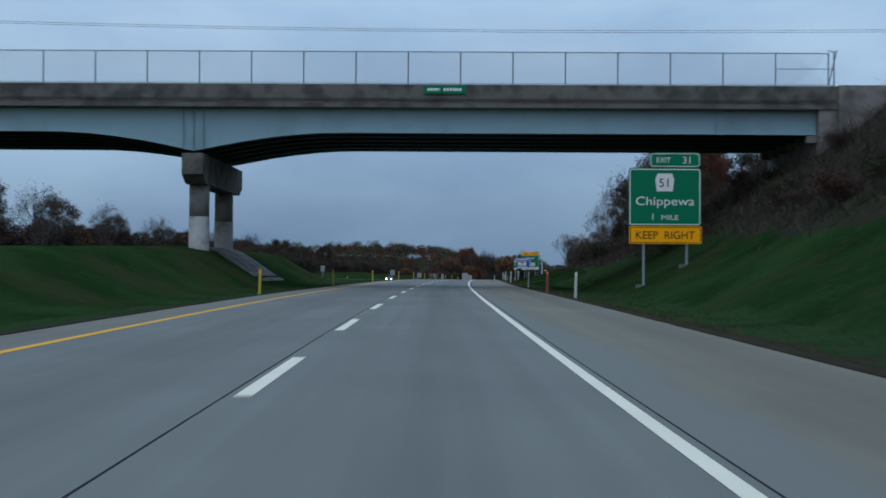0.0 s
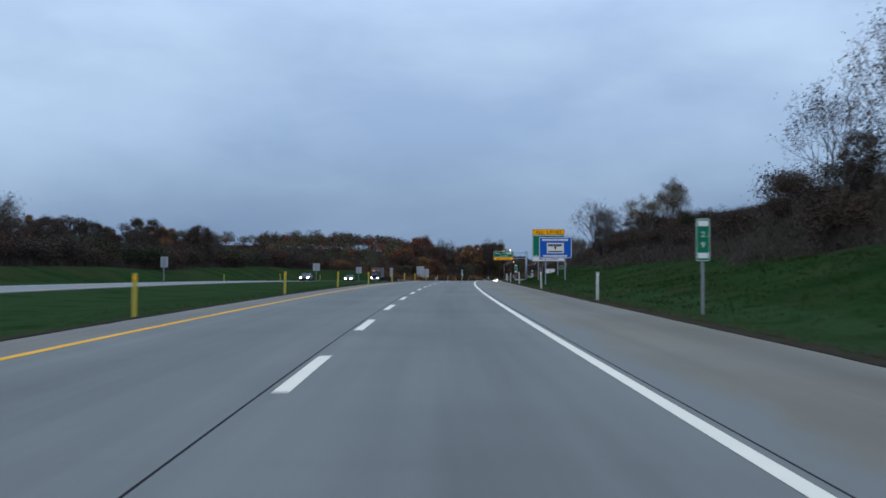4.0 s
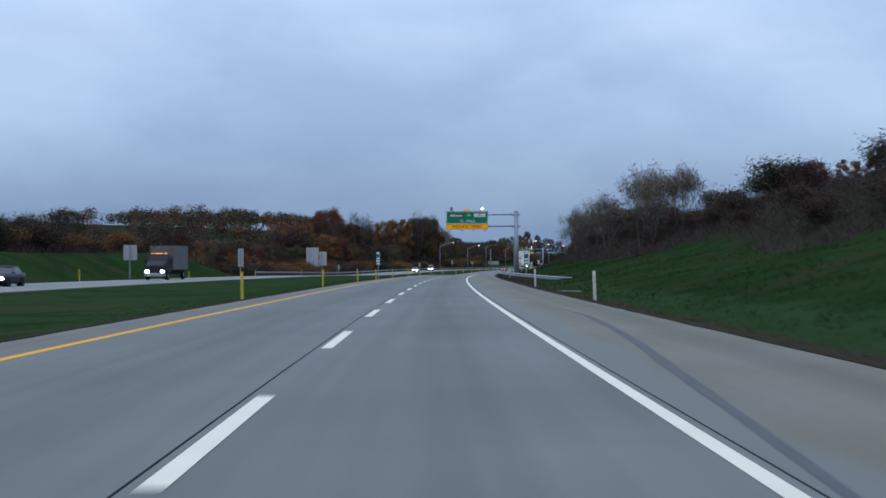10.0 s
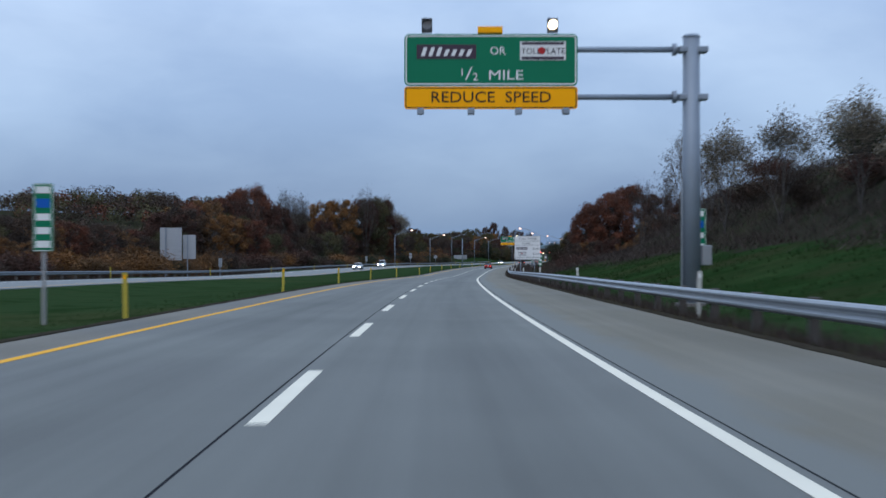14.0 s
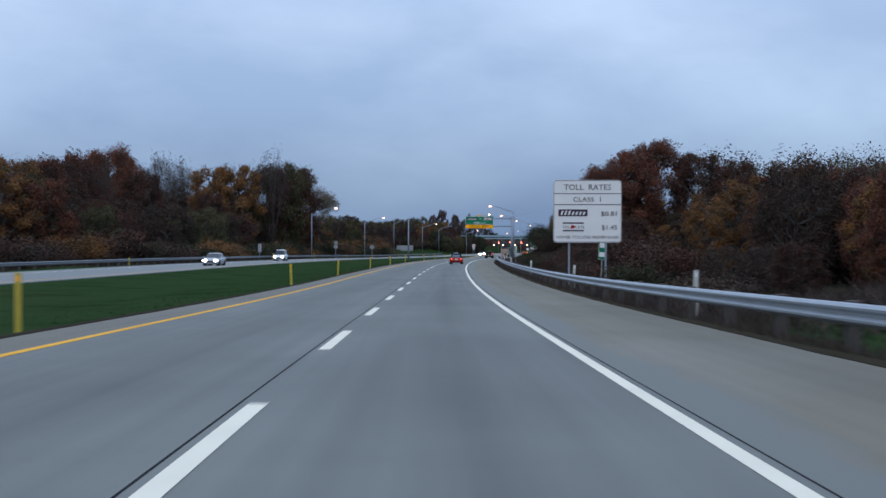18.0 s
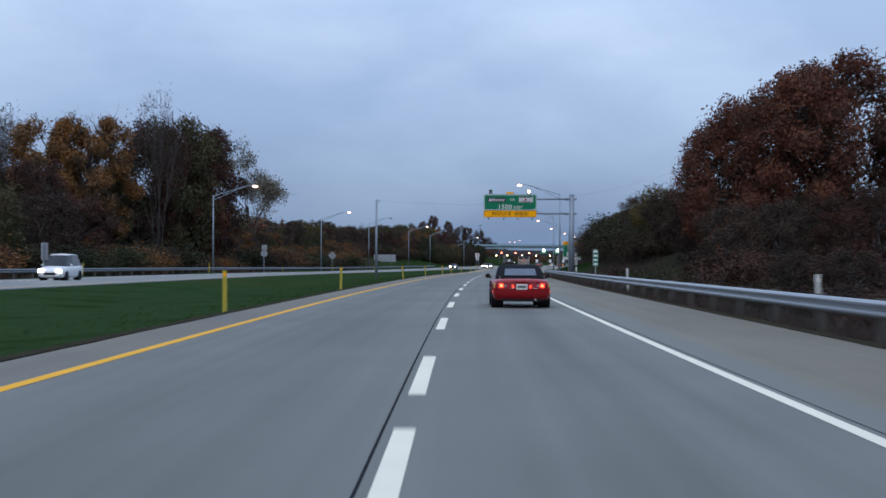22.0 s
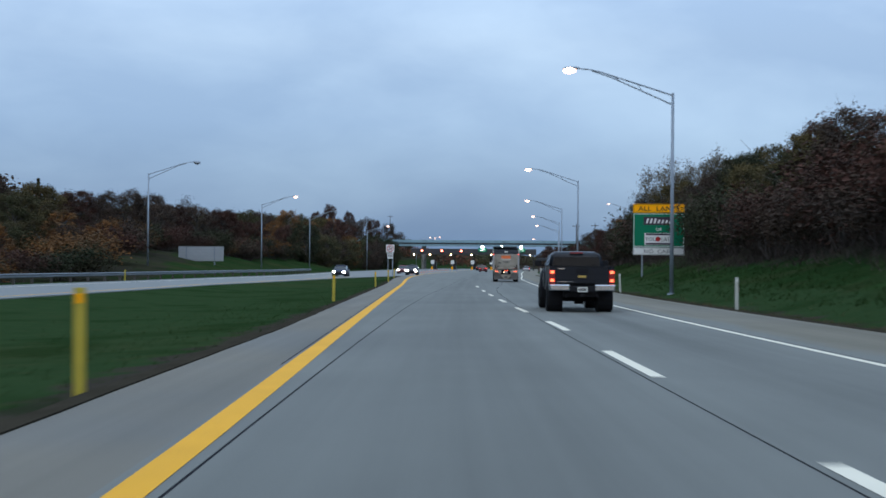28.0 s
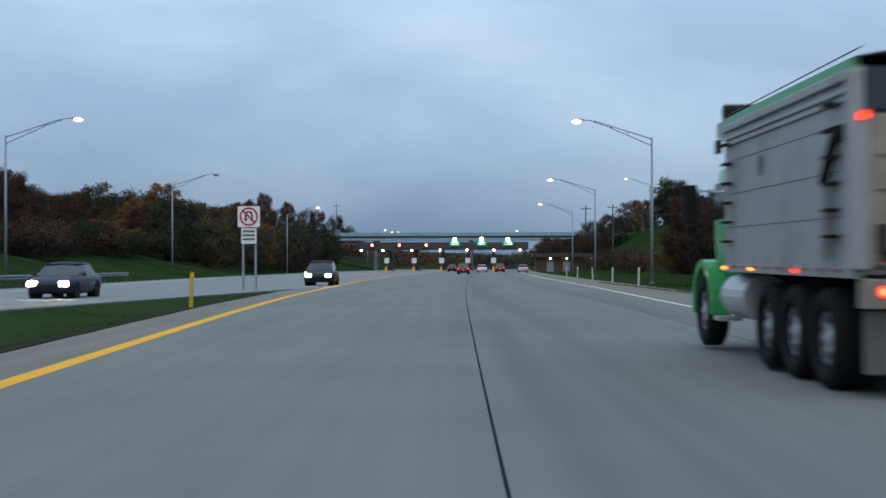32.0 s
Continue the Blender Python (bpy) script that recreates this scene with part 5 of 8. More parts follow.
def glow_ball(name, parent, x, y, z, r, material, label=""):
    bm = B()
    bmesh.ops.create_icosphere(bm, subdivisions=2, radius=r, matrix=Matrix.Translation((x, y, z)))
    return part(name, bm, material, parent, label, True)


def plaza():
    t = thing("toll_canopy", M(PL, 0, PLZ), "long dark toll plaza canopy over the lanes with green lane signs", "toll plaza")
    part("fascia", box(B(), -31.0, 8.5, -5.0, 5.0, 5.0, 6.75, 0.03), CANOPY, t)
    part("soffit", box(B(), -30.8, 8.3, -4.8, 4.8, 4.92, 5.0), GIRDER_DARK, t)
    lanes = [-24.0, -17.7, -11.4, -5.4, 0.5, 7.7]
    for x in lanes:
        for y in (-3.0, 3.0):
            part("column", box(B(), x - 0.18, x + 0.18, y - 0.18, y + 0.18, -0.2, 4.95), CANOPY, t)
    for x in (-27.5, -21.2, -15.0):
        g = part("signal_box", box(B(), x - 0.4, x + 0.4, -5.4, -5.05, 5.5, 6.4, 0.03), CANOPY, t)
        glow_ball("red_signal", g, x, -5.45, 6.05, 0.27, RED_GLOW, "lit red signal")
    for x in (-8.35, -2.2, 3.8):
        g = part("lane_sign", box(B(), x - 1.35, x + 1.35, -5.25, -5.06, 5.75, 7.0, 0.03), S_GREEN, t, "green lane sign")
        for k, z in enumerate((6.55, 6.1)):
            bars(g, S_WHITE, x - 0.9, x + 0.9, z, z + 0.22, -5.25, 6, seed=40 + k)
        glow_ball("sign_lamp", g, x, -5.7, 7.35, 0.42, LANE_GLOW, "bright white lamp")
    for x in (-30.0, -25.0, -18.3, -11.8, -5.6, 0.6, 6.6):
        glow_ball("soffit_lamp", t, x, -5.1, 4.85, 0.24, WARM_GLOW, "small warm soffit lamp")
    for x in lanes[:-1]:
        b = thing("toll_booth", M(PL, x, PLZ), "small dark toll booth on a concrete island", "toll booth", "toll booths")
        part("island", box(B(), -0.75, 0.75, -9, 9, -0.2, 0.2, 0.04), CONC_PALE, b, "concrete island")
        part("cabin", box(B(), -0.7, 0.7, -1.6, 1.6, 0.2, 2.6, 0.04), CANOPY, b)
        part("window_band", box(B(), -0.715, 0.715, -1.3, 1.3, 1.25, 2.1), LAMP_OFF, b)
        part("bollard", tube(B(), (0, -8.2, 0.1), (0, -8.2, 1.1), 0.25, 0.25, 12), S_YELLOW, b, "amber bollard")
        part("speed_sign", box(B(), -0.55, 0.55, -6.1, -6.04, 1.9, 3.1), S_WHITE, b, "white speed plate")
        part("sign_post", tube(B(), (0, -6, 0.1), (0, -6, 3.0), 0.05, 0.05, 8), GALV, b)
    f = thing("far_overpass", M(1402.0, 0, PLZ), "long pale road bridge behind the toll plaza", "bridge", kind="structure")
    part("deck", box(B(), -80, 78, -5, 5, 8.7, 9.4, 0.03), GIRDER, f)
    # shaded recess below the parapet, made as a dark-coloured box
    part("girder", box(B(), -80, 78, -4.8, 4.8, 9.4, 10.0), GIRDER_DARK, f, "girder band with shade in its dark colour")
    part("parapet", box(B(), -80, 78, -5.3, 5.3, 10.0, 11.0), GIRDER, f)
    for x in (-60, -36, -8, 16, 44):
        for y in (-3, 3):
            part("pier_column", tube(B(), (x, y, -0.5), (x, y, 9), 0.6, 0.6, 16), CONC_GREY, f)
    part("abutment", box(B(), -86, -78, -6, 6, -1, 9.6), CONC_GREY, f)
    part("abutment", box(B(), 76, 84, -6, 6, -1, 9.6), CONC_GREY, f)
    h = thing("plaza_building", M(1290.0, 17.5, PLZ), "low flat brick toll office with a lit porch", "building")
    part("wall", box(B(), -8.0, 7.5, -4, 6, -0.3, 3.0), BRICK, h)
    part("roof", box(B(), -8.6, 8.1, -5.2, 6.4, 3.0, 3.8, 0.03), CANOPY, h)
    for x in (-5.0, -1.6, 3.6):
        part("door", box(B(), x - 0.7, x + 0.7, -4.05, -4.0, 0.0, 2.1), LAMP_OFF, h)
        glow_ball("porch_lamp", h, x, -4.3, 2.75, 0.16, WARM_GLOW, "warm porch lamp")



# ---------------------------------------------------------------- vehicles
def paint(name, color, rough=0.35, coat=0.15):
    return mat(name, color, rough, vary=0.06, scale=2.0, fine=30, coat=coat, spec=0.25)


RED_PAINT = paint("red car paint", (0.26, 0.008, 0.012), 0.30, 0.06)
DARK_PAINT = paint("dark blue-grey truck paint", (0.009, 0.011, 0.016), 0.42, 0.0)
GREEN_PAINT = paint("bright green truck paint", (0.035, 0.30, 0.10))
SILVER_PAINT = paint("silver car paint", (0.38, 0.40, 0.42))
WHITE_PAINT = paint("white van paint", (0.66, 0.67, 0.68))
BLACK_PAINT = paint("black car paint", (0.007, 0.009, 0.014), 0.45, 0.0)
MAROON_PAINT = paint("dark red car paint", (0.12, 0.02, 0.025))
CLOTH = mat("black soft top cloth", (0.012, 0.013, 0.016), 0.95, vary=0.15, scale=4, fine=60, bump=0.2, spec=0.1)
RUBBER = mat("black tyre rubber", (0.010, 0.010, 0.011), 0.9, vary=0.15, scale=6, spec=0.15)
PLASTIC = mat("black trim plastic", (0.014, 0.014, 0.016), 0.8, vary=0.1, spec=0.15)
ALLOY = mat("grey alloy", (0.46, 0.47, 0.48), 0.4, metal=0.4, vary=0.1)
CHROME = mat("bumper chrome", (0.55, 0.57, 0.60), 0.22, metal=1.0, vary=0.05)
PANE = mat("dark car glass", (0.010, 0.012, 0.015), 0.08, vary=0.05, spec=0.4)
PLASTIC_PANE = mat("cloudy plastic window", (0.23, 0.28, 0.34), 0.25, vary=0.12, scale=3)
TAIL_GLOW = mat("lit tail lamp", (0.5, 0.03, 0.02), 0.3, emit=(1.0, 0.05, 0.02), strength=1.6)
HOT_GLOW = mat("hot lamp bulb", (0.8, 0.4, 0.2), 0.3, emit=(1.0, 0.20, 0.07), strength=2.6)
TAIL_OFF = mat("red lamp lens", (0.24, 0.014, 0.014), 0.3)
AMBER_GLOW = mat("lit amber marker", (0.7, 0.3, 0.05), 0.3, emit=(1.0, 0.34, 0.05), strength=2.2)
HEAD_GLOW = mat("lit headlamp", (0.9, 0.9, 0.85), 0.3, emit=(1.0, 0.92, 0.78), strength=40)
PLATE = mat("pale number plate", (0.62, 0.62, 0.58), 0.5, vary=0.05)
GOLD = mat("gold emblem", (0.50, 0.36, 0.10), 0.35, metal=0.6)
BOX_ALU = mat("dull aluminium tipper body", (0.33, 0.335, 0.335), 0.5, metal=0.35, vary=0.14, scale=0.9, fine=12, stain=(0.24, 0.235, 0.22), stain_scale=0.9, stain_at=0.56)
BOX_TAN = mat("dusty tan tailgate", (0.33, 0.30, 0.25), 0.7, metal=0.1, vary=0.16, scale=1.1, fine=10, stain=(0.21, 0.18, 0.14), stain_scale=1.4, stain_at=0.56)
TARP = mat("dark mesh tarpaulin", (0.035, 0.042, 0.052), 0.85, vary=0.15, scale=2)
FLAP = mat("grimy mud flap", (0.105, 0.098, 0.09), 0.8, vary=0.2, scale=2.2, stain=(0.06, 0.055, 0.05), stain_scale=2.0)
ORANGE = mat("orange warning panel", (0.75, 0.17, 0.05), 0.6, vary=0.12, scale=3)


def loft(bm, secs):
    """Mirror half outlines [(x, z), ...], one at each y, and skin them into a closed body."""
    rings = []
    for y, half in secs:
        pts = [(x, z) for x, z in half] + [(-x, z) for x, z in half[::-1]]
        rings.append([bm.verts.new((x, y, z)) for x, z in pts])
    for a, b in zip(rings, rings[1:]):
        n = len(a)
        for i in range(n):
            bm.faces.new((a[i], b[i], b[(i + 1) % n], a[(i + 1) % n]))
    bm.faces.new(rings[0])
    bm.faces.new(rings[-1][::-1])
    return bm


def hull(w, zb, zt, belt=0.55, crown=0.02, tuck=0.90):
    h = zt - zb
    return [(w * 0.55, zb), (w * 0.90, zb + 0.03), (w * 0.975, zb + h * 0.2), (w, zb + h * belt), (w * 0.985, zb + h * 0.78), (w * tuck, zt - 0.02), (w * 0.55, zt + crown * 0.8), (0.02, zt + crown)]


def wheel(t, x, y, r, width, side, rim=ALLOY, spokes=5):
    """One wheel; side: -1 its face looks left, +1 right."""
    cx = x
    bm = B()
    n = 28
    prof = [(-width / 2, r * 0.60), (-width / 2, r * 0.90), (-width * 0.38, r), (width * 0.38, r), (width / 2, r * 0.90), (width / 2, r * 0.60)]
    rings = [[bm.verts.new((cx + px, y + pr * math.cos(a), r + pr * math.sin(a))) for px, pr in prof] for a in np.linspace(0, 2 * math.pi, n + 1)[:-1]]
    for k in range(n):
        a, b = rings[k], rings[(k + 1) % n]
        for i in range(len(prof)):
            bm.faces.new((a[i], a[(i + 1) % len(prof)], b[(i + 1) % len(prof)], b[i]))
    w = part("wheel", bm, RUBBER, t, "black rubber tyre on its rim", True)
    f = cx + side * width * 0.36
    bm = B()
    tube(bm, (f - side * 0.05, y, r), (f, y, r), r * 0.61, r * 0.58, 24)
    part("rim", bm, rim, w)
    part("hub", tube(B(), (f, y, r), (f + side * 0.02, y, r), r * 0.16, r * 0.12, 12), rim, w)
    for k in range(spokes):
        a = 2 * math.pi * (k + 0.5) / spokes
        c = (f + side * 0.003, y + r * 0.38 * math.cos(a), r + r * 0.38 * math.sin(a))
        part("rim_hole", tube(B(), c, (c[0] + side * 0.004, c[1], c[2]), r * 0.10, r * 0.10, 8), PLASTIC, w)
    return w


def well(t, x0, x1, y, z, r):
    part("wheel_arch", tube(B(), (x0, y, z), (x1, y, z), r, r, 24), PLASTIC, t, "dark wheel arch")


def plate(t, x, y, z, w=0.31, h=0.155, back=True):
    s = -1 if back else 1
    p = part("number_plate", box(B(), x - w / 2, x + w / 2, min(y, y + s * 0.012), max(y, y + s * 0.012), z - h / 2, z + h / 2), PLATE, t, "pale number plate")
    for k in range(5):
        xx = x - w * 0.38 + k * w * 0.16
        part("text_bar", box(B(), xx, xx + w * 0.11, min(y + s * 0.012, y + s * 0.016), max(y + s * 0.012, y + s * 0.016), z - h * 0.24, z + h * 0.24), S_BLACK, p)


def roadster(m):
    t = thing("convertible_car", m, "small red two-seat convertible with closed black soft top", "car")
    secs = [(-1.96, 0.66, 0.40, 0.68), (-1.90, 0.76, 0.27, 0.77), (-1.70, 0.815, 0.21, 0.81), (-1.13, 0.8375, 0.20, 0.82), (-0.6, 0.83, 0.18, 0.80), (0, 0.825, 0.17, 0.785),
            (0.6, 0.83, 0.18, 0.79), (1.13, 0.8375, 0.20, 0.775), (1.55, 0.81, 0.22, 0.71), (1.85, 0.73, 0.26, 0.62), (1.98, 0.58, 0.33, 0.53)]
    part("body", loft(B(), [(y, hull(w, zb, zt)) for y, w, zb, zt in secs]), RED_PAINT, t, "glossy red body", True)
    top = [(-1.20, 0.66, 0.84), (-1.08, 0.68, 0.93), (-0.80, 0.69, 1.10), (-0.48, 0.69, 1.205), (-0.10, 0.68, 1.235), (0.26, 0.66, 1.205), (0.36, 0.64, 1.17)]
    part("soft_top", loft(B(), [(y, [(w, 0.76), (w * 1.0, 0.84), (w * 0.90, zt - 0.07), (w * 0.72, zt - 0.012), (0.02, zt)]) for y, w, zt in top]), CLOTH, t, "black fabric roof", True)
    v = lambda bm, pts: bm.faces.new([bm.verts.new(p) for p in pts])
    bm = B()
    v(bm, [(-0.46, -1.115, 0.925), (0.46, -1.115, 0.925), (0.43, -0.815, 1.112), (-0.43, -0.815, 1.112)])
    bmesh.ops.solidify(bm, geom=bm.faces[:], thickness=-0.012)
    part("rear_window", bm, PLASTIC_PANE, t, "cloudy plastic rear window")
    part("windscreen", loft(B(), [(0.34, [(0.63, 0.80), (0.57, 1.15), (0.02, 1.18)]), (0.86, [(0.66, 0.76), (0.655, 0.80), (0.02, 0.80)])]), PANE, t)
    for sx in (-1, 1):
        bm = B()
        v(bm, [(sx * 0.690, -0.42, 0.84), (sx * 0.690, 0.50, 0.83), (sx * 0.612, 0.26, 1.13), (sx * 0.625, -0.38, 1.14)])
        bmesh.ops.solidify(bm, geom=bm.faces[:], thickness=0.012)
        part("side_window", bm, PLASTIC_PANE, t, "pale side window")
        w = part("tail_lamp", box(B(), sx * 0.54 - 0.13, sx * 0.54 + 0.13, -1.965, -1.84, 0.575, 0.715, 0.03), TAIL_OFF, t, "red tail lamp, lit")
        part("lit_lens", box(B(), sx * 0.575 - 0.065, sx * 0.575 + 0.065, -1.975, -1.93, 0.585, 0.705, 0.02), TAIL_GLOW, w, "glowing red lens")
        part("bulb", box(B(), sx * 0.575 - 0.03, sx * 0.575 + 0.03, -1.98, -1.97, 0.615, 0.68, 0.01), HOT_GLOW, w, "hot bulb")
        part("reverse_lens", tube(B(), (sx * 0.46, -1.972, 0.645), (sx * 0.46, -1.95, 0.645), 0.035, 0.035, 12), LAMP_OFF, w)
        part("side_lens", box(B(), sx * 0.765 - 0.03, sx * 0.765 + 0.03, -1.90, -1.78, 0.575, 0.70, 0.015), GOLD, t, "amber side lens")
        part("side_marker", box(B(), sx * 0.80 - 0.012, sx * 0.80 + 0.012, -1.74, -1.64, 0.46, 0.495), TAIL_GLOW, t)
        bm = B()
        bmesh.ops.create_icosphere(bm, subdivisions=2, radius=0.085, matrix=Matrix.Translation((sx * 0.90, 0.52, 0.88)) @ Matrix.Diagonal((1.05, 0.6, 0.75, 1)))
        mirror = part("wing_mirror", bm, RED_PAINT, t, "red mirror shell with dark glass", True)
        part("mirror_glass", tube(B(), (sx * 0.90, 0.474, 0.88), (sx * 0.90, 0.462, 0.88), 0.070, 0.064, 14), PANE, mirror)
        part("mirror_stalk", box(B(), min(sx * 0.80, sx * 0.86), max(sx * 0.80, sx * 0.86), 0.49, 0.55, 0.80, 0.86), PLASTIC, t)
        part("door_handle", box(B(), sx * 0.832 - 0.012, sx * 0.832 + 0.012, -0.48, -0.34, 0.66, 0.70, 0.006), PLASTIC, t)
        for y in (-0.52, 0.56):
            part("door_seam", box(B(), sx * 0.826 - 0.012, sx * 0.826 + 0.012, y, y + 0.010, 0.26, 0.74), PLASTIC, t)
        for y in (-1.13, 1.135):
            well(t, sx * 0.50, sx * 0.832, y, 0.31, 0.335)
            wheel(t, sx * 0.735, y, 0.288, 0.19, sx)
    for sx in (-1, 1):
        part("plate_reflector", box(B(), sx * 0.245 - 0.028, sx * 0.245 + 0.028, -1.966, -1.95, 0.575, 0.665, 0.01), TAIL_GLOW, t, "glowing red reflector beside the plate")
    part("boot_lip", box(B(), -0.20, 0.20, -1.945, -1.90, 0.752, 0.772, 0.008), TAIL_OFF, t, "dark red high brake lamp")
    part("boot_badge", box(B(), 0.31, 0.46, -1.966, -1.95, 0.565, 0.580, 0.004), CHROME, t)
    part("antenna", tube(B(), (-0.60, -1.25, 0.82), (-0.60, -1.25, 0.90), 0.012, 0.008, 6), CHROME, t)
    part("bumper_seam", box(B(), -0.70, 0.70, -1.968, -1.90, 0.535, 0.541), PLASTIC, t)
    part("boot_badge", box(B(), -0.33, -0.21, -1.966, -1.95, 0.565, 0.585, 0.004), CHROME, t)
    part("plate_surround", box(B(), -0.22, 0.22, -1.958, -1.93, 0.53, 0.70, 0.02), TAIL_OFF, t, "red lens round the plate")
    part("boot_seam", box(B(), -0.52, 0.52, -1.962, -1.88, 0.728, 0.736), PLASTIC, t)
    part("rear_valance", box(B(), -0.55, 0.55, -1.90, -1.70, 0.20, 0.34, 0.02), PLASTIC, t, "dark lower valance")
    part("exhaust_pipe", tube(B(), (0.38, -1.99, 0.25), (0.38, -1.7, 0.25), 0.03, 0.03, 10), CHROME, t)
    plate(t, 0, -1.96, 0.615)
    return t


roadster(M(763.57, 2.18, 0.005, 0.6))


def pickup(m):
    t = thing("pickup_truck", m, "dark grey raised pickup truck with large tyres and lit tail lamps", "truck")
    fr = [(1.20, 0.97, 0.62, 1.36), (1.83, 1.0, 0.66, 1.36), (2.45, 0.98, 0.64, 1.31), (2.78, 0.92, 0.66, 1.20), (2.88, 0.80, 0.72, 1.10)]
    part("front_body", loft(B(), [(y, hull(w, zb, zt, 0.5, 0.04, 0.93)) for y, w, zb, zt in fr]), DARK_PAINT, t, smooth_faces=True)
    cab = [(-0.78, 0.97, 0.60, 1.42), (0.2, 0.985, 0.58, 1.41), (1.21, 0.975, 0.60, 1.37)]
    part("cab_body", loft(B(), [(y, hull(w, zb, zt, 0.5, 0.0, 0.96)) for y, w, zb, zt in cab]), DARK_PAINT, t, smooth_faces=True)
    gh_ = [(-0.80, 0.86, 1.80), (-0.66, 0.80, 1.90), (-0.2, 0.78, 1.935), (0.5, 0.775, 1.92), (0.72, 0.76, 1.87)]
    part("roof", loft(B(), [(y, [(0.905, 1.40), (0.90, 1.45), (w * 0.96, zt - 0.07), (w * 0.82, zt - 0.01), (0.02, zt)]) for y, w, zt in gh_]), DARK_PAINT, t, "dark cab roof", True)
    part("windscreen", loft(B(), [(0.70, [(0.88, 1.38), (0.73, 1.84), (0.02, 1.86)]), (1.38, [(0.88, 1.34), (0.87, 1.38), (0.02, 1.40)])]), PANE, t)
    v = lambda bm, pts: bm.faces.new([bm.verts.new(p) for p in pts])
    bm = B()
    v(bm, [(-0.78, -0.825, 1.455), (0.78, -0.825, 1.455), (0.72, -0.795, 1.80), (-0.72, -0.795, 1.80)])
    bmesh.ops.solidify(bm, geom=bm.faces[:], thickness=-0.02)
    part("rear_window", bm, PANE, t, "dark rear window")
    part("high_brake_lamp", box(B(), -0.22, 0.22, -0.84, -0.74, 1.855, 1.895), TAIL_OFF, t)
    for sx in (-1, 1):
        for y0, y1, y2, y3 in ((-0.68, 0.02, -0.06, -0.60), (0.10, 0.98, 0.60, 0.10)):
            bm = B()
            v(bm, [(sx * 0.908, y0, 1.455), (sx * 0.908, y1, 1.445), (sx * 0.79, y2, 1.815), (sx * 0.79, y3, 1.82)])
            bmesh.ops.solidify(bm, geom=bm.faces[:], thickness=0.02)
            part("side_window", bm, PANE, t)
        for y in (-0.74, 0.06, 1.14):
            part("door_seam", box(B(), sx * 0.978 - 0.01, sx * 0.978 + 0.01, y, y + 0.012, 0.70, 1.40), PLASTIC, t)
        part("door_handle", box(B(), sx * 0.99 - 0.015, sx * 0.99 + 0.015, 0.12, 0.30, 1.19, 1.24, 0.008), PLASTIC, t)
        bm = B()
        extrude_x(bm, [(-2.84, 0.74), (-2.84, 1.43), (-0.84, 1.43), (-0.84, 0.66)], sx * 0.90, sx * 1.0)
        part("bed_side", bm, DARK_PAINT, t)
        part("bed_rail", box(B(), sx * 0.95 - 0.06, sx * 0.95 + 0.06, -2.84, -0.84, 1.432, 1.455, 0.01), PLASTIC, t)
        lamp = part("tail_lamp", box(B(), sx * 0.925 - 0.085, sx * 0.925 + 0.085, -2.885, -2.74, 0.93, 1.34, 0.02), TAIL_OFF, t, "tall red tail lamp, lit")
        for z in (0.975, 1.23):
            part("lit_lens", box(B(), sx * 0.925 - 0.065, sx * 0.925 + 0.065, -2.895, -2.88, z, z + 0.09), TAIL_GLOW, lamp, "glowing red lens")
            for k in range(2):
                part("bulb", box(B(), sx * 0.925 - 0.05, sx * 0.925 + 0.05, -2.90, -2.894, z + 0.014 + k * 0.04, z + 0.035 + k * 0.04), HOT_GLOW, lamp)
        b = part("wing_mirror", box(B(), sx * 1.13 - 0.12, sx * 1.13 + 0.12, 0.90, 1.02, 1.42, 1.62, 0.03), PLASTIC, t)
        part("mirror_arm", box(B(), min(sx * 0.92, sx * 1.03), max(sx * 0.92, sx * 1.03), 0.93, 0.98, 1.43, 1.48), PLASTIC, b)
        part("rear_bumper_end", box(B(), sx * 0.70 - 0.32, sx * 0.70 + 0.32, -3.06, -2.86, 0.70, 0.90, 0.04), CHROME, t, "chrome bumper corner")
        for y in (-1.83, 1.83):
            well(t, sx * 0.55, sx * 1.004, y, 0.50, 0.52)
            wheel(t, sx * 0.90, y, 0.42, 0.29, sx, PLASTIC, 6)
    part("bed_floor", box(B(), -0.90, 0.90, -2.80, -0.84, 0.85, 0.92), PLASTIC, t)
    part("bed_front", box(B(), -0.90, 0.90, -0.90, -0.84, 0.92, 1.43), DARK_PAINT, t)
    gate = part("tailgate", box(B(), -0.83, 0.83, -2.87, -2.80, 0.92, 1.43, 0.02), DARK_PAINT, t)
    part("gate_handle", box(B(), -0.14, 0.14, -2.885, -2.87, 1.27, 1.35, 0.01), PLASTIC, gate)
    part("handle_recess", box(B(), -0.19, 0.19, -2.876, -2.868, 1.235, 1.385, 0.004), PLASTIC, gate)
    part("gate_lip", box(B(), -0.83, 0.83, -2.885, -2.80, 1.432, 1.462, 0.01), PLASTIC, gate, "black moulding on the tailgate top")
    part("gate_trim", box(B(), -0.76, -0.28, -2.878, -2.868, 0.965, 0.982), CHROME, gate, "thin bright trim strip")
    part("badge", box(B(), -0.76, -0.53, -2.878, -2.868, 1.365, 1.395), CHROME, gate, "small bright badge")
    for z in (1.04, 1.21):
        part("gate_crease", box(B(), -0.74, 0.74, -2.874, -2.868, z, z + 0.008), PLASTIC, gate)
    part("emblem", box(B(), -0.13, 0.13, -2.882, -2.87, 1.10, 1.17, 0.01), GOLD, gate, "plain gold emblem bar")
    part("rear_bumper", box(B(), -0.40, 0.40, -3.05, -2.86, 0.66, 0.84, 0.03), PLASTIC, t, "black bumper step")
    plate(t, 0.0, -3.052, 0.74)
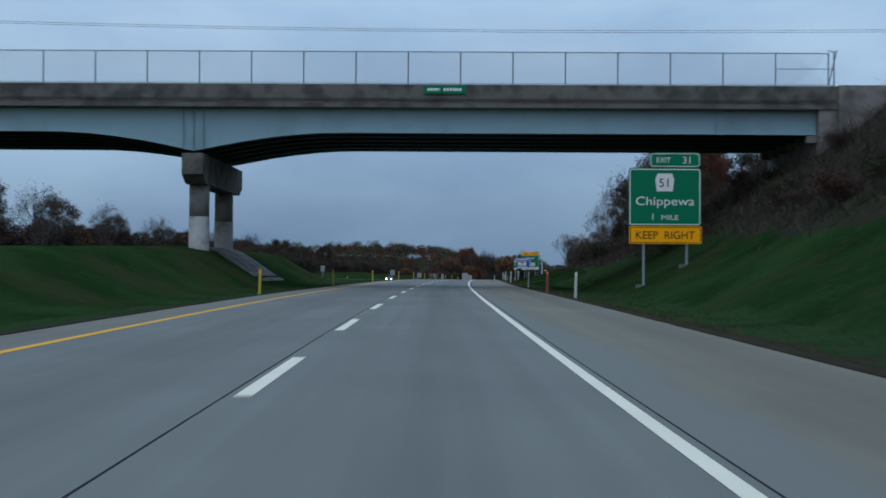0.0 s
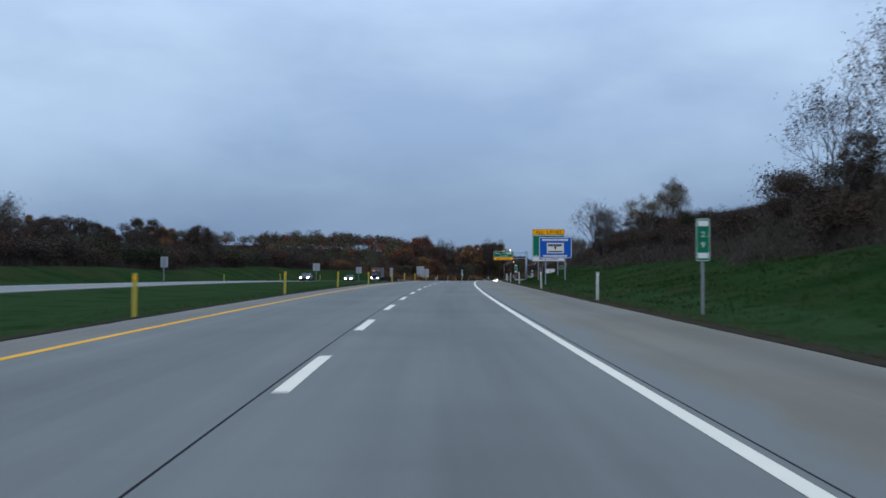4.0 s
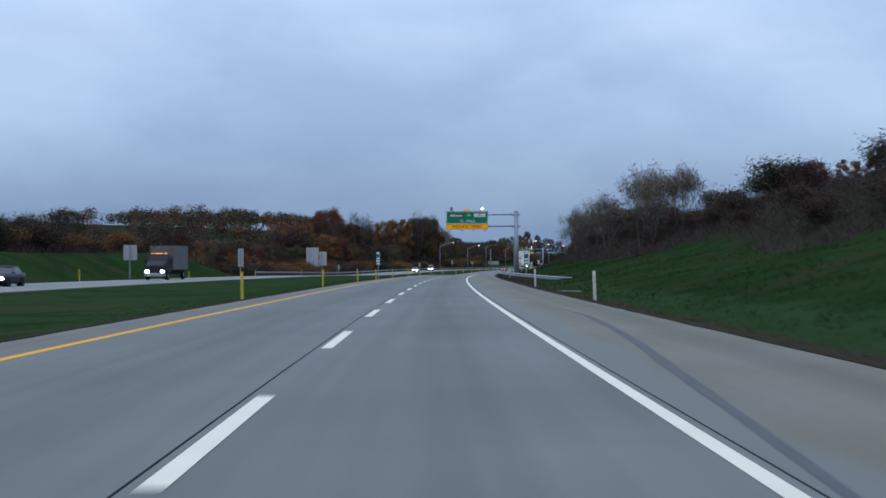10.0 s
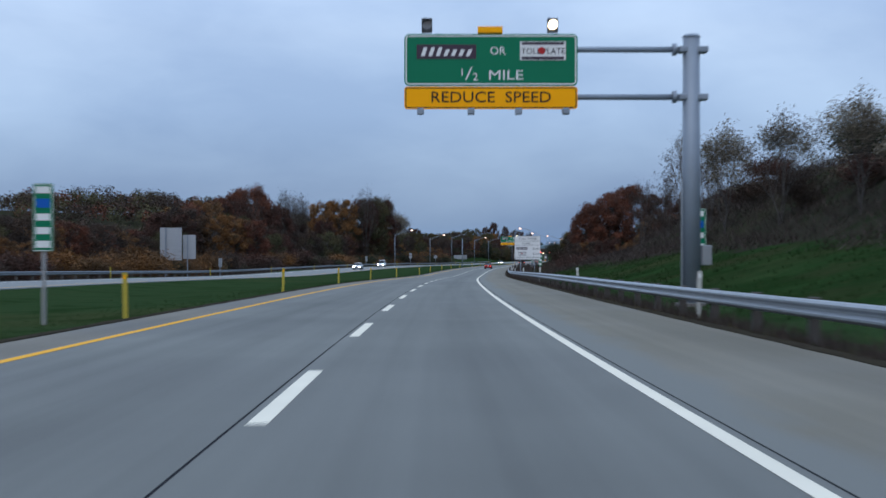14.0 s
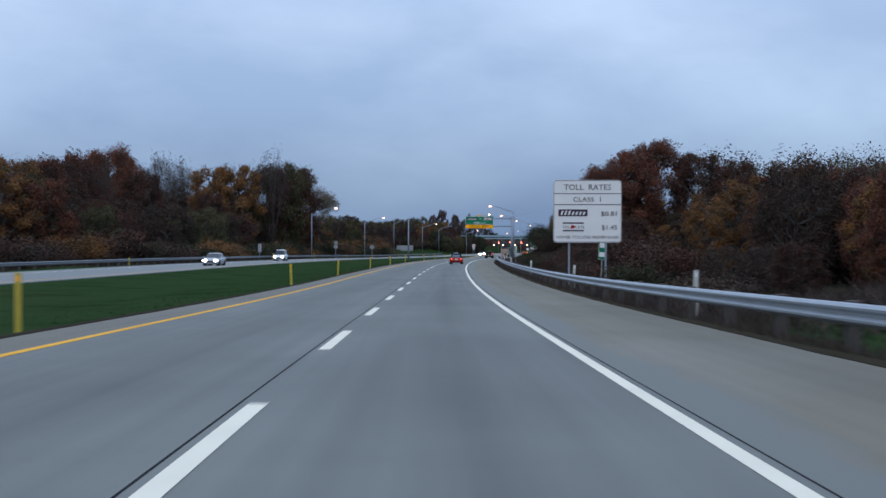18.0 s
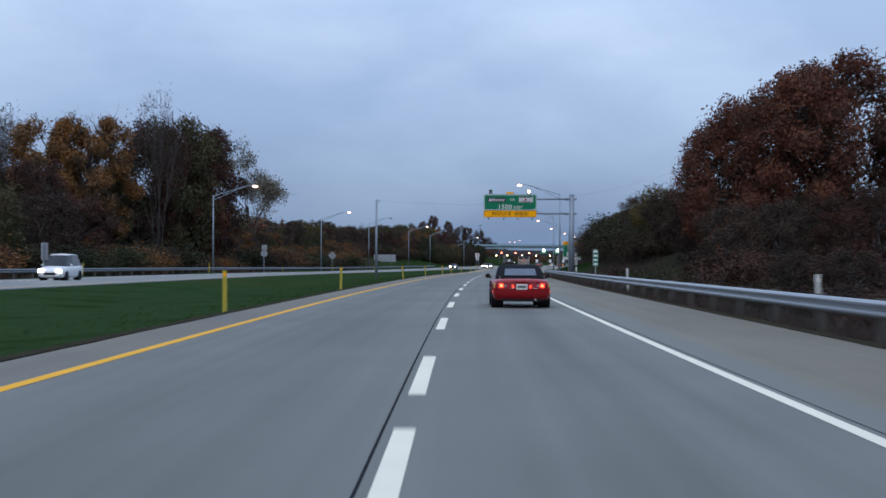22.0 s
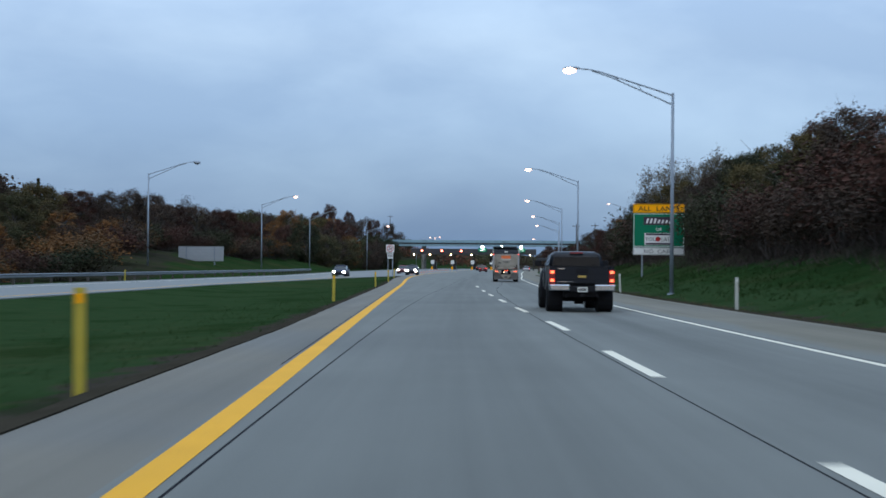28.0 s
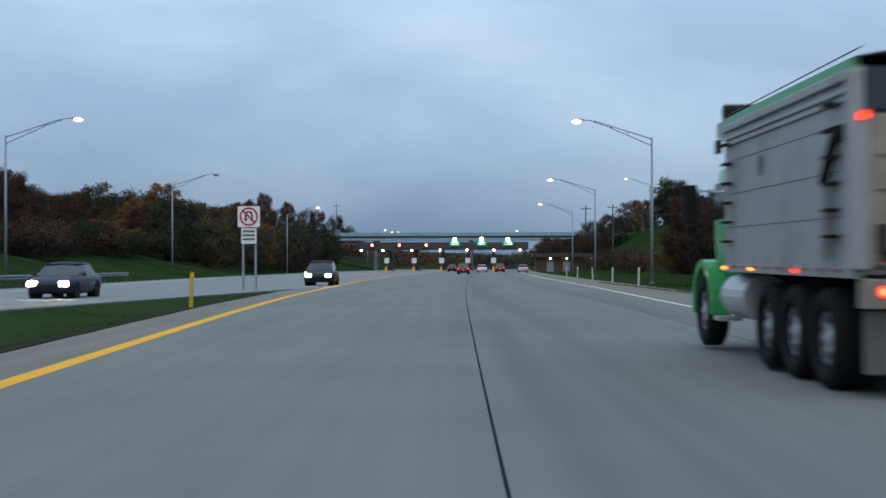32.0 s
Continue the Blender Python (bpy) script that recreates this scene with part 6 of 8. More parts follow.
    part("shackle", box(B(), -0.50, -0.44, -2.98, -2.90, 0.48, 0.60, 0.01), PLASTIC, t)
    part("shackle", box(B(), 0.44, 0.50, -2.98, -2.90, 0.48, 0.60, 0.01), PLASTIC, t)
    part("differential", tube(B(), (-0.14, -1.83, 0.42), (0.14, -1.83, 0.42), 0.17, 0.17, 12), PLASTIC, t)
    part("tow_hitch", box(B(), -0.06, 0.06, -3.12, -2.9, 0.52, 0.60), PLASTIC, t)
    part("chassis", box(B(), -0.55, 0.55, -2.7, 2.5, 0.50, 0.66), PLASTIC, t)
    part("rear_axle", tube(B(), (-0.8, -1.83, 0.42), (0.8, -1.83, 0.42), 0.09, 0.09, 10), PLASTIC, t)
    return t


pickup(M(948.1, 1.70, 0.005, 0.0))


def dump_truck(m):
    t = thing("dump_truck", m, "tri-axle dump truck with dusty aluminium body and green cab", "truck")
    yr, yf = -1.15, 4.55
    hw, zb, zt = 1.18, 1.22, 2.98
    for sx in (-1, 1):
        s = part("body_side", box(B(), sx * hw - (0.05 if sx > 0 else 0), sx * hw + (0.05 if sx < 0 else 0), yr + 0.12, yf, zb, zt), BOX_ALU, t, "dull aluminium side wall")
        for z in (1.70, 2.14, 2.58):
            part("panel_line", box(B(), sx * hw - 0.004, sx * hw + 0.004, yr + 0.6, yf - 0.1, z, z + 0.008), FLAP, s)
        part("top_rail", box(B(), sx * hw - 0.05, sx * hw + 0.06, yr + 0.1, yf, zt, zt + 0.10, 0.015), BOX_ALU, t)
        part("side_board", box(B(), sx * (hw - 0.02) - 0.03, sx * (hw - 0.02) + 0.03, yr + 0.2, yf - 0.05, zt + 0.10, zt + 0.20), GREEN_PAINT, t, "green side board")
        for z in np.linspace(1.50, 2.78, 6):
            part("side_step", box(B(), sx * (hw + 0.06) - 0.05, sx * (hw + 0.06) + 0.05, yr + 0.62, yr + 0.90, z, z + 0.035), PLASTIC, t)
            part("side_step", box(B(), sx * (hw + 0.06) - 0.05, sx * (hw + 0.06) + 0.05, yf - 0.40, yf - 0.16, z, z + 0.035), PLASTIC, t)
        part("corner_post", box(B(), sx * hw - 0.09, sx * hw + 0.09, yr, yr + 0.20, zb - 0.02, zt + 0.06, 0.02), BOX_ALU, t)
        # rolled rim below the top rail, tarp arm with its spring, round badge and reflective tape
        for z in (zt - 0.09, zt - 0.17):
            part("side_rim", box(B(), sx * hw - 0.03, sx * hw + 0.03, yr + 0.3, yf - 0.05, z - 0.022, z + 0.022, 0.012), BOX_ALU, t)
        arm = part("tarp_arm", tube(B(), (sx * (hw + 0.07), yr + 0.55, 2.50), (sx * (hw + 0.07), yr + 0.95, 2.05), 0.05, 0.05, 10), PLASTIC, t, "dark tarp arm")
        part("arm_bracket", box(B(), sx * (hw + 0.04) - 0.03, sx * (hw + 0.04) + 0.03, yr + 0.45, yr + 0.70, 2.42, 2.58, 0.01), PLASTIC, arm)
        part("arm_tube", tube(B(), (sx * (hw + 0.05), yr + 0.95, 2.05), (sx * (hw + 0.05), yr + 0.95, 1.30), 0.03, 0.03, 8), BOX_ALU, arm)
        part("side_badge", tube(B(), (sx * hw, 2.6, 2.42), (sx * (hw + 0.006), 2.6, 2.42), 0.13, 0.13, 18), FLAP, t, "faded dark round badge")
        for k in range(9):
            part("tape", box(B(), sx * (hw + 0.052) - 0.002, sx * (hw + 0.052) + 0.002, yr + 0.5 + k * 0.55, yr + 0.72 + k * 0.55, zb - 0.045, zb - 0.015), TAIL_OFF, t)
        part("tarp_cable", tube(B(), (sx * (hw - 0.02), yr + 0.05, zt + 0.27), (sx * (hw - 0.02), yf, zt + 0.24), 0.008, 0.008, 5), GIRDER_DARK, t)
        part("shield_wing", extrude_x(B(), [(yf, 2.75), (yf + 0.75, 3.0), (yf + 0.95, 3.0), (yf + 0.95, 3.2), (yf, 3.2)], sx * (hw - 0.1) - 0.02, sx * (hw - 0.1) + 0.02), BOX_ALU, t)
        part("clearance_lamp", box(B(), sx * (hw - 0.1) - 0.05, sx * (hw - 0.1) + 0.05, yf + 0.93, yf + 0.99, 2.78, 2.98, 0.01), CHROME, t)
        part("lower_rail", box(B(), sx * hw - 0.03, sx * hw + 0.05, yr + 0.1, yf, zb - 0.10, zb), BOX_ALU, t)
        for y in (0.9, 2.9, 4.4):
            part("side_marker", box(B(), sx * (hw + 0.05) - 0.015, sx * (hw + 0.05) + 0.015, y, y + 0.10, zb - 0.07, zb - 0.03), AMBER_GLOW if y > 1 else TAIL_GLOW, t, "lit marker lamp")
        part("upper_lamp", box(B(), sx * (hw - 0.02) - 0.05, sx * (hw - 0.02) + 0.05, yr - 0.03, yr, 2.58, 2.65), TAIL_GLOW, t, "lit red marker")
        f = part("mud_flap", box(B(), sx * 0.80 - 0.34, sx * 0.80 + 0.34, yr + 0.05, yr + 0.075, 0.24, 0.82), FLAP, t, "grimy mud flap")
        part("lamp_box", box(B(), sx * 0.80 - 0.36, sx * 0.80 + 0.36, yr - 0.02, yr + 0.18, 0.84, 1.12, 0.02), BOX_TAN, t)
        for k in (-1, 1):
            part("tail_lamp", tube(B(), (sx * 0.88 + k * 0.085, yr - 0.035, 1.0), (sx * 0.88 + k * 0.085, yr - 0.02, 1.0), 0.06, 0.06, 14), TAIL_GLOW, t, "lit red tail lamp")
            part("bulb", tube(B(), (sx * 0.88 + k * 0.085, yr - 0.04, 1.0), (sx * 0.88 + k * 0.085, yr - 0.034, 1.0), 0.035, 0.035, 10), HOT_GLOW, t)
        part("gate_hinge", box(B(), sx * 1.0 - 0.03, sx * 1.0 + 0.03, yr - 0.09, yr, 1.30, 1.62), PLASTIC, t)
        part("gate_chain", tube(B(), (sx * 0.72, yr - 0.05, 1.50), (sx * 1.02, yr - 0.05, 1.28), 0.025, 0.025, 6), PLASTIC, t)
        part("stirrup", tube(B(), (sx * 0.55, yr - 0.03, 2.44), (sx * 0.55, yr - 0.03, 2.53), 0.07, 0.07, 10), GALV, t)
        # tri-axle rear, steer axle
        for y in (0.0, 1.2, 2.35):
            wheel(t, sx * 0.97, y, 0.51, 0.46, sx, ALLOY, 8)
        wheel(t, sx * 1.0, 6.30, 0.52, 0.30, sx, ALLOY, 8)
        bm = B()
        arc = [(6.30 + 0.70 * math.cos(a), 0.56 + 0.72 * math.sin(a)) for a in np.linspace(-0.15, math.pi + 0.1, 14)]
        arc += [(6.30 + 0.60 * math.cos(a), 0.56 + 0.61 * math.sin(a)) for a in np.linspace(math.pi + 0.1, -0.15, 14)]
        extrude_x(bm, arc, min(sx * 0.55, sx * 1.17), max(sx * 0.55, sx * 1.17))
        part("fender", bm, GREEN_PAINT, t, "bright green fender")
        part("fuel_tank", tube(B(), (sx * 0.85, 3.70, 0.78), (sx * 0.85, 5.05, 0.78), 0.30, 0.30, 18), ALLOY, t, "round alloy fuel tank")
        part("cab_step", box(B(), sx * 0.98 - 0.16, sx * 0.98 + 0.16, 5.15, 5.55, 0.42, 0.48), ALLOY, t)
        part("mirror_arm", tube(B(), (sx * 1.02, 5.95, 2.25), (sx * 1.36, 5.95, 2.30), 0.02, 0.02, 6), CHROME, t)
        part("wing_mirror", box(B(), sx * 1.40 - 0.10, sx * 1.40 + 0.10, 5.90, 5.99, 1.80, 2.36, 0.02), PLASTIC, t, "tall black mirror")
        part("exhaust_stack", tube(B(), (sx * 1.02, 4.82, 1.2), (sx * 1.02, 4.82, 3.05), 0.08, 0.08, 12), CHROME, t)
    # tailgate with braces
    g = part("tailgate", box(B(), -hw + 0.09, hw - 0.09, yr, yr + 0.06, zb, 2.64, 0.01), BOX_TAN, t, "dusty tan tailgate")
    for z in (1.58, 1.94, 2.26):
        part("gate_rib", box(B(), -hw + 0.12, hw - 0.12, yr - 0.022, yr, z, z + 0.05), BOX_TAN, g)
    for x in (-0.16, 0.0, 0.16):
        part("chute_bar", box(B(), x - 0.035, x + 0.035, yr - 0.06, yr, 1.30, 1.88, 0.01), BOX_TAN, g)
    part("chute_top", tube(B(), (-0.26, yr - 0.06, 1.91), (0.26, yr - 0.06, 1.91), 0.03, 0.03, 8), PLASTIC, g)
    part("warning_panel", box(B(), -0.44, 0.44, yr - 0.03, yr - 0.024, 2.20, 2.50), ORANGE, g, "orange warning panel")
    bars(g, FLAP, -0.72, -0.42, 1.76, 1.86, yr - 0.024, 4, seed=61)
    part("tarp_flap", box(B(), -hw + 0.03, hw - 0.03, yr - 0.02, yr + 0.05, 2.66, 3.06, 0.02), TARP, t, "dark tarpaulin flap")
    part("flap_label", box(B(), -0.16, 0.16, yr - 0.03, yr - 0.02, 2.80, 2.92), PLATE, t)
    bm = B()
    extrude_y(bm, [(-hw, zt + 0.20), (-0.7, zt + 0.28), (0.7, zt + 0.28), (hw, zt + 0.20), (0.7, zt + 0.24), (-0.7, zt + 0.24)], yr + 0.1, yf)
    part("tarpaulin", bm, TARP, t, "dark tarpaulin cover")
    part("tarp_roller", tube(B(), (-hw, yf + 0.12, 3.27), (hw, yf + 0.12, 3.27), 0.12, 0.12, 12), PLASTIC, t)
    part("front_wall", box(B(), -hw, hw, yf, yf + 0.05, zb, zt + 0.2), BOX_ALU, t)
    part("cab_shield", box(B(), -hw + 0.1, hw - 0.1, yf, yf + 0.95, 3.10, 3.17, 0.02), BOX_ALU, t)
    part("body_floor", box(B(), -hw, hw, yr + 0.1, yf, zb - 0.06, zb), BOX_ALU, t)
    part("chassis", box(B(), -0.45, 0.45, yr + 0.1, 6.9, 0.72, 1.05), PLASTIC, t)
    cf = part("centre_flap", extrude_y(B(), [(-0.45, 0.86), (-0.45, 0.55), (-0.18, 0.30), (0.18, 0.30), (0.45, 0.55), (0.45, 0.86)], yr + 0.12, yr + 0.145), BOX_TAN, t, "tan centre flap")
    part("flap_badge", extrude_y(B(), [(0.17 * math.cos(a), 0.47 + 0.10 * math.sin(a)) for a in np.linspace(0, 6.28, 17)[:-1]], yr + 0.112, yr + 0.12), FLAP, cf, "worn oval badge")
    part("lower_sheet", box(B(), -0.46, 0.46, yr + 0.15, yr + 0.17, 0.22, 0.80), FLAP, t)
    part("warning_strip", box(B(), -0.44, 0.44, yr - 0.03, yr - 0.024, 2.13, 2.19), PLATE, t, "pale strip below the warning panel")
    part("gate_sill", box(B(), -hw + 0.1, hw - 0.1, yr - 0.05, yr, 1.24, 1.34, 0.015), BOX_TAN, t)
    for sx in (-1, 1):
        part("sill_tape", box(B(), sx * 0.85 - 0.14, sx * 0.85 + 0.14, yr - 0.056, yr - 0.05, 1.27, 1.31), TAIL_OFF, t)
        part("chute_brace", extrude_y(B(), [(sx * 0.20, 1.88), (sx * 0.26, 1.88), (sx * 0.46, 1.50), (sx * 0.40, 1.50)], yr - 0.04, yr), BOX_TAN, t)
        part("gate_post", box(B(), sx * 0.86 - 0.04, sx * 0.86 + 0.04, yr - 0.035, yr, 1.34, 2.62, 0.012), BOX_TAN, t)
    part("lamp_bar", box(B(), -0.36, 0.36, yr - 0.01, yr + 0.10, 0.98, 1.16, 0.01), PLASTIC, t)
    for x in (-0.14, 0.0, 0.14):
        part("centre_lamp", box(B(), x - 0.05, x + 0.05, yr - 0.02, yr - 0.01, 1.06, 1.11), TAIL_GLOW, t)
        part("bulb", box(B(), x - 0.025, x + 0.025, yr - 0.025, yr - 0.019, 1.07, 1.10), HOT_GLOW, t)
    plate(t, 0.0, yr - 0.012, 0.92)
    part("plate_lamp", box(B(), -0.22, -0.16, yr - 0.03, yr - 0.012, 0.89, 0.96), BEACON_GLOW, t)
    for y in (0.0, 1.2, 2.35):
        part("axle", tube(B(), (-0.8, y, 0.51), (0.8, y, 0.51), 0.1, 0.1, 10), PLASTIC, t)
    cab = [(4.90, 1.0, 1.0, 2.56), (5.1, 1.02, 0.95, 2.62), (6.1, 1.0, 0.95, 2.60), (6.35, 0.96, 0.95, 2.38)]
    part("cab", loft(B(), [(y, hull(w, zb_, zt_, 0.45, 0.05, 0.93)) for y, w, zb_, zt_ in cab]), GREEN_PAINT, t, "green day cab", True)
    part("bonnet", loft(B(), [(y, hull(w, zb_, zt_, 0.5, 0.06, 0.9)) for y, w, zb_, zt_ in ((6.2, 0.72, 0.8, 1.85), (7.3, 0.62, 0.75, 1.70), (7.55, 0.55, 0.8, 1.55))]), GREEN_PAINT, t, "green bonnet", True)
    for sx in (-1, 1):
        part("side_window", box(B(), sx * 1.0 - 0.02, sx * 1.0 + 0.02, 5.3, 6.05, 1.85, 2.38, 0.01), PANE, t)
    part("rear_window", box(B(), -0.6, 0.6, 4.86, 4.90, 2.05, 2.55, 0.01), PANE, t)
    return t


dump_truck(M(1029.4, 1.56, 0.005, 0.0))


def sedan(m, body, label, name="car", tall=0.0, front_lit=True, rear_lit=False, group="traffic"):
    """A plain four-door car; tall adds height for vans and utility cars."""
    t = thing(name, m, label, "car", group)
    k = tall
    secs = [(-2.30, 0.74, 0.42, 0.80 + k * 0.3), (-2.22, 0.84, 0.26, 0.92 + k * 0.3), (-1.4, 0.90, 0.20, 0.95 + k * 0.3), (0, 0.91, 0.18, 0.92 + k * 0.3), (1.2, 0.90, 0.20, 0.90 + k * 0.25), (1.9, 0.86, 0.22, 0.80 + k * 0.25), (2.25, 0.76, 0.28, 0.68 + k * 0.2), (2.32, 0.64, 0.36, 0.60 + k * 0.2)]
    part("body", loft(B(), [(y, hull(w, zb, zt)) for y, w, zb, zt in secs]), body, t, smooth_faces=True)
    zt = 1.42 + k
    zb = 0.88 + k * 0.28
    back = -1.95 if k > 0.15 else -1.55
    part("cabin_glass", loft(B(), [(back, [(0.80, zb), (0.78, zb + 0.05), (0.02, zb + 0.06)]), (back + 0.40, [(0.83, zb), (0.66, zt - 0.10), (0.02, zt - 0.06)]), (-0.2, [(0.84, zb), (0.68, zt - 0.06), (0.02, zt - 0.02)]), (0.35, [(0.83, zb), (0.66, zt - 0.10), (0.02, zt - 0.06)]), (1.25, [(0.80, zb), (0.78, zb + 0.03), (0.02, zb + 0.04)])]), PANE, t, "dark window glass")
    part("roof", loft(B(), [(back + 0.38, [(0.68, zt - 0.12), (0.62, zt - 0.05), (0.02, zt - 0.02)]), (-0.2, [(0.70, zt - 0.09), (0.64, zt - 0.01), (0.02, zt + 0.02)]), (0.38, [(0.68, zt - 0.12), (0.62, zt - 0.06), (0.02, zt - 0.03)])]), body, t, smooth_faces=True)
    for sx in (-1, 1):
        for y in (-1.38, 1.40):
            well(t, sx * 0.55, sx * 0.905, y, 0.33, 0.365)
            wheel(t, sx * 0.80, y, 0.32, 0.21, sx)
        part("head_lamp", box(B(), sx * 0.60 - 0.17, sx * 0.60 + 0.17, 2.18, 2.33, 0.51 + k * 0.2, 0.72 + k * 0.2, 0.05), HEAD_GLOW if front_lit else LAMP_OFF, t, "lit headlamp" if front_lit else "")
        part("tail_lamp", box(B(), sx * 0.66 - 0.14, sx * 0.66 + 0.14, -2.30, -2.18, 0.68 + k * 0.3, 0.84 + k * 0.3, 0.02), (TAIL_GLOW if rear_lit else TAIL_OFF), t, "lit tail lamp" if rear_lit else "")
        part("wing_mirror", box(B(), sx * 0.98 - 0.08, sx * 0.98 + 0.08, 0.72, 0.82, zb + 0.02, zb + 0.14, 0.02), body, t)
    if rear_lit:
        plate(t, 0, -2.31, 0.66)
    part("grille", box(B(), -0.40, 0.40, 2.30, 2.335, 0.42, 0.58, 0.01), PLASTIC, t)
    return t


# oncoming, with lit headlamps
SLATE_PAINT = paint("slate grey car paint", (0.030, 0.038, 0.050), 0.35, 0.1)
sedan(M(375, -28.0, -0.04, 180), SLATE_PAINT, "slate grey oncoming car with lit headlamps on the far carriageway")
sedan(M(433, -28.0, -0.04, 180), BLACK_PAINT, "dark oncoming car with lit headlamps on the far carriageway")
sedan(M(745, -24.2, -0.04, 180), SILVER_PAINT, "silver oncoming car with lit headlamps by the median")
sedan(M(814, -28.0, -0.04, 180), WHITE_PAINT, "white oncoming van with lit headlamps beyond the median", "van", 0.42)
NAVY_PAINT = paint("dark navy car paint", (0.008, 0.012, 0.034), 0.4, 0.0)
sedan(M(1068, -18.6, -0.04, 180), NAVY_PAINT, "dark navy hatchback with lit headlamps leaving the toll plaza")
sedan(M(1099, -11.6, -0.0, 180), BLACK_PAINT, "dark car with bright headlamps beside the cones", "car", 0.12)
sedan(M(1128, -15.2, -0.0, 180), MAROON_PAINT, "dark red car with lit headlamps leaving the plaza")


def lorry(m):
    """A box lorry coming the other way."""
    t = thing("box_truck", m, "oncoming box truck with lit headlamps and amber roof markers", "truck", "traffic")
    part("cargo_box", box(B(), -1.22, 1.22, -6.2, 0.6, 1.05, 3.55, 0.04), FLAP, t, "grey cargo box")
    part("cab", loft(B(), [(y, hull(w, zb, zt, 0.5, 0.05, 0.94)) for y, w, zb, zt in ((0.9, 1.08, 0.75, 2.75), (1.9, 1.08, 0.7, 2.72), (2.5, 1.02, 0.7, 2.0), (3.5, 0.95, 0.65, 1.62), (3.7, 0.86, 0.7, 1.5))]), BLACK_PAINT, t, "dark cab")
    part("windscreen", loft(B(), [(1.92, [(0.98, 1.75), (0.86, 2.58), (0.02, 2.62)]), (2.62, [(0.96, 1.72), (0.94, 1.80), (0.02, 1.84)])]), PANE, t)
    part("bumper", box(B(), -1.1, 1.1, 3.55, 3.85, 0.45, 0.78, 0.04), CHROME, t)
    part("chassis", box(B(), -0.45, 0.45, -6.0, 3.4, 0.6, 1.05), PLASTIC, t)
    for sx in (-1, 1):
        part("head_lamp", box(B(), sx * 0.78 - 0.16, sx * 0.78 + 0.16, 3.62, 3.76, 0.86, 1.06, 0.03), HEAD_GLOW, t, "lit headlamp")
        for y in (-4.6, 2.6):
            wheel(t, sx * 0.98, y, 0.48, 0.32, sx)
        part("wing_mirror", box(B(), sx * 1.3 - 0.09, sx * 1.3 + 0.09, 2.2, 2.3, 1.7, 2.2, 0.02), PLASTIC, t)
    for x in (-0.7, -0.25, 0.0, 0.25, 0.7):
        part("roof_marker", box(B(), x - 0.05, x + 0.05, 1.85, 1.95, 2.74, 2.81), AMBER_GLOW, t)
    return t


lorry(M(480, -28.0, -0.04, 180))
# waiting at the plaza
for s, d, c, k, lab in [(1205, -3.4, MAROON_PAINT, 0.2, "dark red car with glowing tail lamps braking for the plaza"), (1265, -1.2, WHITE_PAINT, 0.0, "white car with tail lamps queueing at the plaza"), (1262, 2.2, MAROON_PAINT, 0.25, "dark car with glowing tail lamps at the toll lane"), (1255, 6.4, SILVER_PAINT, 0.0, "silver car with tail lamps near the plaza"), (1290, -7.9, BLACK_PAINT, 0.2, "dark car with glowing tail lamps at the toll booth")]:
    sedan(M(s, d, 0.0, 0), c, lab, "car", k, False, True, "queue at the plaza")


# traffic cones beside the lane divide
def cone():
    t = thing("traffic_cone", Matrix(), "small dirty orange traffic cone with a white band", "traffic cone", "row of cones")
    part("base", box(B(), -0.2, 0.2, -0.2, 0.2, 0.0, 0.035, 0.01), ORANGE, t)
    part("body", tube(B(), (0, 0, 0.035), (0, 0, 0.72), 0.15, 0.03, 14), ORANGE, t)
    part("band", tube(B(), (0, 0, 0.40), (0, 0, 0.52), 0.094, 0.072, 14, False), S_WHITE, t, "white reflective band")
    return t


first = None
for i in range(15):
    s = 1112 + i * 12.0
    m = M(s, -12.6 - i * 0.28, 0.0, i * 37) @ Matrix.Diagonal((0.62, 0.62, 0.62, 1))
    if first is None:
        first = cone()
        first.matrix_world = m
    else:
        c = copy_thing(first, m)
        c.matrix_basis = m


# ---------------------------------------------------------------- marks and small things on the pavement
SKID = mat("black skid rubber", (0.070, 0.071, 0.070), 0.8, vary=0.3, scale=2, fine=12)


def mark(name, spine, width, material, label, ragged=0.0, seed=1):
    """A thin worn patch along a line of (station, offset) with uneven sides."""
    r = random.Random(seed)
    bm = B()
    pts = []
    n = 24
    for k in range(n + 1):
        u = k / n * (len(spine) - 1)
        i = min(int(u), len(spine) - 2)
        a, b = spine[i], spine[i + 1]
        s, d = a[0] + (b[0] - a[0]) * (u - i), a[1] + (b[1] - a[1]) * (u - i)
        w = width * (0.25 + 0.75 * math.sin(math.pi * (k + 0.4) / (n + 0.8))) * r.uniform(1 - ragged, 1 + ragged) / 2
        pts.append((bm.verts.new(P(s, d - w, 0.0035)), bm.verts.new(P(s, d + w, 0.0035))))
    for p, q in zip(pts, pts[1:]):
        bm.faces.new((p[0], p[1], q[1], q[0]))
    return part(name, bm, material, road, label)


mark("skid_mark", [(346, 3.5), (351.9, 3.96), (356, 4.28), (360, 4.57), (364.6, 4.93), (370, 5.25), (376.7, 5.5), (380, 5.42), (384.2, 5.11)], 0.17, SKID, "black skid mark running onto the shoulder", 0.12, 3)
TYRE_TRACE = mat("faint tyre rubber", (0.118, 0.121, 0.112), 0.85, vary=0.10, scale=0.5, fine=20, spec=0.2)
mark("tyre_mark", [(291, 1.40), (301, 1.46), (309.6, 1.70), (320, 2.17), (326, 2.46), (333, 2.82), (346, 3.54)], 0.26, TYRE_TRACE, "faint broad tyre mark swinging to the shoulder", 0.1, 5)
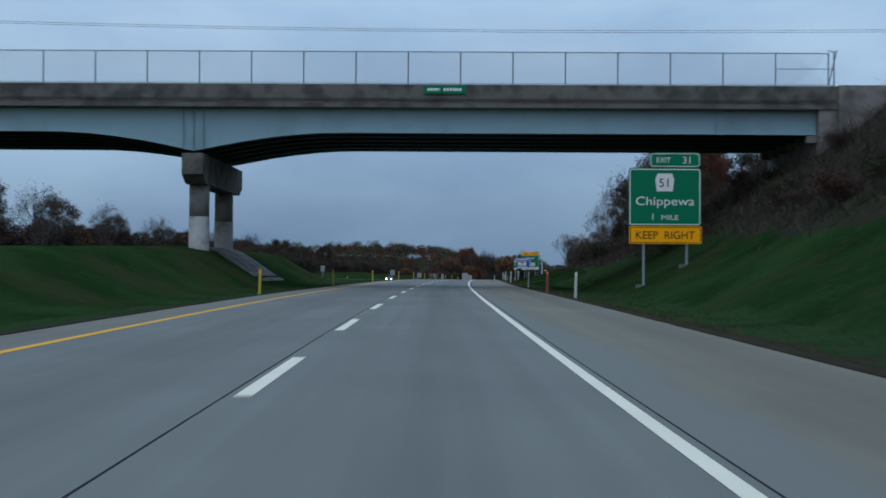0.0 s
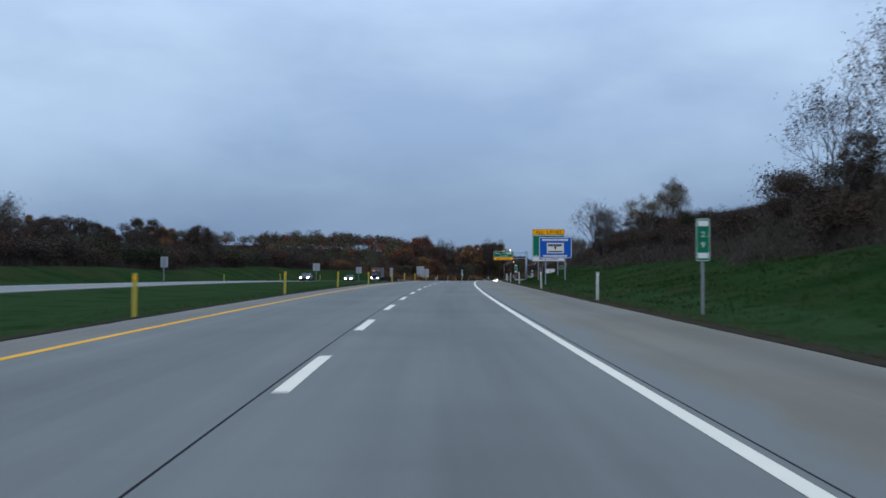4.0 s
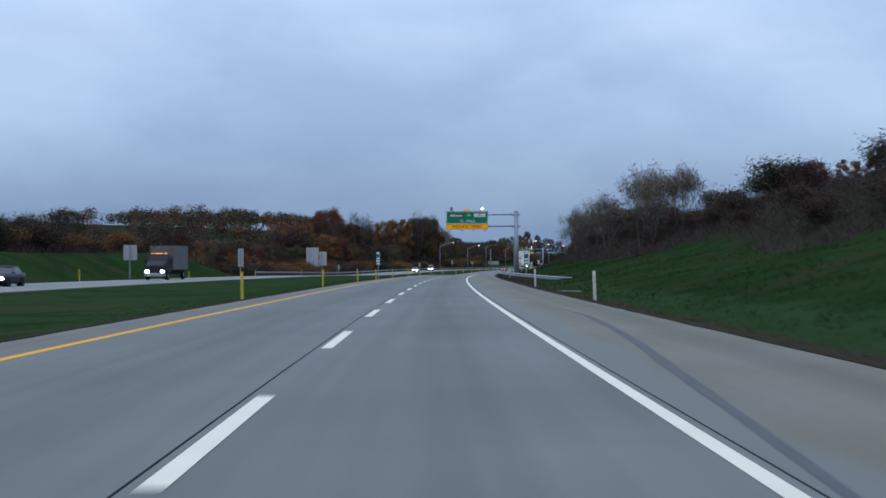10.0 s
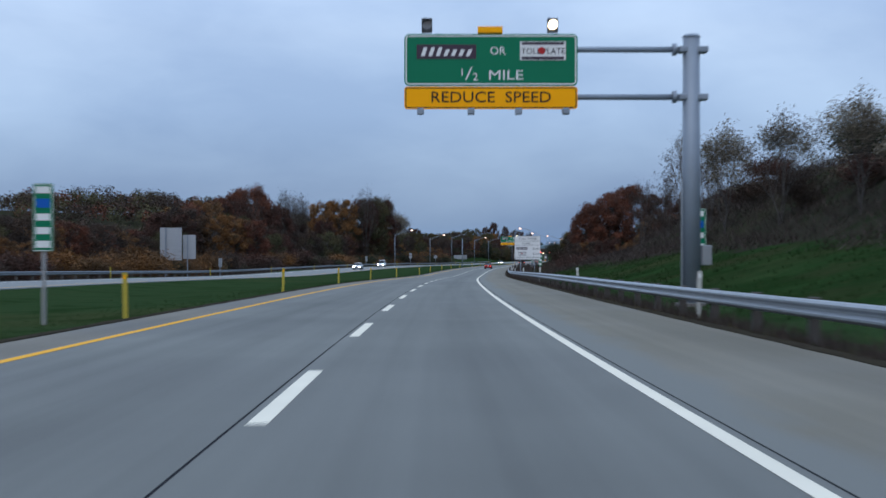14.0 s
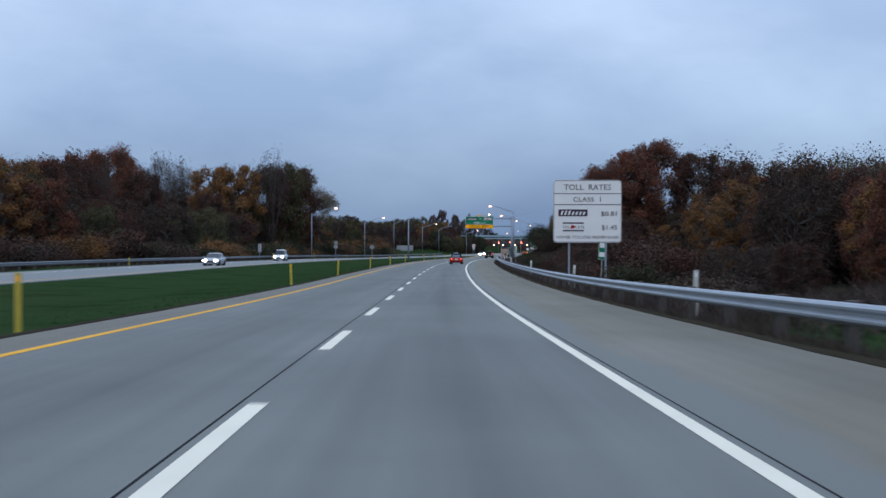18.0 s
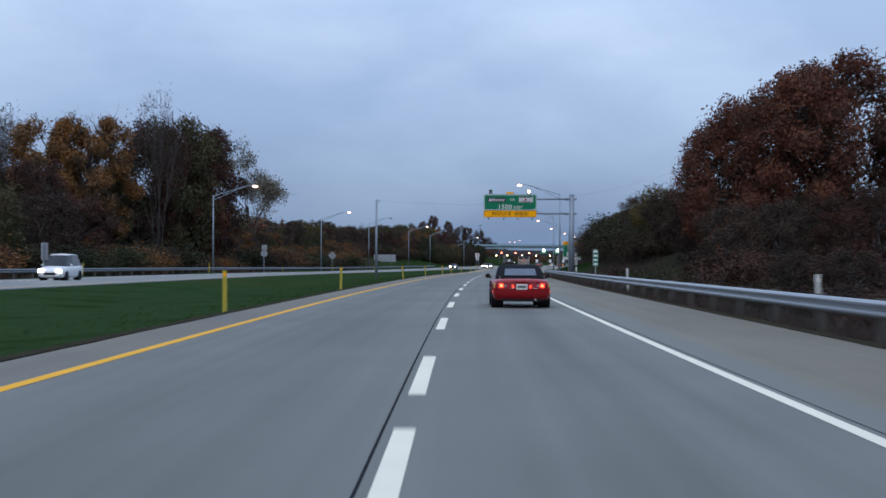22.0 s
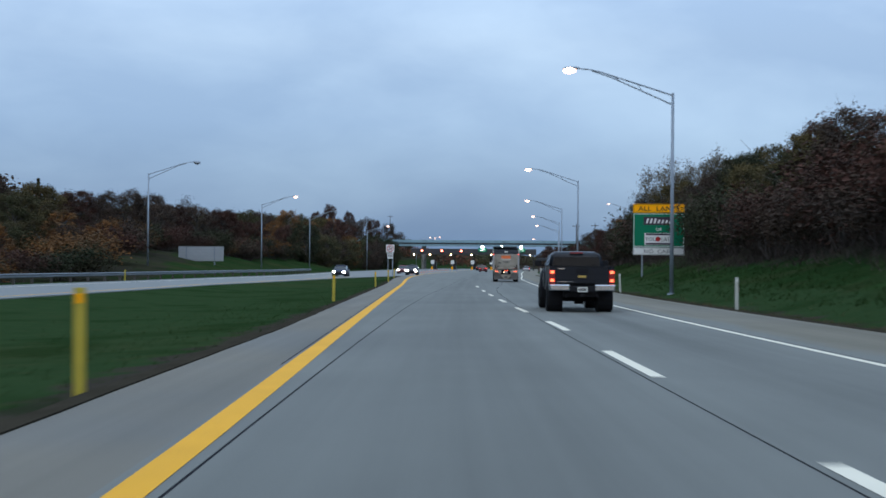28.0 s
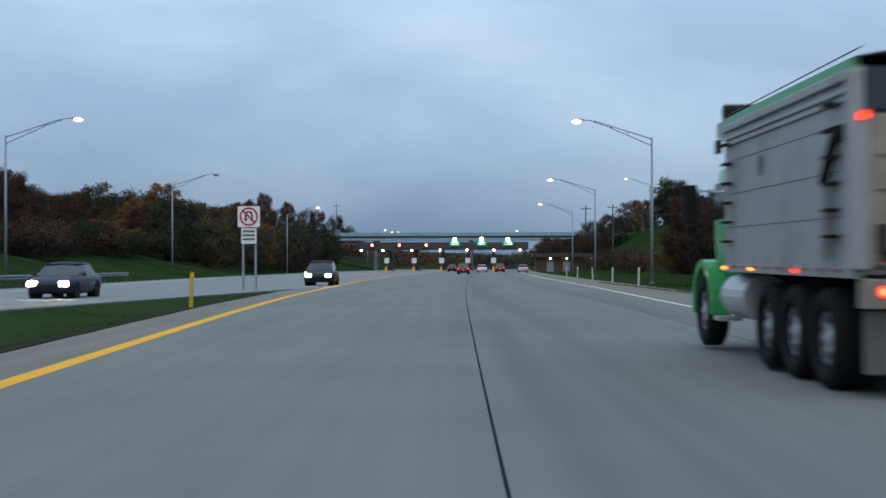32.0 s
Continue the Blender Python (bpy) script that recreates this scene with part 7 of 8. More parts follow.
# crosswise joints that have opened a little
for k, s in enumerate(np.arange(6.0, 1075, 18.3)):
    for a, b in ((seam_left(s) + 0.05, lane_seam(s) - 0.05), (lane_seam(s) + 0.05, 3.76)):
        bm = B()
        ribbon(bm, s, s + 0.014, a, b, 0.0028, step=1)
        part("cross_joint", bm, SHOULDER, road)


def drain_inlet(s, d):
    t = thing("drain_inlet", M(s, d, ground_h(s, d)), "flat concrete drain inlet with a steel grate in the verge", "drain", "drain inlets")
    part("slab", box(B(), -0.65, 0.65, -0.5, 0.5, -0.2, 0.03, 0.02), CONC_GREY, t)
    part("grate_frame", box(B(), -0.5, 0.5, -0.4, 0.4, 0.03, 0.04), GALV_DULL, t)
    for k in range(7):
        part("grate_bar", box(B(), -0.45 + k * 0.14, -0.39 + k * 0.14, -0.36, 0.36, 0.04, 0.052), GIRDER_DARK, t)


drain_inlet(340.5, 8.1)
drain_inlet(414.0, 8.7)
plaza()


# ---------------------------------------------------------------- vegetation
def leaf_mat(name, color, other=None, island=0.45, obj=0.35):
    """Leaves that drift between two tints from clump to clump."""
    m = mat(name, color, 0.85, vary=0.10, scale=1.0, fine=6, spec=0.04, island=island, object_vary=obj)
    n, l = m.node_tree.nodes, m.node_tree.links
    b = n["Principled BSDF"]
    base = b.inputs["Base Color"].links[0].from_socket
    co = n.new("ShaderNodeTexCoord")
    info = n.new("ShaderNodeObjectInfo")
    shift = n.new("ShaderNodeVectorMath")
    l.new(co.outputs["Object"], shift.inputs[0])
    l.new(info.outputs["Location"], shift.inputs[1])
    nz = n.new("ShaderNodeTexNoise")
    nz.inputs["Scale"].default_value, nz.inputs["Detail"].default_value = 0.33, 3.0
    l.new(shift.outputs["Vector"], nz.inputs["Vector"])
    r = n.new("ShaderNodeMapRange")
    r.inputs["From Min"].default_value, r.inputs["From Max"].default_value = 0.40, 0.62
    l.new(nz.outputs["Fac"], r.inputs["Value"])
    q = n.new("ShaderNodeMix")
    q.data_type = "RGBA"
    q.inputs["A"].default_value = (1, 1, 1, 1)
    o = other or tuple(c * 0.6 for c in color)
    q.inputs["B"].default_value = (o[0] / color[0], o[1] / color[1], o[2] / color[2], 1)
    l.new(r.outputs["Result"], q.inputs["Factor"])
    v = n.new("ShaderNodeVectorMath")
    v.operation = "MULTIPLY"
    l.new(base, v.inputs[0])
    l.new(q.outputs["Result"], v.inputs[1])
    l.new(v.outputs["Vector"], b.inputs["Base Color"])
    return m


LEAF = {
    "rust": leaf_mat("rust oak leaves", (0.148, 0.056, 0.034), (0.084, 0.047, 0.036)),
    "orange": leaf_mat("orange maple leaves", (0.195, 0.092, 0.034), (0.105, 0.066, 0.037)),
    "maroon": leaf_mat("maroon leaves", (0.078, 0.039, 0.030), (0.055, 0.036, 0.029)),
    "olive": leaf_mat("olive green leaves", (0.057, 0.060, 0.032), (0.078, 0.065, 0.034)),
    "yellow": leaf_mat("yellowing leaves", (0.108, 0.082, 0.034), (0.063, 0.058, 0.032)),
    "dark": leaf_mat("dark green leaves", (0.031, 0.039, 0.023), (0.047, 0.044, 0.026)),
    "brown": leaf_mat("dry brown leaves", (0.068, 0.048, 0.036), (0.048, 0.038, 0.032)),
    "pale": leaf_mat("pale withered leaves", (0.165, 0.145, 0.108), (0.125, 0.105, 0.080)),
}
BARK = mat("grey-brown bark", (0.065, 0.057, 0.052), 0.95, vary=0.3, scale=3, fine=20, bump=0.5, bump_scale=20)
TWIG = mat("dry brown twigs", (0.075, 0.060, 0.052), 0.95, vary=0.25, scale=2, fine=10)


def leaf_mesh(name, pts, size, rng, material, flat=0.5, out=None, coarse=False):
    """Small pointed leaf sprays, one island each."""
    n = len(pts)
    a = rng.normal(size=(n, 3))
    a[:, 2] *= flat
    a /= np.linalg.norm(a, axis=1)[:, None]
    b = rng.normal(size=(n, 3))
    if out is not None:
        # leaves lie like scales on the outside of their clump
        q = out / (np.linalg.norm(out, axis=1)[:, None] + 1e-6) + rng.normal(size=(n, 3)) * 0.35
        q /= np.linalg.norm(q, axis=1)[:, None]
        a = rng.normal(size=(n, 3))
        a -= (a * q).sum(1)[:, None] * q
        a /= np.linalg.norm(a, axis=1)[:, None]
        b = np.cross(q, a)
    b -= (b * a).sum(1)[:, None] * a
    b /= np.linalg.norm(b, axis=1)[:, None]
    s = size * rng.uniform(0.6, 1.4, (n, 1))
    c = np.array(pts)
    if coarse:
        v = np.stack([c - a * s * 0.6, c + b * s * 0.42, c + a * s * 0.65, c - b * s * 0.38], 1).reshape(-1, 3)
        f = np.arange(4 * n).reshape(-1, 4)
    else:
        # three small leaves to a spray
        tris = []
        for k in range(3):
            o = c + rng.normal(size=(n, 3)) * s * 0.42
            t = np.roll(np.arange(n), k * 7)
            tris.append(np.stack([o - a[t] * s * 0.42, o + b[t] * s * 0.36, o + a[t] * s * 0.40 - b[t] * s * 0.12], 1))
        v = np.concatenate(tris).reshape(-1, 3)
        f = np.arange(len(v)).reshape(-1, 3)
    me = bpy.data.meshes.new(name)
    me.from_pydata(v.tolist(), [], f.tolist())
    me.materials.append(material)
    return me


def limb(bm, a, b, r0, r1, rng, bend=0.12, n=3, seg=6):
    pts = [a.lerp(b, k / n) for k in range(n + 1)]
    ln = (b - a).length
    for k in range(1, n):
        pts[k] += Vector(rng.normal(size=3)) * ln * bend * 0.5
    poly_tube(bm, pts, r0, r1, seg)
    return pts


fine = [1.0]


def tree(kind, seed, h, r, leaves, size, color, clear=0.28, blobs=12, twigs=0, label="", category="tree", lump=1.0):
    """A tapered trunk with limbs and a lumpy crown of many leaf sprays."""
    leaves, size, twigs = int(leaves * fine[0]), size * fine[0] ** -0.45, int(twigs * fine[0] + 0.5)
    rng = np.random.default_rng(seed)
    t = thing(kind, Matrix(), label, category, "roadside trees")
    bm = B()
    top = Vector((rng.normal() * 0.04 * h, rng.normal() * 0.04 * h, h * 0.78))
    trunk = limb(bm, Vector((0, 0, -0.6)), top, 0.022 * h + 0.03, 0.006 * h, rng, 0.05, 5, 8)
    pts, outs = [], []
    for k in range(blobs):
        az = k * 2.4 + rng.uniform(-0.5, 0.5)
        u = rng.uniform(0.0, 1.0)
        zz = h * (clear + (0.93 - clear) * ((k + 0.5) / blobs) ** 0.9)
        env = math.sin(math.pi * min(0.97, max(0.12, (zz / h - clear * 0.5) / (1.05 - clear * 0.5)))) ** 0.7
        rad = r * env * (0.35 + 0.5 * math.sqrt(u))
        c = Vector((math.cos(az) * rad, math.sin(az) * rad, zz))
        base = trunk[min(5, max(1, int(zz / h * 5.2)))] if zz > h * 0.3 else trunk[1]
        base = Vector((base.x, base.y, max(h * 0.12, min(base.z, zz - 0.25 * rad - 0.05 * h))))
        lp = limb(bm, base, c, 0.0075 * h, 0.0022 * h, rng, 0.15, 3, 5)
        for j in range(3):
            e = c + Vector(rng.normal(size=3)) * r * (0.28 if twigs > 1 else 0.15)
            limb(bm, lp[2], e, 0.0030 * h, 0.0010 * h, rng, 0.2, 2, 4)
            for q in range(twigs):
                f = e + Vector(rng.normal(size=3)) * r * 0.20 + Vector((0, 0, 0.04 * h))
                limb(bm, e.lerp(lp[2], rng.uniform(0, 0.6)), f, 0.0013 * h, 0.0006 * h, rng, 0.2, 2, 3)
        br = r * rng.uniform(0.26, 0.40) * lump
        m_ = int(leaves / blobs * rng.uniform(0.6, 1.4))
        d = rng.normal(size=(m_, 3))
        d /= np.linalg.norm(d, axis=1)[:, None]
        rr = br * rng.uniform(0.25, 1.0, (m_, 1)) ** 0.6
        d[:, 2] *= 0.75
        # clumps within each blob
        cl = rng.normal(size=(9, 3))
        cl /= np.linalg.norm(cl, axis=1)[:, None]
        near = cl[rng.integers(0, 9, m_)]
        d = d * 0.85 + near * 0.3
        pts.append(np.array(c) + d * rr)
        outs.append(d + np.array([0, 0, 0.25]))
    part("trunk", bm, BARK, t)
    if leaves:
        ob = new("crown", leaf_mesh("crown", np.concatenate(pts), size, rng, LEAF[color], out=np.concatenate(outs)))
        ob.parent = t
    return t


def open_tree(kind, seed, h, r, leaves, size, color, stems, fork, label):
    """A tree whose bare limbs rise and fork again and again, with few leaves at the tips."""
    leaves, size = int(leaves * fine[0]), size * fine[0] ** -0.45
    rng = np.random.default_rng(seed)
    t = thing(kind, Matrix(), label, "tree", "roadside trees")
    bm = B()
    tips = []

    def grow(a, way, length, rad, level):
        b = a + way * length
        mid = a.lerp(b, 0.5) + Vector(rng.normal(size=3)) * length * 0.06
        poly_tube(bm, [a, mid, b], rad, rad * 0.62, 6 if level == 0 else 4 if level < 3 else 3)
        if level == 5:
            tips.append(b)
            tips.append(mid)
            return
        n = 3 if level < 2 or rng.random() < 0.42 else 2
        turn = rng.uniform(0, 6.28)
        side = way.orthogonal().normalized()
        for k in range(n):
            q = Matrix.Rotation(turn + k * 6.28 / n + rng.uniform(-0.4, 0.4), 3, way) @ side
            # one child carries on, the others spread
            w = (way + q * (rng.uniform(0.06, 0.22) if k == 0 else rng.uniform(0.5, 0.95)) + Vector((0, 0, 0.12))).normalized()
            grow(b, w, length * rng.uniform(0.62, 0.84), rad * (0.72 if k == 0 else 0.55), level + 1)
        if level > 1:
            tips.append(b)

    for k in range(stems):
        az = 6.28 * k / stems + rng.uniform(-0.4, 0.4)
        out = 0.0 if stems == 1 else rng.uniform(0.12, 0.42) * r / h * 2
        grow(Vector((0.05 * h * out * math.cos(az), 0.05 * h * out * math.sin(az), -0.5)), Vector((out * math.cos(az), out * math.sin(az), 1)).normalized(), h * (fork + 0.05), (0.017 if stems == 1 else 0.010) * h, 0)
    hi = max(v.co.z for v in bm.verts)
    far = max(math.hypot(v.co.x, v.co.y) for v in bm.verts)
    m = Matrix.Diagonal((r / far, r / far, h / hi, 1))
    bmesh.ops.transform(bm, matrix=m, verts=bm.verts)
    part("trunk", bm, BARK, t)
    pts = np.array([m @ p for p in tips])
    pts = pts[rng.random(len(pts)) < 0.55]
    pick_ = pts[rng.integers(0, len(pts), leaves)] + rng.normal(size=(leaves, 3)) * 0.03 * h
    ob = new("crown", leaf_mesh("crown", pick_, size, rng, LEAF[color]))
    ob.parent = t
    return t


def bush(seed, h, r, leaves, size, color, label):
    leaves, size = int(leaves * fine[0]), size * fine[0] ** -0.45
    rng = np.random.default_rng(seed)
    t = thing("bush" if color == "brown" else "shrub", Matrix(), label, "bush", "roadside bushes")
    bm = B()
    pts = []
    for k in range(16):
        az = rng.uniform(0, 6.28)
        e = Vector((math.cos(az) * r * rng.uniform(0.1, 0.9), math.sin(az) * r * rng.uniform(0.1, 0.9), h * rng.uniform(0.45, 1.0)))
        a = Vector((e.x * 0.25, e.y * 0.25, -0.3))
        lp = limb(bm, a, e, 0.035, 0.012, rng, 0.15, 3, 4)
        for j in range(3):
            limb(bm, lp[2], e + Vector(rng.normal(size=3)) * 0.3 * r, 0.012, 0.005, rng, 0.2, 2, 3)
        m_ = int(leaves / 16)
        pts.append(np.array(e.lerp(a, 0.12)) + rng.normal(size=(m_, 3)) * np.array([r * 0.22, r * 0.22, h * 0.17]))
    p = np.concatenate(pts)
    p[:, 2] = np.abs(p[:, 2])
    part("stem", bm, TWIG, t)
    ob = new("foliage", leaf_mesh("foliage", p, size, rng, LEAF[color]))
    ob.parent = t
    return t


def conifer(seed, h):
    rng = np.random.default_rng(seed)
    t = thing("conifer", Matrix(), "dark narrow spruce on the far hill", "tree", "far spruces")
    bm = B()
    limb(bm, Vector((0, 0, -0.5)), Vector((0, 0, h)), 0.02 * h, 0.01, rng, 0.01, 3, 6)
    part("trunk", bm, BARK, t)
    z = rng.uniform(0.1, 1, 1400) ** 1.0
    tier = 0.82 + 0.35 * ((z * 9) % 1.0) * -1 + 0.2
    a = rng.uniform(0, 6.28, 1400)
    rad = (1 - z) * h * 0.22 * tier * rng.uniform(0.3, 1, 1400) ** 0.5
    ob = new("crown", leaf_mesh("crown", np.stack([np.cos(a) * rad, np.sin(a) * rad, z * h], 1), 0.55, rng, LEAF["dark"], 0.25))
    ob.parent = t
    return t


# label, parameters of each kind that is then repeated
KIND = {
    "oak": lambda s: tree("oak_tree", s, 22, 9.0, 17000, 0.38, "rust", 0.05, 46, label="tall oak with dense rust-brown autumn leaves", lump=0.82),
    "oak2": lambda s: tree("oak_tree", s, 22, 8.4, 15000, 0.38, "maroon", 0.05, 44, label="broad oak with dark maroon autumn leaves", lump=0.85),
    "maple": lambda s: tree("maple_tree", s, 18, 6.4, 9500, 0.33, "orange", 0.10, 30, 1, label="maple with thinning orange autumn leaves", lump=0.72),
    "green": lambda s: tree("leafy_tree", s, 12, 4.8, 10000, 0.25, "olive", 0.04, 30, label="leafy tree still olive green"),
    "dark": lambda s: tree("leafy_tree", s, 12, 4.6, 10000, 0.25, "dark", 0.03, 30, label="dense dark green tree"),
    "yellow": lambda s: tree("ash_tree", s, 10, 4.8, 8000, 0.25, "yellow", 0.04, 26, label="rounded tree with yellowing leaves"),
    "brown": lambda s: tree("elm_tree", s, 12, 4.8, 9500, 0.24, "brown", 0.04, 30, 1, label="tree with dry brown leaves"),
    "bare": lambda s: open_tree("bare_tree", s, 11, 4.6, 1500, 0.15, "brown", 4, 0.24, "nearly bare tree with fine grey branches"),
    "sparse": lambda s: open_tree("sparse_tree", s, 10, 4.6, 4200, 0.16, "pale", 3, 0.22, "sparse tree with pale withered leaves"),
    "lone": lambda s: open_tree("sparse_tree", s, 20, 7.4, 5200, 0.30, "pale", 1, 0.33, "tall open tree with thinning pale leaves"),
    "bush": lambda s: bush(s, 3.2, 2.6, 3000, 0.17, "brown", "dense brown leafless bush on the bank"),
    "bush2": lambda s: bush(s, 2.8, 2.6, 3200, 0.17, "dark", "dense dark green bush on the bank"),
    "bush3": lambda s: bush(s, 3.4, 2.8, 3200, 0.18, "orange", "low bush with orange-brown leaves"),
    "bush4": lambda s: bush(s, 3.2, 2.7, 3000, 0.17, "maroon", "low bush with dark red leaves"),
}
stock, fresh = {}, {}
pick = random.Random(11)


def plant(kind, s, d, h, w=1.0, z=None):
    """One tree or bush of height h (its top above its foot) at a station."""
    v = pick.randrange(2)
    far = d < -100 or s > 1190 or d > 135
    key = (kind, v, far)
    if key not in stock:
        fine[0] = 0.32 if far else 0.75
        stock[key] = KIND[kind](sum(map(ord, kind)) * 3 + v * 17)
        fresh[key] = True
    base = {"oak": 22, "oak2": 22, "maple": 18, "green": 12, "dark": 12, "yellow": 10, "brown": 12, "bare": 11, "sparse": 10, "lone": 20, "bush": 3.2, "bush2": 2.8, "bush3": 3.4, "bush4": 3.2}[kind]
    k = h / base * 1.03
    g = ground_h(s, d) if z is None else z
    m = M(s, d, g, pick.uniform(0, 360)) @ Matrix.Diagonal((k * w, k * w, k, 1))
    if fresh[key]:
        stock[key].matrix_world = m
        fresh[key] = False
    else:
        c = copy_thing(stock[key], m)
        c.matrix_basis = m


def top(kind, s, d, ht, w=1.0):
    """A tree whose top stands ht above the road's level."""
    plant(kind, s, d, max(ht - ground_h(s, d), 1.5), w)


def belt(kinds, s0, s1, d0, d1, step, h0, h1, w=1.0, abs_top=False):
    """A loose belt of trees."""
    s = s0
    while s < s1:
        d = pick.uniform(d0, d1)
        (top if abs_top else plant)(pick.choice(kinds), s + pick.uniform(-1, 1), d, pick.uniform(h0, h1), w * pick.uniform(0.9, 1.15))
        s += step * pick.uniform(0.7, 1.3)


# right bank by the overpass
belt(["bush", "bush2", "bush4", "bush"], 20, 84, 17.5, 21, 4.5, 0.6, 1.2, 1.4)
belt(["bush", "bush2", "bush4", "bush"], 104, 130, 17.5, 21, 4.0, 0.7, 1.4, 1.3)
belt(["bush", "bush", "bush4", "bush2"], 24, 84, 21, 30, 6.0, 0.8, 1.5, 1.4)
belt(["bush", "bush", "bush4", "bush2"], 104, 132, 21, 30, 5.0, 1.2, 2.2, 1.2)
for k, s, d, h in [("brown", 126, 24, 10.0), ("oak", 148, 27.5, 14.5), ("brown", 141, 25, 11.5), ("bare", 153, 23, 10.8), ("brown", 163, 28, 9.0), ("bare", 170, 25, 9.4), ("brown", 176, 30, 10.8), ("bare", 183, 26, 12.4), ("oak", 190, 34, 18.6), ("oak2", 198, 35.5, 20.6), ("brown", 201, 31, 19.0), ("brown", 196, 29, 16.6), ("oak2", 206, 32, 17.6), ("brown", 206, 27, 15.0), ("bare", 203, 26, 16.2), ("bare", 211, 25, 14.2), ("bare", 216, 23, 11.5), ("bush", 176, 19, 4.6), ("bush", 190, 19, 4.6), ("bush", 204, 19.5, 4.4), ("bush2", 160, 18.5, 4.2), ("brown", 224, 27, 9.6)]:
    top(k, s, d, h)
# right bank, brush with trees along its crest
belt(["bush", "bush", "bush", "bush4"], 136, 620, 22.5, 25.5, 9.0, 1.1, 1.9, 1.3)
belt(["bush", "bush", "bush2", "bush4"], 210, 600, 26, 30, 11.0, 1.6, 2.6, 1.2)
for k, s, d, h in [("sparse", 315, 29.2, 13.3), ("bare", 322, 30, 11.0), ("brown", 331, 28, 9.8), ("brown", 352, 23, 8.6), ("bare", 360, 24, 9.2), ("sparse", 418, 30, 10.2),
                   ("sparse", 467, 23.8, 10.6), ("bare", 471, 25, 10.9), ("sparse", 477, 22.6, 11.4), ("bare", 483, 22, 11.8), ("sparse", 488, 24, 10.8), ("sparse", 513, 21.2, 10.6), ("bare", 520, 22.5, 9.4), ("sparse", 540, 22, 9.8), ("sparse", 554, 21.5, 10.2), ("sparse", 567, 20.8, 11.1), ("bare", 580, 22, 9.6),
                   ("oak2", 532, 52, 16.2), ("maple", 520, 54, 15.4), ("oak2", 512, 56, 15.6), ("maple", 500, 55, 14.6), ("yellow", 545, 50, 14.0), ("yellow", 556, 54, 14.5)]:
    top(k, s, d, h)
for k, s, d, h, w in [("sparse", 309, 27.5, 11.6, 1.25), ("sparse", 305, 24.5, 10.4, 1.2), ("bare", 312, 29.5, 11.2, 1.2), ("brown", 318, 25, 9.4, 1.1), ("bare", 347, 21.5, 12.4, 1.25), ("bare", 350, 23.5, 11.4, 1.2), ("bare", 344, 22.5, 11.0, 1.1)]:
    top(k, s, d, h, w)
for k, s, d, h, w in [("bare", 609, 20.4, 9.9, 0.62), ("bare", 602.5, 22, 10.1, 0.62), ("bare", 588, 21.2, 12.6, 0.9)]:
    top(k, s, d, h, w)
# thicket behind the rail in the hollow
belt(["bush", "bush4", "bush2", "bush"], 660, 858, 13.0, 16.5, 7.0, 1.2, 2.0, 1.2)
belt(["brown", "bush4", "brown", "oak2"], 672, 850, 20, 34, 8.0, 3.0, 4.6, 1.2)
for k, s, d, h in [("maple", 819, 55, 9.0), ("maple", 838, 53, 10.6), ("yellow", 842, 51, 8.8), ("oak2", 820, 30, 7.0), ("brown", 846, 28, 7.2), ("brown", 838, 22, 6.4), ("oak2", 850, 33, 8.0)]:
    top(k, s, d, h)
belt(["brown", "oak2", "brown", "dark"], 690, 790, 40, 50, 6.0, 5.5, 7.4, 1.2, abs_top=True)
top("maple", 816, 42.5, 10.0, 1.25)
top("maple", 834, 45.5, 12.2, 1.25)
top("maple", 826, 35, 6.2, 1.3)
top("maple", 858, 26, 7.2, 1.2)
# tall wood on the right
for k, s, d, h, w in [("oak", 866, 37.5, 23.8, 0.95), ("oak", 863, 32.5, 21.6, 0.9), ("oak", 862, 28, 18.4, 0.9), ("oak", 864, 25.5, 16.5, 0.8), ("oak2", 861, 46.5, 21.2, 0.9), ("oak2", 866, 55, 19.8, 0.9), ("brown", 869, 23.2, 9.6, 1.0), ("brown", 873, 25.5, 11.0, 1.0), ("oak2", 888, 62, 17.6, 0.9), ("oak2", 891, 68, 18.6, 0.9), ("brown", 856, 64, 12.0, 1.1), ("dark", 854, 78, 12.5, 1.2), ("brown", 852, 92, 12.0, 1.2), ("dark", 850, 106, 12.5, 1.2), ("dark", 860, 34, 9.0, 1.2), ("brown", 859, 42, 9.5, 1.2)]:
    top(k, s, d, h, w)
belt(["oak2", "brown", "oak", "brown", "maple"], 698, 726, 36, 44, 4.0, 7.4, 8.8, 1.0, abs_top=True)
belt(["oak2", "brown", "oak", "brown", "maple"], 728, 780, 36, 46, 4.0, 9.4, 11.0, 0.95, abs_top=True)
# hedge of trees above the grass slope
belt(["green", "dark", "brown", "dark", "yellow"], 878, 1008, 19.5, 23, 7.4, 8.9, 10.8, 1.1, abs_top=True)
belt(["green", "dark", "brown", "dark", "yellow"], 1012, 1068, 19.5, 23, 7.4, 9.4, 11.8, 1.1, abs_top=True)
belt(["green", "yellow", "oak2", "green"], 884, 1010, 25, 32, 9.0, 10.4, 12.2, abs_top=True)
belt(["green", "yellow", "oak2", "green"], 1015, 1085, 25, 32, 9.0, 11.5, 14.0, abs_top=True)
belt(["bush2", "bush", "bush4"], 876, 1062, 16.0, 18.0, 6.5, 2.6, 4.2, 1.2)
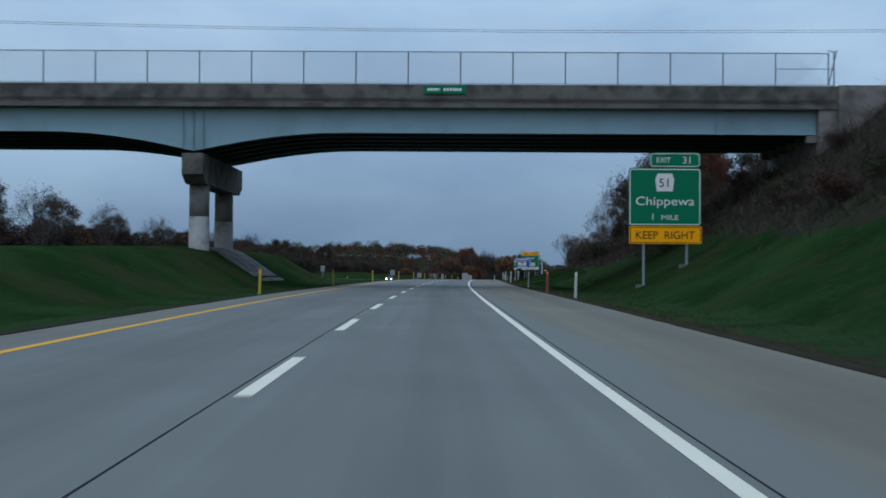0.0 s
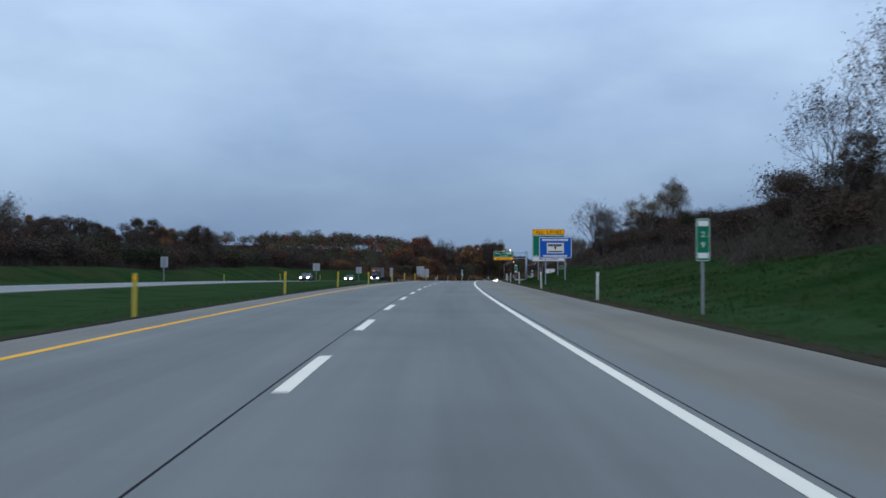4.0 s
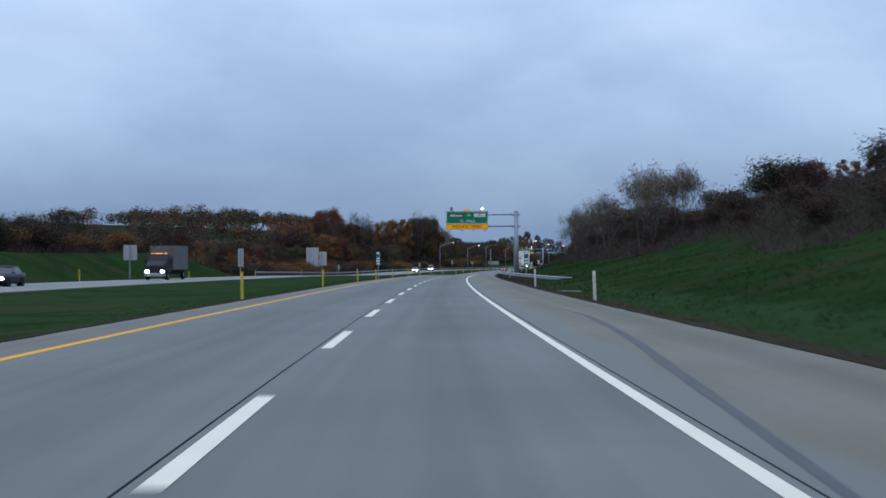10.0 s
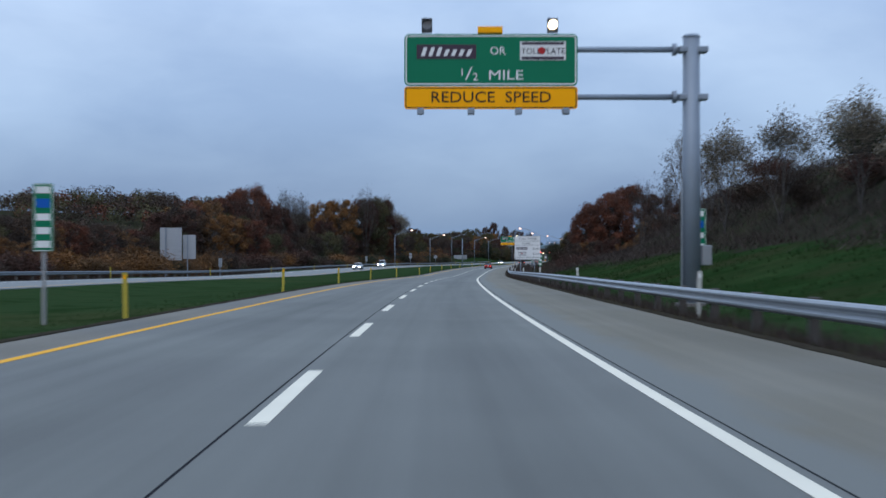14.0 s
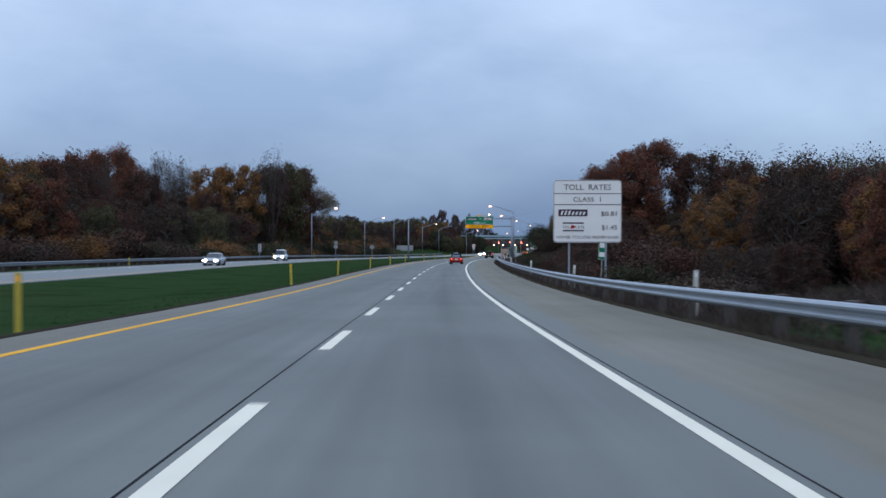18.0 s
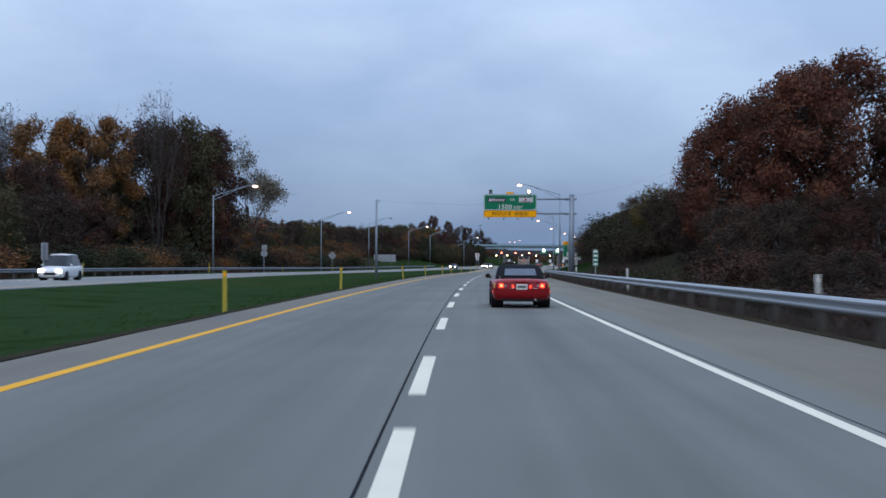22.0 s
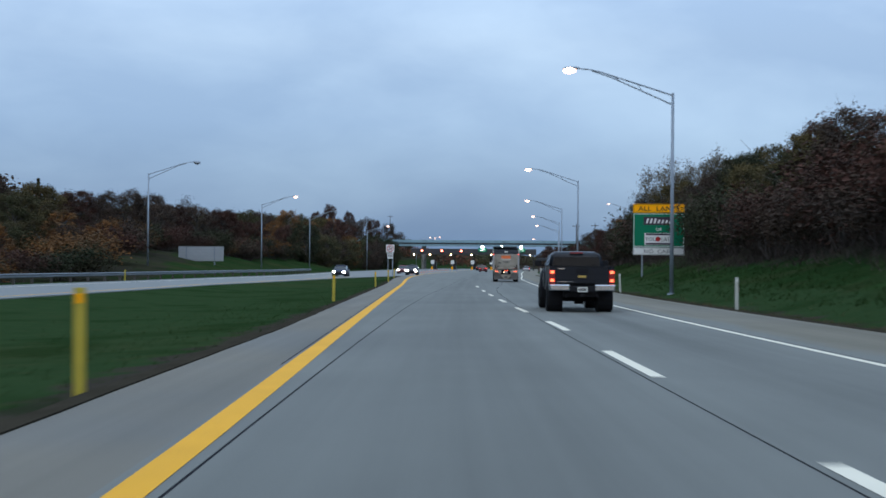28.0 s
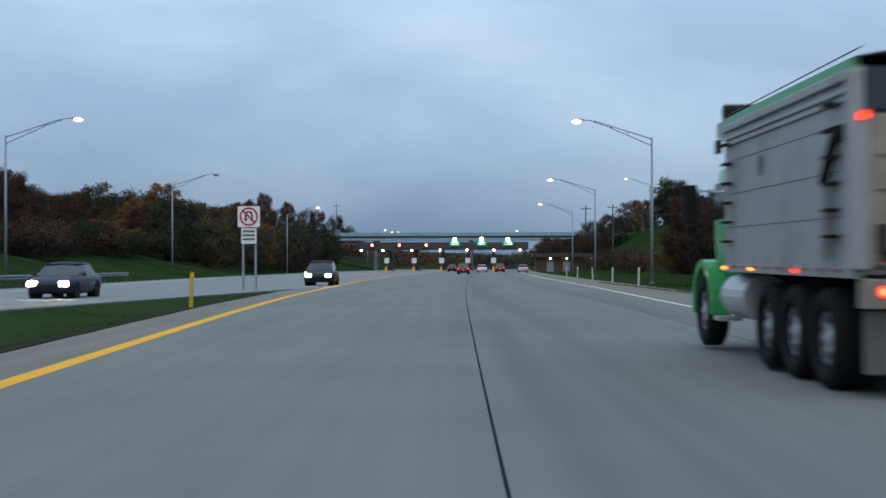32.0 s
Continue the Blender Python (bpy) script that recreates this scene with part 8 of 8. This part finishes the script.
for k, s, d, h in [("sparse", 1052, 21, 13.4), ("sparse", 1035, 22.5, 13.2), ("bare", 1058, 18.8, 11.0), ("yellow", 1010, 19.2, 6.6), ("yellow", 968, 19.5, 7.6), ("oak2", 1098, 52, 20.0), ("maple", 1106, 54, 21.5), ("green", 1112, 50, 20.0), ("yellow", 1090, 46, 18.0)]:
    top(k, s, d, h)
belt(["brown", "dark", "brown", "oak2"], 1104, 1162, 22, 27, 5.0, 7.0, 8.8, 1.1, abs_top=True)
belt(["yellow", "green", "yellow"], 1118, 1165, 28, 34, 8.0, 9.5, 11.0, 1.1, abs_top=True)
# by the plaza
belt(["brown", "oak2", "maple", "dark"], 1310, 1398, 44, 62, 5.0, 3.5, 5.5, 1.2)
belt(["bush2", "bush4", "bush"], 1195, 1300, 20, 24, 5.0, 1.6, 2.8, 1.3)
belt(["dark", "brown", "oak2", "brown"], 1298, 1392, 12, 26, 4.5, 5.5, 8.0, 1.2)
belt(["dark", "brown", "maple", "bare"], 1300, 1395, 27, 60, 4.5, 6.5, 9.5, 1.2)
belt(["bare", "brown", "green"], 1150, 1390, 62, 85, 12.0, 8.0, 11.0)
for k, s, d, h in [("maple", 1165, 21.5, 4.6), ("maple", 1170, 23.5, 4.2), ("bush3", 1160, 20, 2.6)]:
    plant(k, s, d, h, 1.3)


def wooden_pole(s, d, h):
    t = thing("utility_pole", M(s, d, ground_h(s, d) - 0.3), "dark wooden utility pole with a crossarm above the woods", "utility pole", "far utility poles")
    part("pole", tube(B(), (0, 0, -0.5), (0, 0, h), 0.17, 0.11, 8), WOOD, t)
    part("crossarm", box(B(), -1.1, 1.1, -0.06, 0.06, h - 0.75, h - 0.6), WOOD, t)
    for x in (-0.95, 0.35, 0.95):
        part("insulator", tube(B(), (x, 0, h - 0.6), (x, 0, h - 0.38), 0.05, 0.04, 6), GIRDER_DARK, t)


for s, d, top_ in [(1302, 20.8, 14.6), (1296, 26.2, 14.6), (1312, 34.2, 14.4), (1500, -62.5, 23.8)]:
    wooden_pole(s, d, top_ - ground_h(s, d))
# left, beyond the oncoming road
belt(["bush", "bush", "bush2", "bush4"], 60, 470, -47, -43, 6.0, 2.0, 3.4, 1.5)
belt(["bush", "bush2", "bush", "bush3"], 470, 585, -48, -44, 5.0, 1.8, 3.2, 1.5)
belt(["brown", "bare", "brown", "oak2"], 80, 450, -62, -48, 8.0, 3.5, 5.5, 1.2)
belt(["brown", "bare", "oak2", "brown", "maple"], 95, 275, -48, -42, 5.0, 5.4, 7.6, 1.2, abs_top=True)
belt(["brown", "oak2", "brown", "bare", "green"], 440, 570, -64, -50, 5.5, 7.0, 9.3, 1.25, abs_top=True)
belt(["brown", "oak2", "brown", "maple", "green"], 570, 650, -66, -50, 4.5, 5.8, 7.8, 1.2, abs_top=True)
belt(["oak", "oak2", "brown", "maple", "green"], 650, 728, -70, -52, 4.5, 6.4, 8.2, 1.2, abs_top=True)
belt(["oak", "oak2", "brown", "maple", "green"], 735, 810, -72, -52, 4.5, 9.8, 12.6, 1.2, abs_top=True)
for k, s, d, h in [("brown", 128, -41, 9.4), ("bare", 142, -40, 9.6), ("brown", 156, -43, 9.0), ("bare", 168, -41, 9.2), ("brown", 182, -44, 8.2), ("bare", 196, -42, 8.8), ("bare", 213, -40.5, 8.6), ("brown", 221, -43, 7.2), ("bare", 228, -44, 8.2), ("bare", 244, -44.1, 8.9), ("bare", 256, -46, 8.6), ("bare", 278, -45.2, 9.4), ("bare", 284, -47, 9.0), ("brown", 300, -48, 7.8), ("brown", 366, -45, 9.4), ("bare", 372, -44, 8.6), ("bare", 429, -58.8, 11.1), ("maple", 469, -81.7, 13.8), ("oak", 482, -84, 14.0), ("maple", 458, -80, 12.8), ("brown", 440, -62, 10.4)]:
    top(k, s, d, h)
belt(["bush4", "bush3", "bush2", "bush"], 582, 1055, -44, -39.5, 9.0, 2.2, 3.6, 1.6)
for s, d, h in [(604, -46, 5.6), (612, -47, 5.2), (620, -46.5, 5.0)]:
    plant("maple", s, d, h, 1.5)
# the tall wood on the left
for k, s, d, h, w in [("oak", 915, -90.5, 26.6, 0.85), ("oak", 927, -92, 26.4, 0.85), ("bare", 925, -81, 26.0, 0.55), ("maple", 903, -55.8, 22.0, 0.95), ("maple", 900, -60.5, 21.4, 0.9), ("bare", 911, -48.5, 25.8, 0.5), ("oak2", 918, -51, 22.5, 0.8), ("oak", 926, -47.5, 18.6, 0.75), ("maple", 908, -58, 21.0, 0.95), ("bare", 911, -72, 24.0, 0.6), ("bare", 905, -68, 22.5, 0.6), ("oak2", 905, -71, 14.0, 0.9), ("oak2", 930, -47, 22.8, 0.8), ("green", 921, -48.5, 23.0, 0.8), ("bare", 900, -72, 24.0, 0.8), ("oak2", 890, -58, 14.5, 0.8), ("green", 908, -55, 13.5, 0.8), ("oak2", 884, -72, 19.0, 0.8),
                      ("maple", 836, -81.3, 18.9, 0.95), ("oak", 831, -85, 16.8, 0.9), ("oak2", 845, -80, 18.4, 0.9), ("oak", 856, -84, 19.6, 0.85), ("oak2", 868, -82, 20.4, 0.85), ("oak", 880, -86, 22.5, 0.85), ("bare", 874, -78, 21.0, 0.6), ("maple", 820, -86, 16.0, 0.9), ("brown", 806, -84, 14.0, 0.9), ("green", 850, -72, 11.0, 1.2), ("brown", 864, -70, 12.0, 1.2), ("green", 836, -70, 10.0, 1.2),
                      ("lone", 997, -55.4, 25.6, 0.92), ("green", 940, -50, 10.5, 1.0), ("brown", 952, -52, 10.0, 1.0), ("dark", 962, -54, 9.5, 1.0)]:
    top(k, s, d, h, w)
belt(["green", "brown", "oak2", "dark"], 800, 945, -60, -47, 9.0, 7.0, 10.0, 1.1, abs_top=True)
# lower wooded hill on the left
belt(["green", "brown", "maple", "dark"], 1195, 1300, -44, -37, 8.0, 6.5, 9.0, 1.2)
belt(["green", "yellow", "brown", "maple"], 985, 1060, -50, -42, 6.0, 4.0, 6.5, 1.3)
belt(["bush2", "bush4", "bush3", "bush"], 1060, 1300, -52, -45, 4.5, 2.2, 3.6, 1.4)
belt(["green", "yellow", "brown", "maple", "oak2"], 965, 1310, -58, -48, 9.5, 6.5, 9.0, 1.15)
# rows of trees that climb the hill
for d0, d1, low, at_s, kinds in ((-80, -64, 10.3, 1105, ["yellow", "green", "maple", "brown", "green"]), (-112, -90, 14.3, 1190, ["green", "brown", "yellow", "green"]), (-165, -125, 20.0, 1310, ["green", "oak2", "brown", "maple"])):
    s = 990.0
    while s < 1420:
        top(pick.choice(kinds), s, pick.uniform(d0, d1), low + 0.028 * (s - at_s) + pick.uniform(-1.3, 0.9), pick.uniform(1.0, 1.25))
        s += pick.uniform(6.5, 11.5)
for s, d, h in [(1174, -47, 7.0), (1184, -46, 6.2)]:
    top("maple", s, d, h, 1.7)
# tall wood behind the plaza's left end
for k, s, d, h, w in [("oak2", 1540, -98, 29.5, 0.62), ("oak2", 1546, -89.5, 26.4, 0.55), ("oak2", 1538, -104.5, 26.0, 0.6), ("brown", 1544, -82, 23.0, 0.8), ("oak2", 1540, -76, 22.6, 0.6), ("brown", 1542, -69, 20.5, 0.8), ("brown", 1538, -63.5, 16.0, 0.9), ("dark", 1534, -59, 13.0, 1.1), ("green", 1540, -113, 24.5, 0.8), ("green", 1544, -122, 24.0, 0.8)]:
    top(k, s, d, h, w)
for k, s, d, h in [("bare", 1144, -57.2, 13.9), ("oak2", 1270, -48, 14.0), ("oak2", 1284, -47, 13.2), ("dark", 1300, -38, 9.6), ("dark", 1310, -36.5, 9.0), ("dark", 1294, -40, 10.5), ("dark", 1280, -40, 9.5), ("dark", 1318, -38.5, 8.4), ("maple", 1230, -53.5, 15.2)]:
    top(k, s, d, h)
spruce = conifer(5, 12)
for i, (s, d, h) in enumerate([(1150, -135, 23.5), (1176, -132, 23.0), (1255, -128, 24), (1188, -255, 33), (1256, -242, 35), (1466, -314, 41)]):
    m = M(s, d, ground_h(s, d), i * 70) @ Matrix.Diagonal(((h - ground_h(s, d)) / 12 * 0.8,) * 2 + ((h - ground_h(s, d)) / 12, 1))
    if i == 0:
        spruce.matrix_world = m
    else:
        c = copy_thing(spruce, m)
        c.matrix_basis = m


# ---------------------------------------------------------------- far woods, brush and grass
def far_woods(name, spots, color, size, per, seed, label):
    rng = np.random.default_rng(seed)
    pts, outs = [], []
    for s, d, h, r in spots:
        p = np.array(P(s, d, ground_h(s, d)))
        # three rounded crowns to a spot
        for k in range(3):
            u = rng.normal(size=(per // 3, 3))
            u /= np.linalg.norm(u, axis=1)[:, None]
            w = rng.uniform(0.55, 0.85)
            q = u * rng.uniform(0.2, 1.0, (per // 3, 1)) ** 0.4 * np.array([r * w, r * w, h * 0.46 * rng.uniform(0.8, 1.05)])
            pts.append(p + q + np.array([rng.normal() * r * 0.5, rng.normal() * r * 0.5, h * 0.46]))
            outs.append(u + np.array([0, 0, 0.2]))
    ob = new(name, leaf_mesh(name, np.concatenate(pts), size, rng, LEAF[color], out=np.concatenate(outs), coarse=True))
    return tagged(ob, label, "woods", kind="stuff")


fr = random.Random(21)
COLORS = {"brown": "dry brown", "rust": "rust red", "olive": "olive green"}


def wood_mass(n, place, h0, h1, r0, r1, size, per, seed):
    """Trees too far to tell apart, as three leafy masses."""
    spots = {"brown": [], "rust": [], "olive": []}
    for i in range(n):
        s, d = place()
        spots[fr.choice(["brown", "brown", "rust", "olive", "olive"])].append((s, d, fr.uniform(h0, h1), fr.uniform(r0, r1)))
    for i, (c, sp_) in enumerate(spots.items()):
        far_woods("far_woods", sp_, c, size, per, seed + i, "distant autumn woods in " + COLORS[c] + " leaves")


# woods over the hill on the left, behind the plaza, on the right, and the low thickets beyond the oncoming road
wood_mass(620, lambda: (fr.uniform(930, 1560), fr.uniform(-330, -100)), 8, 13, 4.5, 7.5, 0.8, 270, 30)
wood_mass(150, lambda: (fr.uniform(1440, 1640), fr.uniform(-140, 150)), 4.5, 7.5, 6, 9, 0.55, 420, 40)
wood_mass(110, lambda: (fr.uniform(1130, 1500), fr.uniform(92, 260)), 8, 12, 5, 8, 1.2, 110, 50)
for k in range(90):
    plant(pick.choice(["brown", "oak2", "maple", "green", "brown", "oak"]), pick.uniform(330, 830), pick.uniform(-112, -66), pick.uniform(5.0, 9.5), pick.uniform(1.1, 1.4))
for k in range(34):
    plant(pick.choice(["brown", "oak2", "bare", "green", "brown"]), pick.uniform(60, 330), pick.uniform(-100, -64), pick.uniform(3.5, 6.5), pick.uniform(1.1, 1.4))
wood_mass(120, lambda: (fr.uniform(330, 830), fr.uniform(-112, -66)), 2.5, 5.0, 3.5, 6, 0.42, 780, 60)
wood_mass(60, lambda: (fr.uniform(60, 340), fr.uniform(-100, -64)), 2.0, 3.5, 4, 6, 0.45, 600, 70)
wood_mass(90, lambda: (fr.uniform(868, 960), fr.uniform(55, 190)), 11, 18, 5, 7, 0.45, 780, 90)
for k in range(60):
    plant(pick.choice(["oak", "oak2", "maple", "brown", "green"]), pick.uniform(640, 880), pick.uniform(44, 120), pick.uniform(6.0, 9.5), pick.uniform(1.1, 1.4))


def scatter(name, n, place, height, width, material, seed, label, spray=3, tangle=0.3):
    """Thin upright blades in small tufts."""
    rng = np.random.default_rng(seed)
    rr = random.Random(seed)
    vs, fs = [], []
    for i in range(n):
        s, d = place(rr)
        b = P(s, d, ground_h(s, d) - 0.02)
        for k in range(spray):
            a = rr.uniform(0, 6.28)
            h = height * rr.uniform(0.5, 1.3)
            w = width * rr.uniform(0.7, 1.3)
            o = Vector((rr.gauss(0, 1), rr.gauss(0, 1), 0)) * height * 0.5
            lean = Vector((rr.gauss(0, tangle), rr.gauss(0, tangle), 1)) * h
            c, sn = math.cos(a) * w, math.sin(a) * w
            j = len(vs)
            p = b + o
            vs += [(p.x - c, p.y - sn, p.z), (p.x + c, p.y + sn, p.z), (p.x + lean.x, p.y + lean.y, p.z + lean.z)]
            fs.append((j, j + 1, j + 2))
    me = bpy.data.meshes.new(name)
    me.from_pydata(vs, [], fs)
    me.materials.append(material)
    return tagged(new(name, me), label, "grass" if "grass" in name else "brush", kind="stuff")


BLADE = mat("green grass blades", (0.029, 0.056, 0.018), 0.9, vary=0.2, island=0.4, spec=0.0)
DRY_BLADE = mat("dry straw blades", (0.085, 0.070, 0.035), 0.9, vary=0.2, island=0.8, spec=0.0)
STEM = mat("dead brush stems", (0.058, 0.046, 0.040), 0.95, vary=0.2, island=0.9, spec=0.0)


def left_verge(r):
    s = r.uniform(0, 1075)
    return s, left_edge(s) - 0.12 - abs(r.gauss(0, 1.0)) * 3.2


def right_verge(r):
    s = r.uniform(10, 640) if r.random() < 0.7 else r.uniform(870, 1110)
    return s, 7.1 + abs(r.gauss(0, 1.0)) * 3.6


scatter("grass_blades", 36000, left_verge, 0.075, 0.010, BLADE, 1, "short green grass blades in the median")
scatter("grass_blades", 36000, right_verge, 0.09, 0.011, BLADE, 2, "short green grass blades on the right verge")
ROUGH = mat("rough dark weeds", (0.023, 0.046, 0.015), 0.9, vary=0.2, island=0.5, spec=0.0)


def weed_patch(r):
    """Uneven clumps of taller weeds on the grass slopes."""
    while True:
        s = r.uniform(100, 640) if r.random() < 0.75 else r.uniform(880, 1100)
        d = r.uniform(9.5, lerp(s, [100, 142, 220, 400, 540, 600, 880, 1050], [12.5, 15, 19, 22, 20, 15, 14, 16]))
        if noise.noise(Vector((s * 0.09, d * 0.28, 7.7))) + 0.5 * noise.noise(Vector((s * 0.4, d * 0.7, 1.7))) > r.gauss(0.05, 0.3):
            return s, d


scatter("tall_weeds", 16000, weed_patch, 0.15, 0.020, ROUGH, 12, "patches of taller dark weeds on the slope", 4)
scatter("dry_grass", 9000, lambda r: (r.uniform(10, 1110), 7.0 + abs(r.gauss(0, 0.9))), 0.16, 0.010, DRY_BLADE, 3, "dry straw tufts along the shoulder edge")
scatter("dry_grass", 6000, lambda r: (lambda s: (s, left_edge(s) - 0.05 - abs(r.gauss(0, 0.12))))(r.uniform(0, 1075)), 0.09, 0.014, STEM, 4, "dark matted turf along the pavement edge")


def bank(r):
    """A spot in the brush, whose lower edge runs in ragged lobes."""
    while True:
        u = r.random()
        if u < 0.25:
            s, d, lo = r.uniform(20, 150), r.uniform(14, 40), 17.5
        elif u < 0.78:
            s = r.uniform(132, 655)
            d, lo = r.uniform(13, 33), lerp(s, [132, 220, 400, 540, 600], [17.5, 19, 21.5, 19.5, 15.5])
        elif u < 0.9:
            s, d, lo = r.uniform(620, 870), r.uniform(9, 16), 9
        else:
            s, d, lo = r.uniform(860, 1090), r.uniform(13, 20), 15
        if d > lo + 3.2 * noise.noise(Vector((s * 0.07, d * 0.15, 2.2))) + r.gauss(0, 0.7):
            return s, d


scatter("brush_stems", 9000, lambda r: (r.uniform(434, 895), 7.25 + abs(r.gauss(0, 0.8))), 0.30, 0.012, STEM, 8, "dry weeds growing under the guard rail", 4)
scatter("brush_stems", 70000, bank, 0.62, 0.020, STEM, 5, "dead brown brush stems covering the bank", 4, 0.75)
scatter("brush_stems", 9000, lambda r: (lambda s: (s, r.uniform(-52, -41.5 if s < 570 else -38)))(r.uniform(60, 960)), 0.9, 0.03, STEM, 6, "dead brown brush beyond the oncoming road", 4)
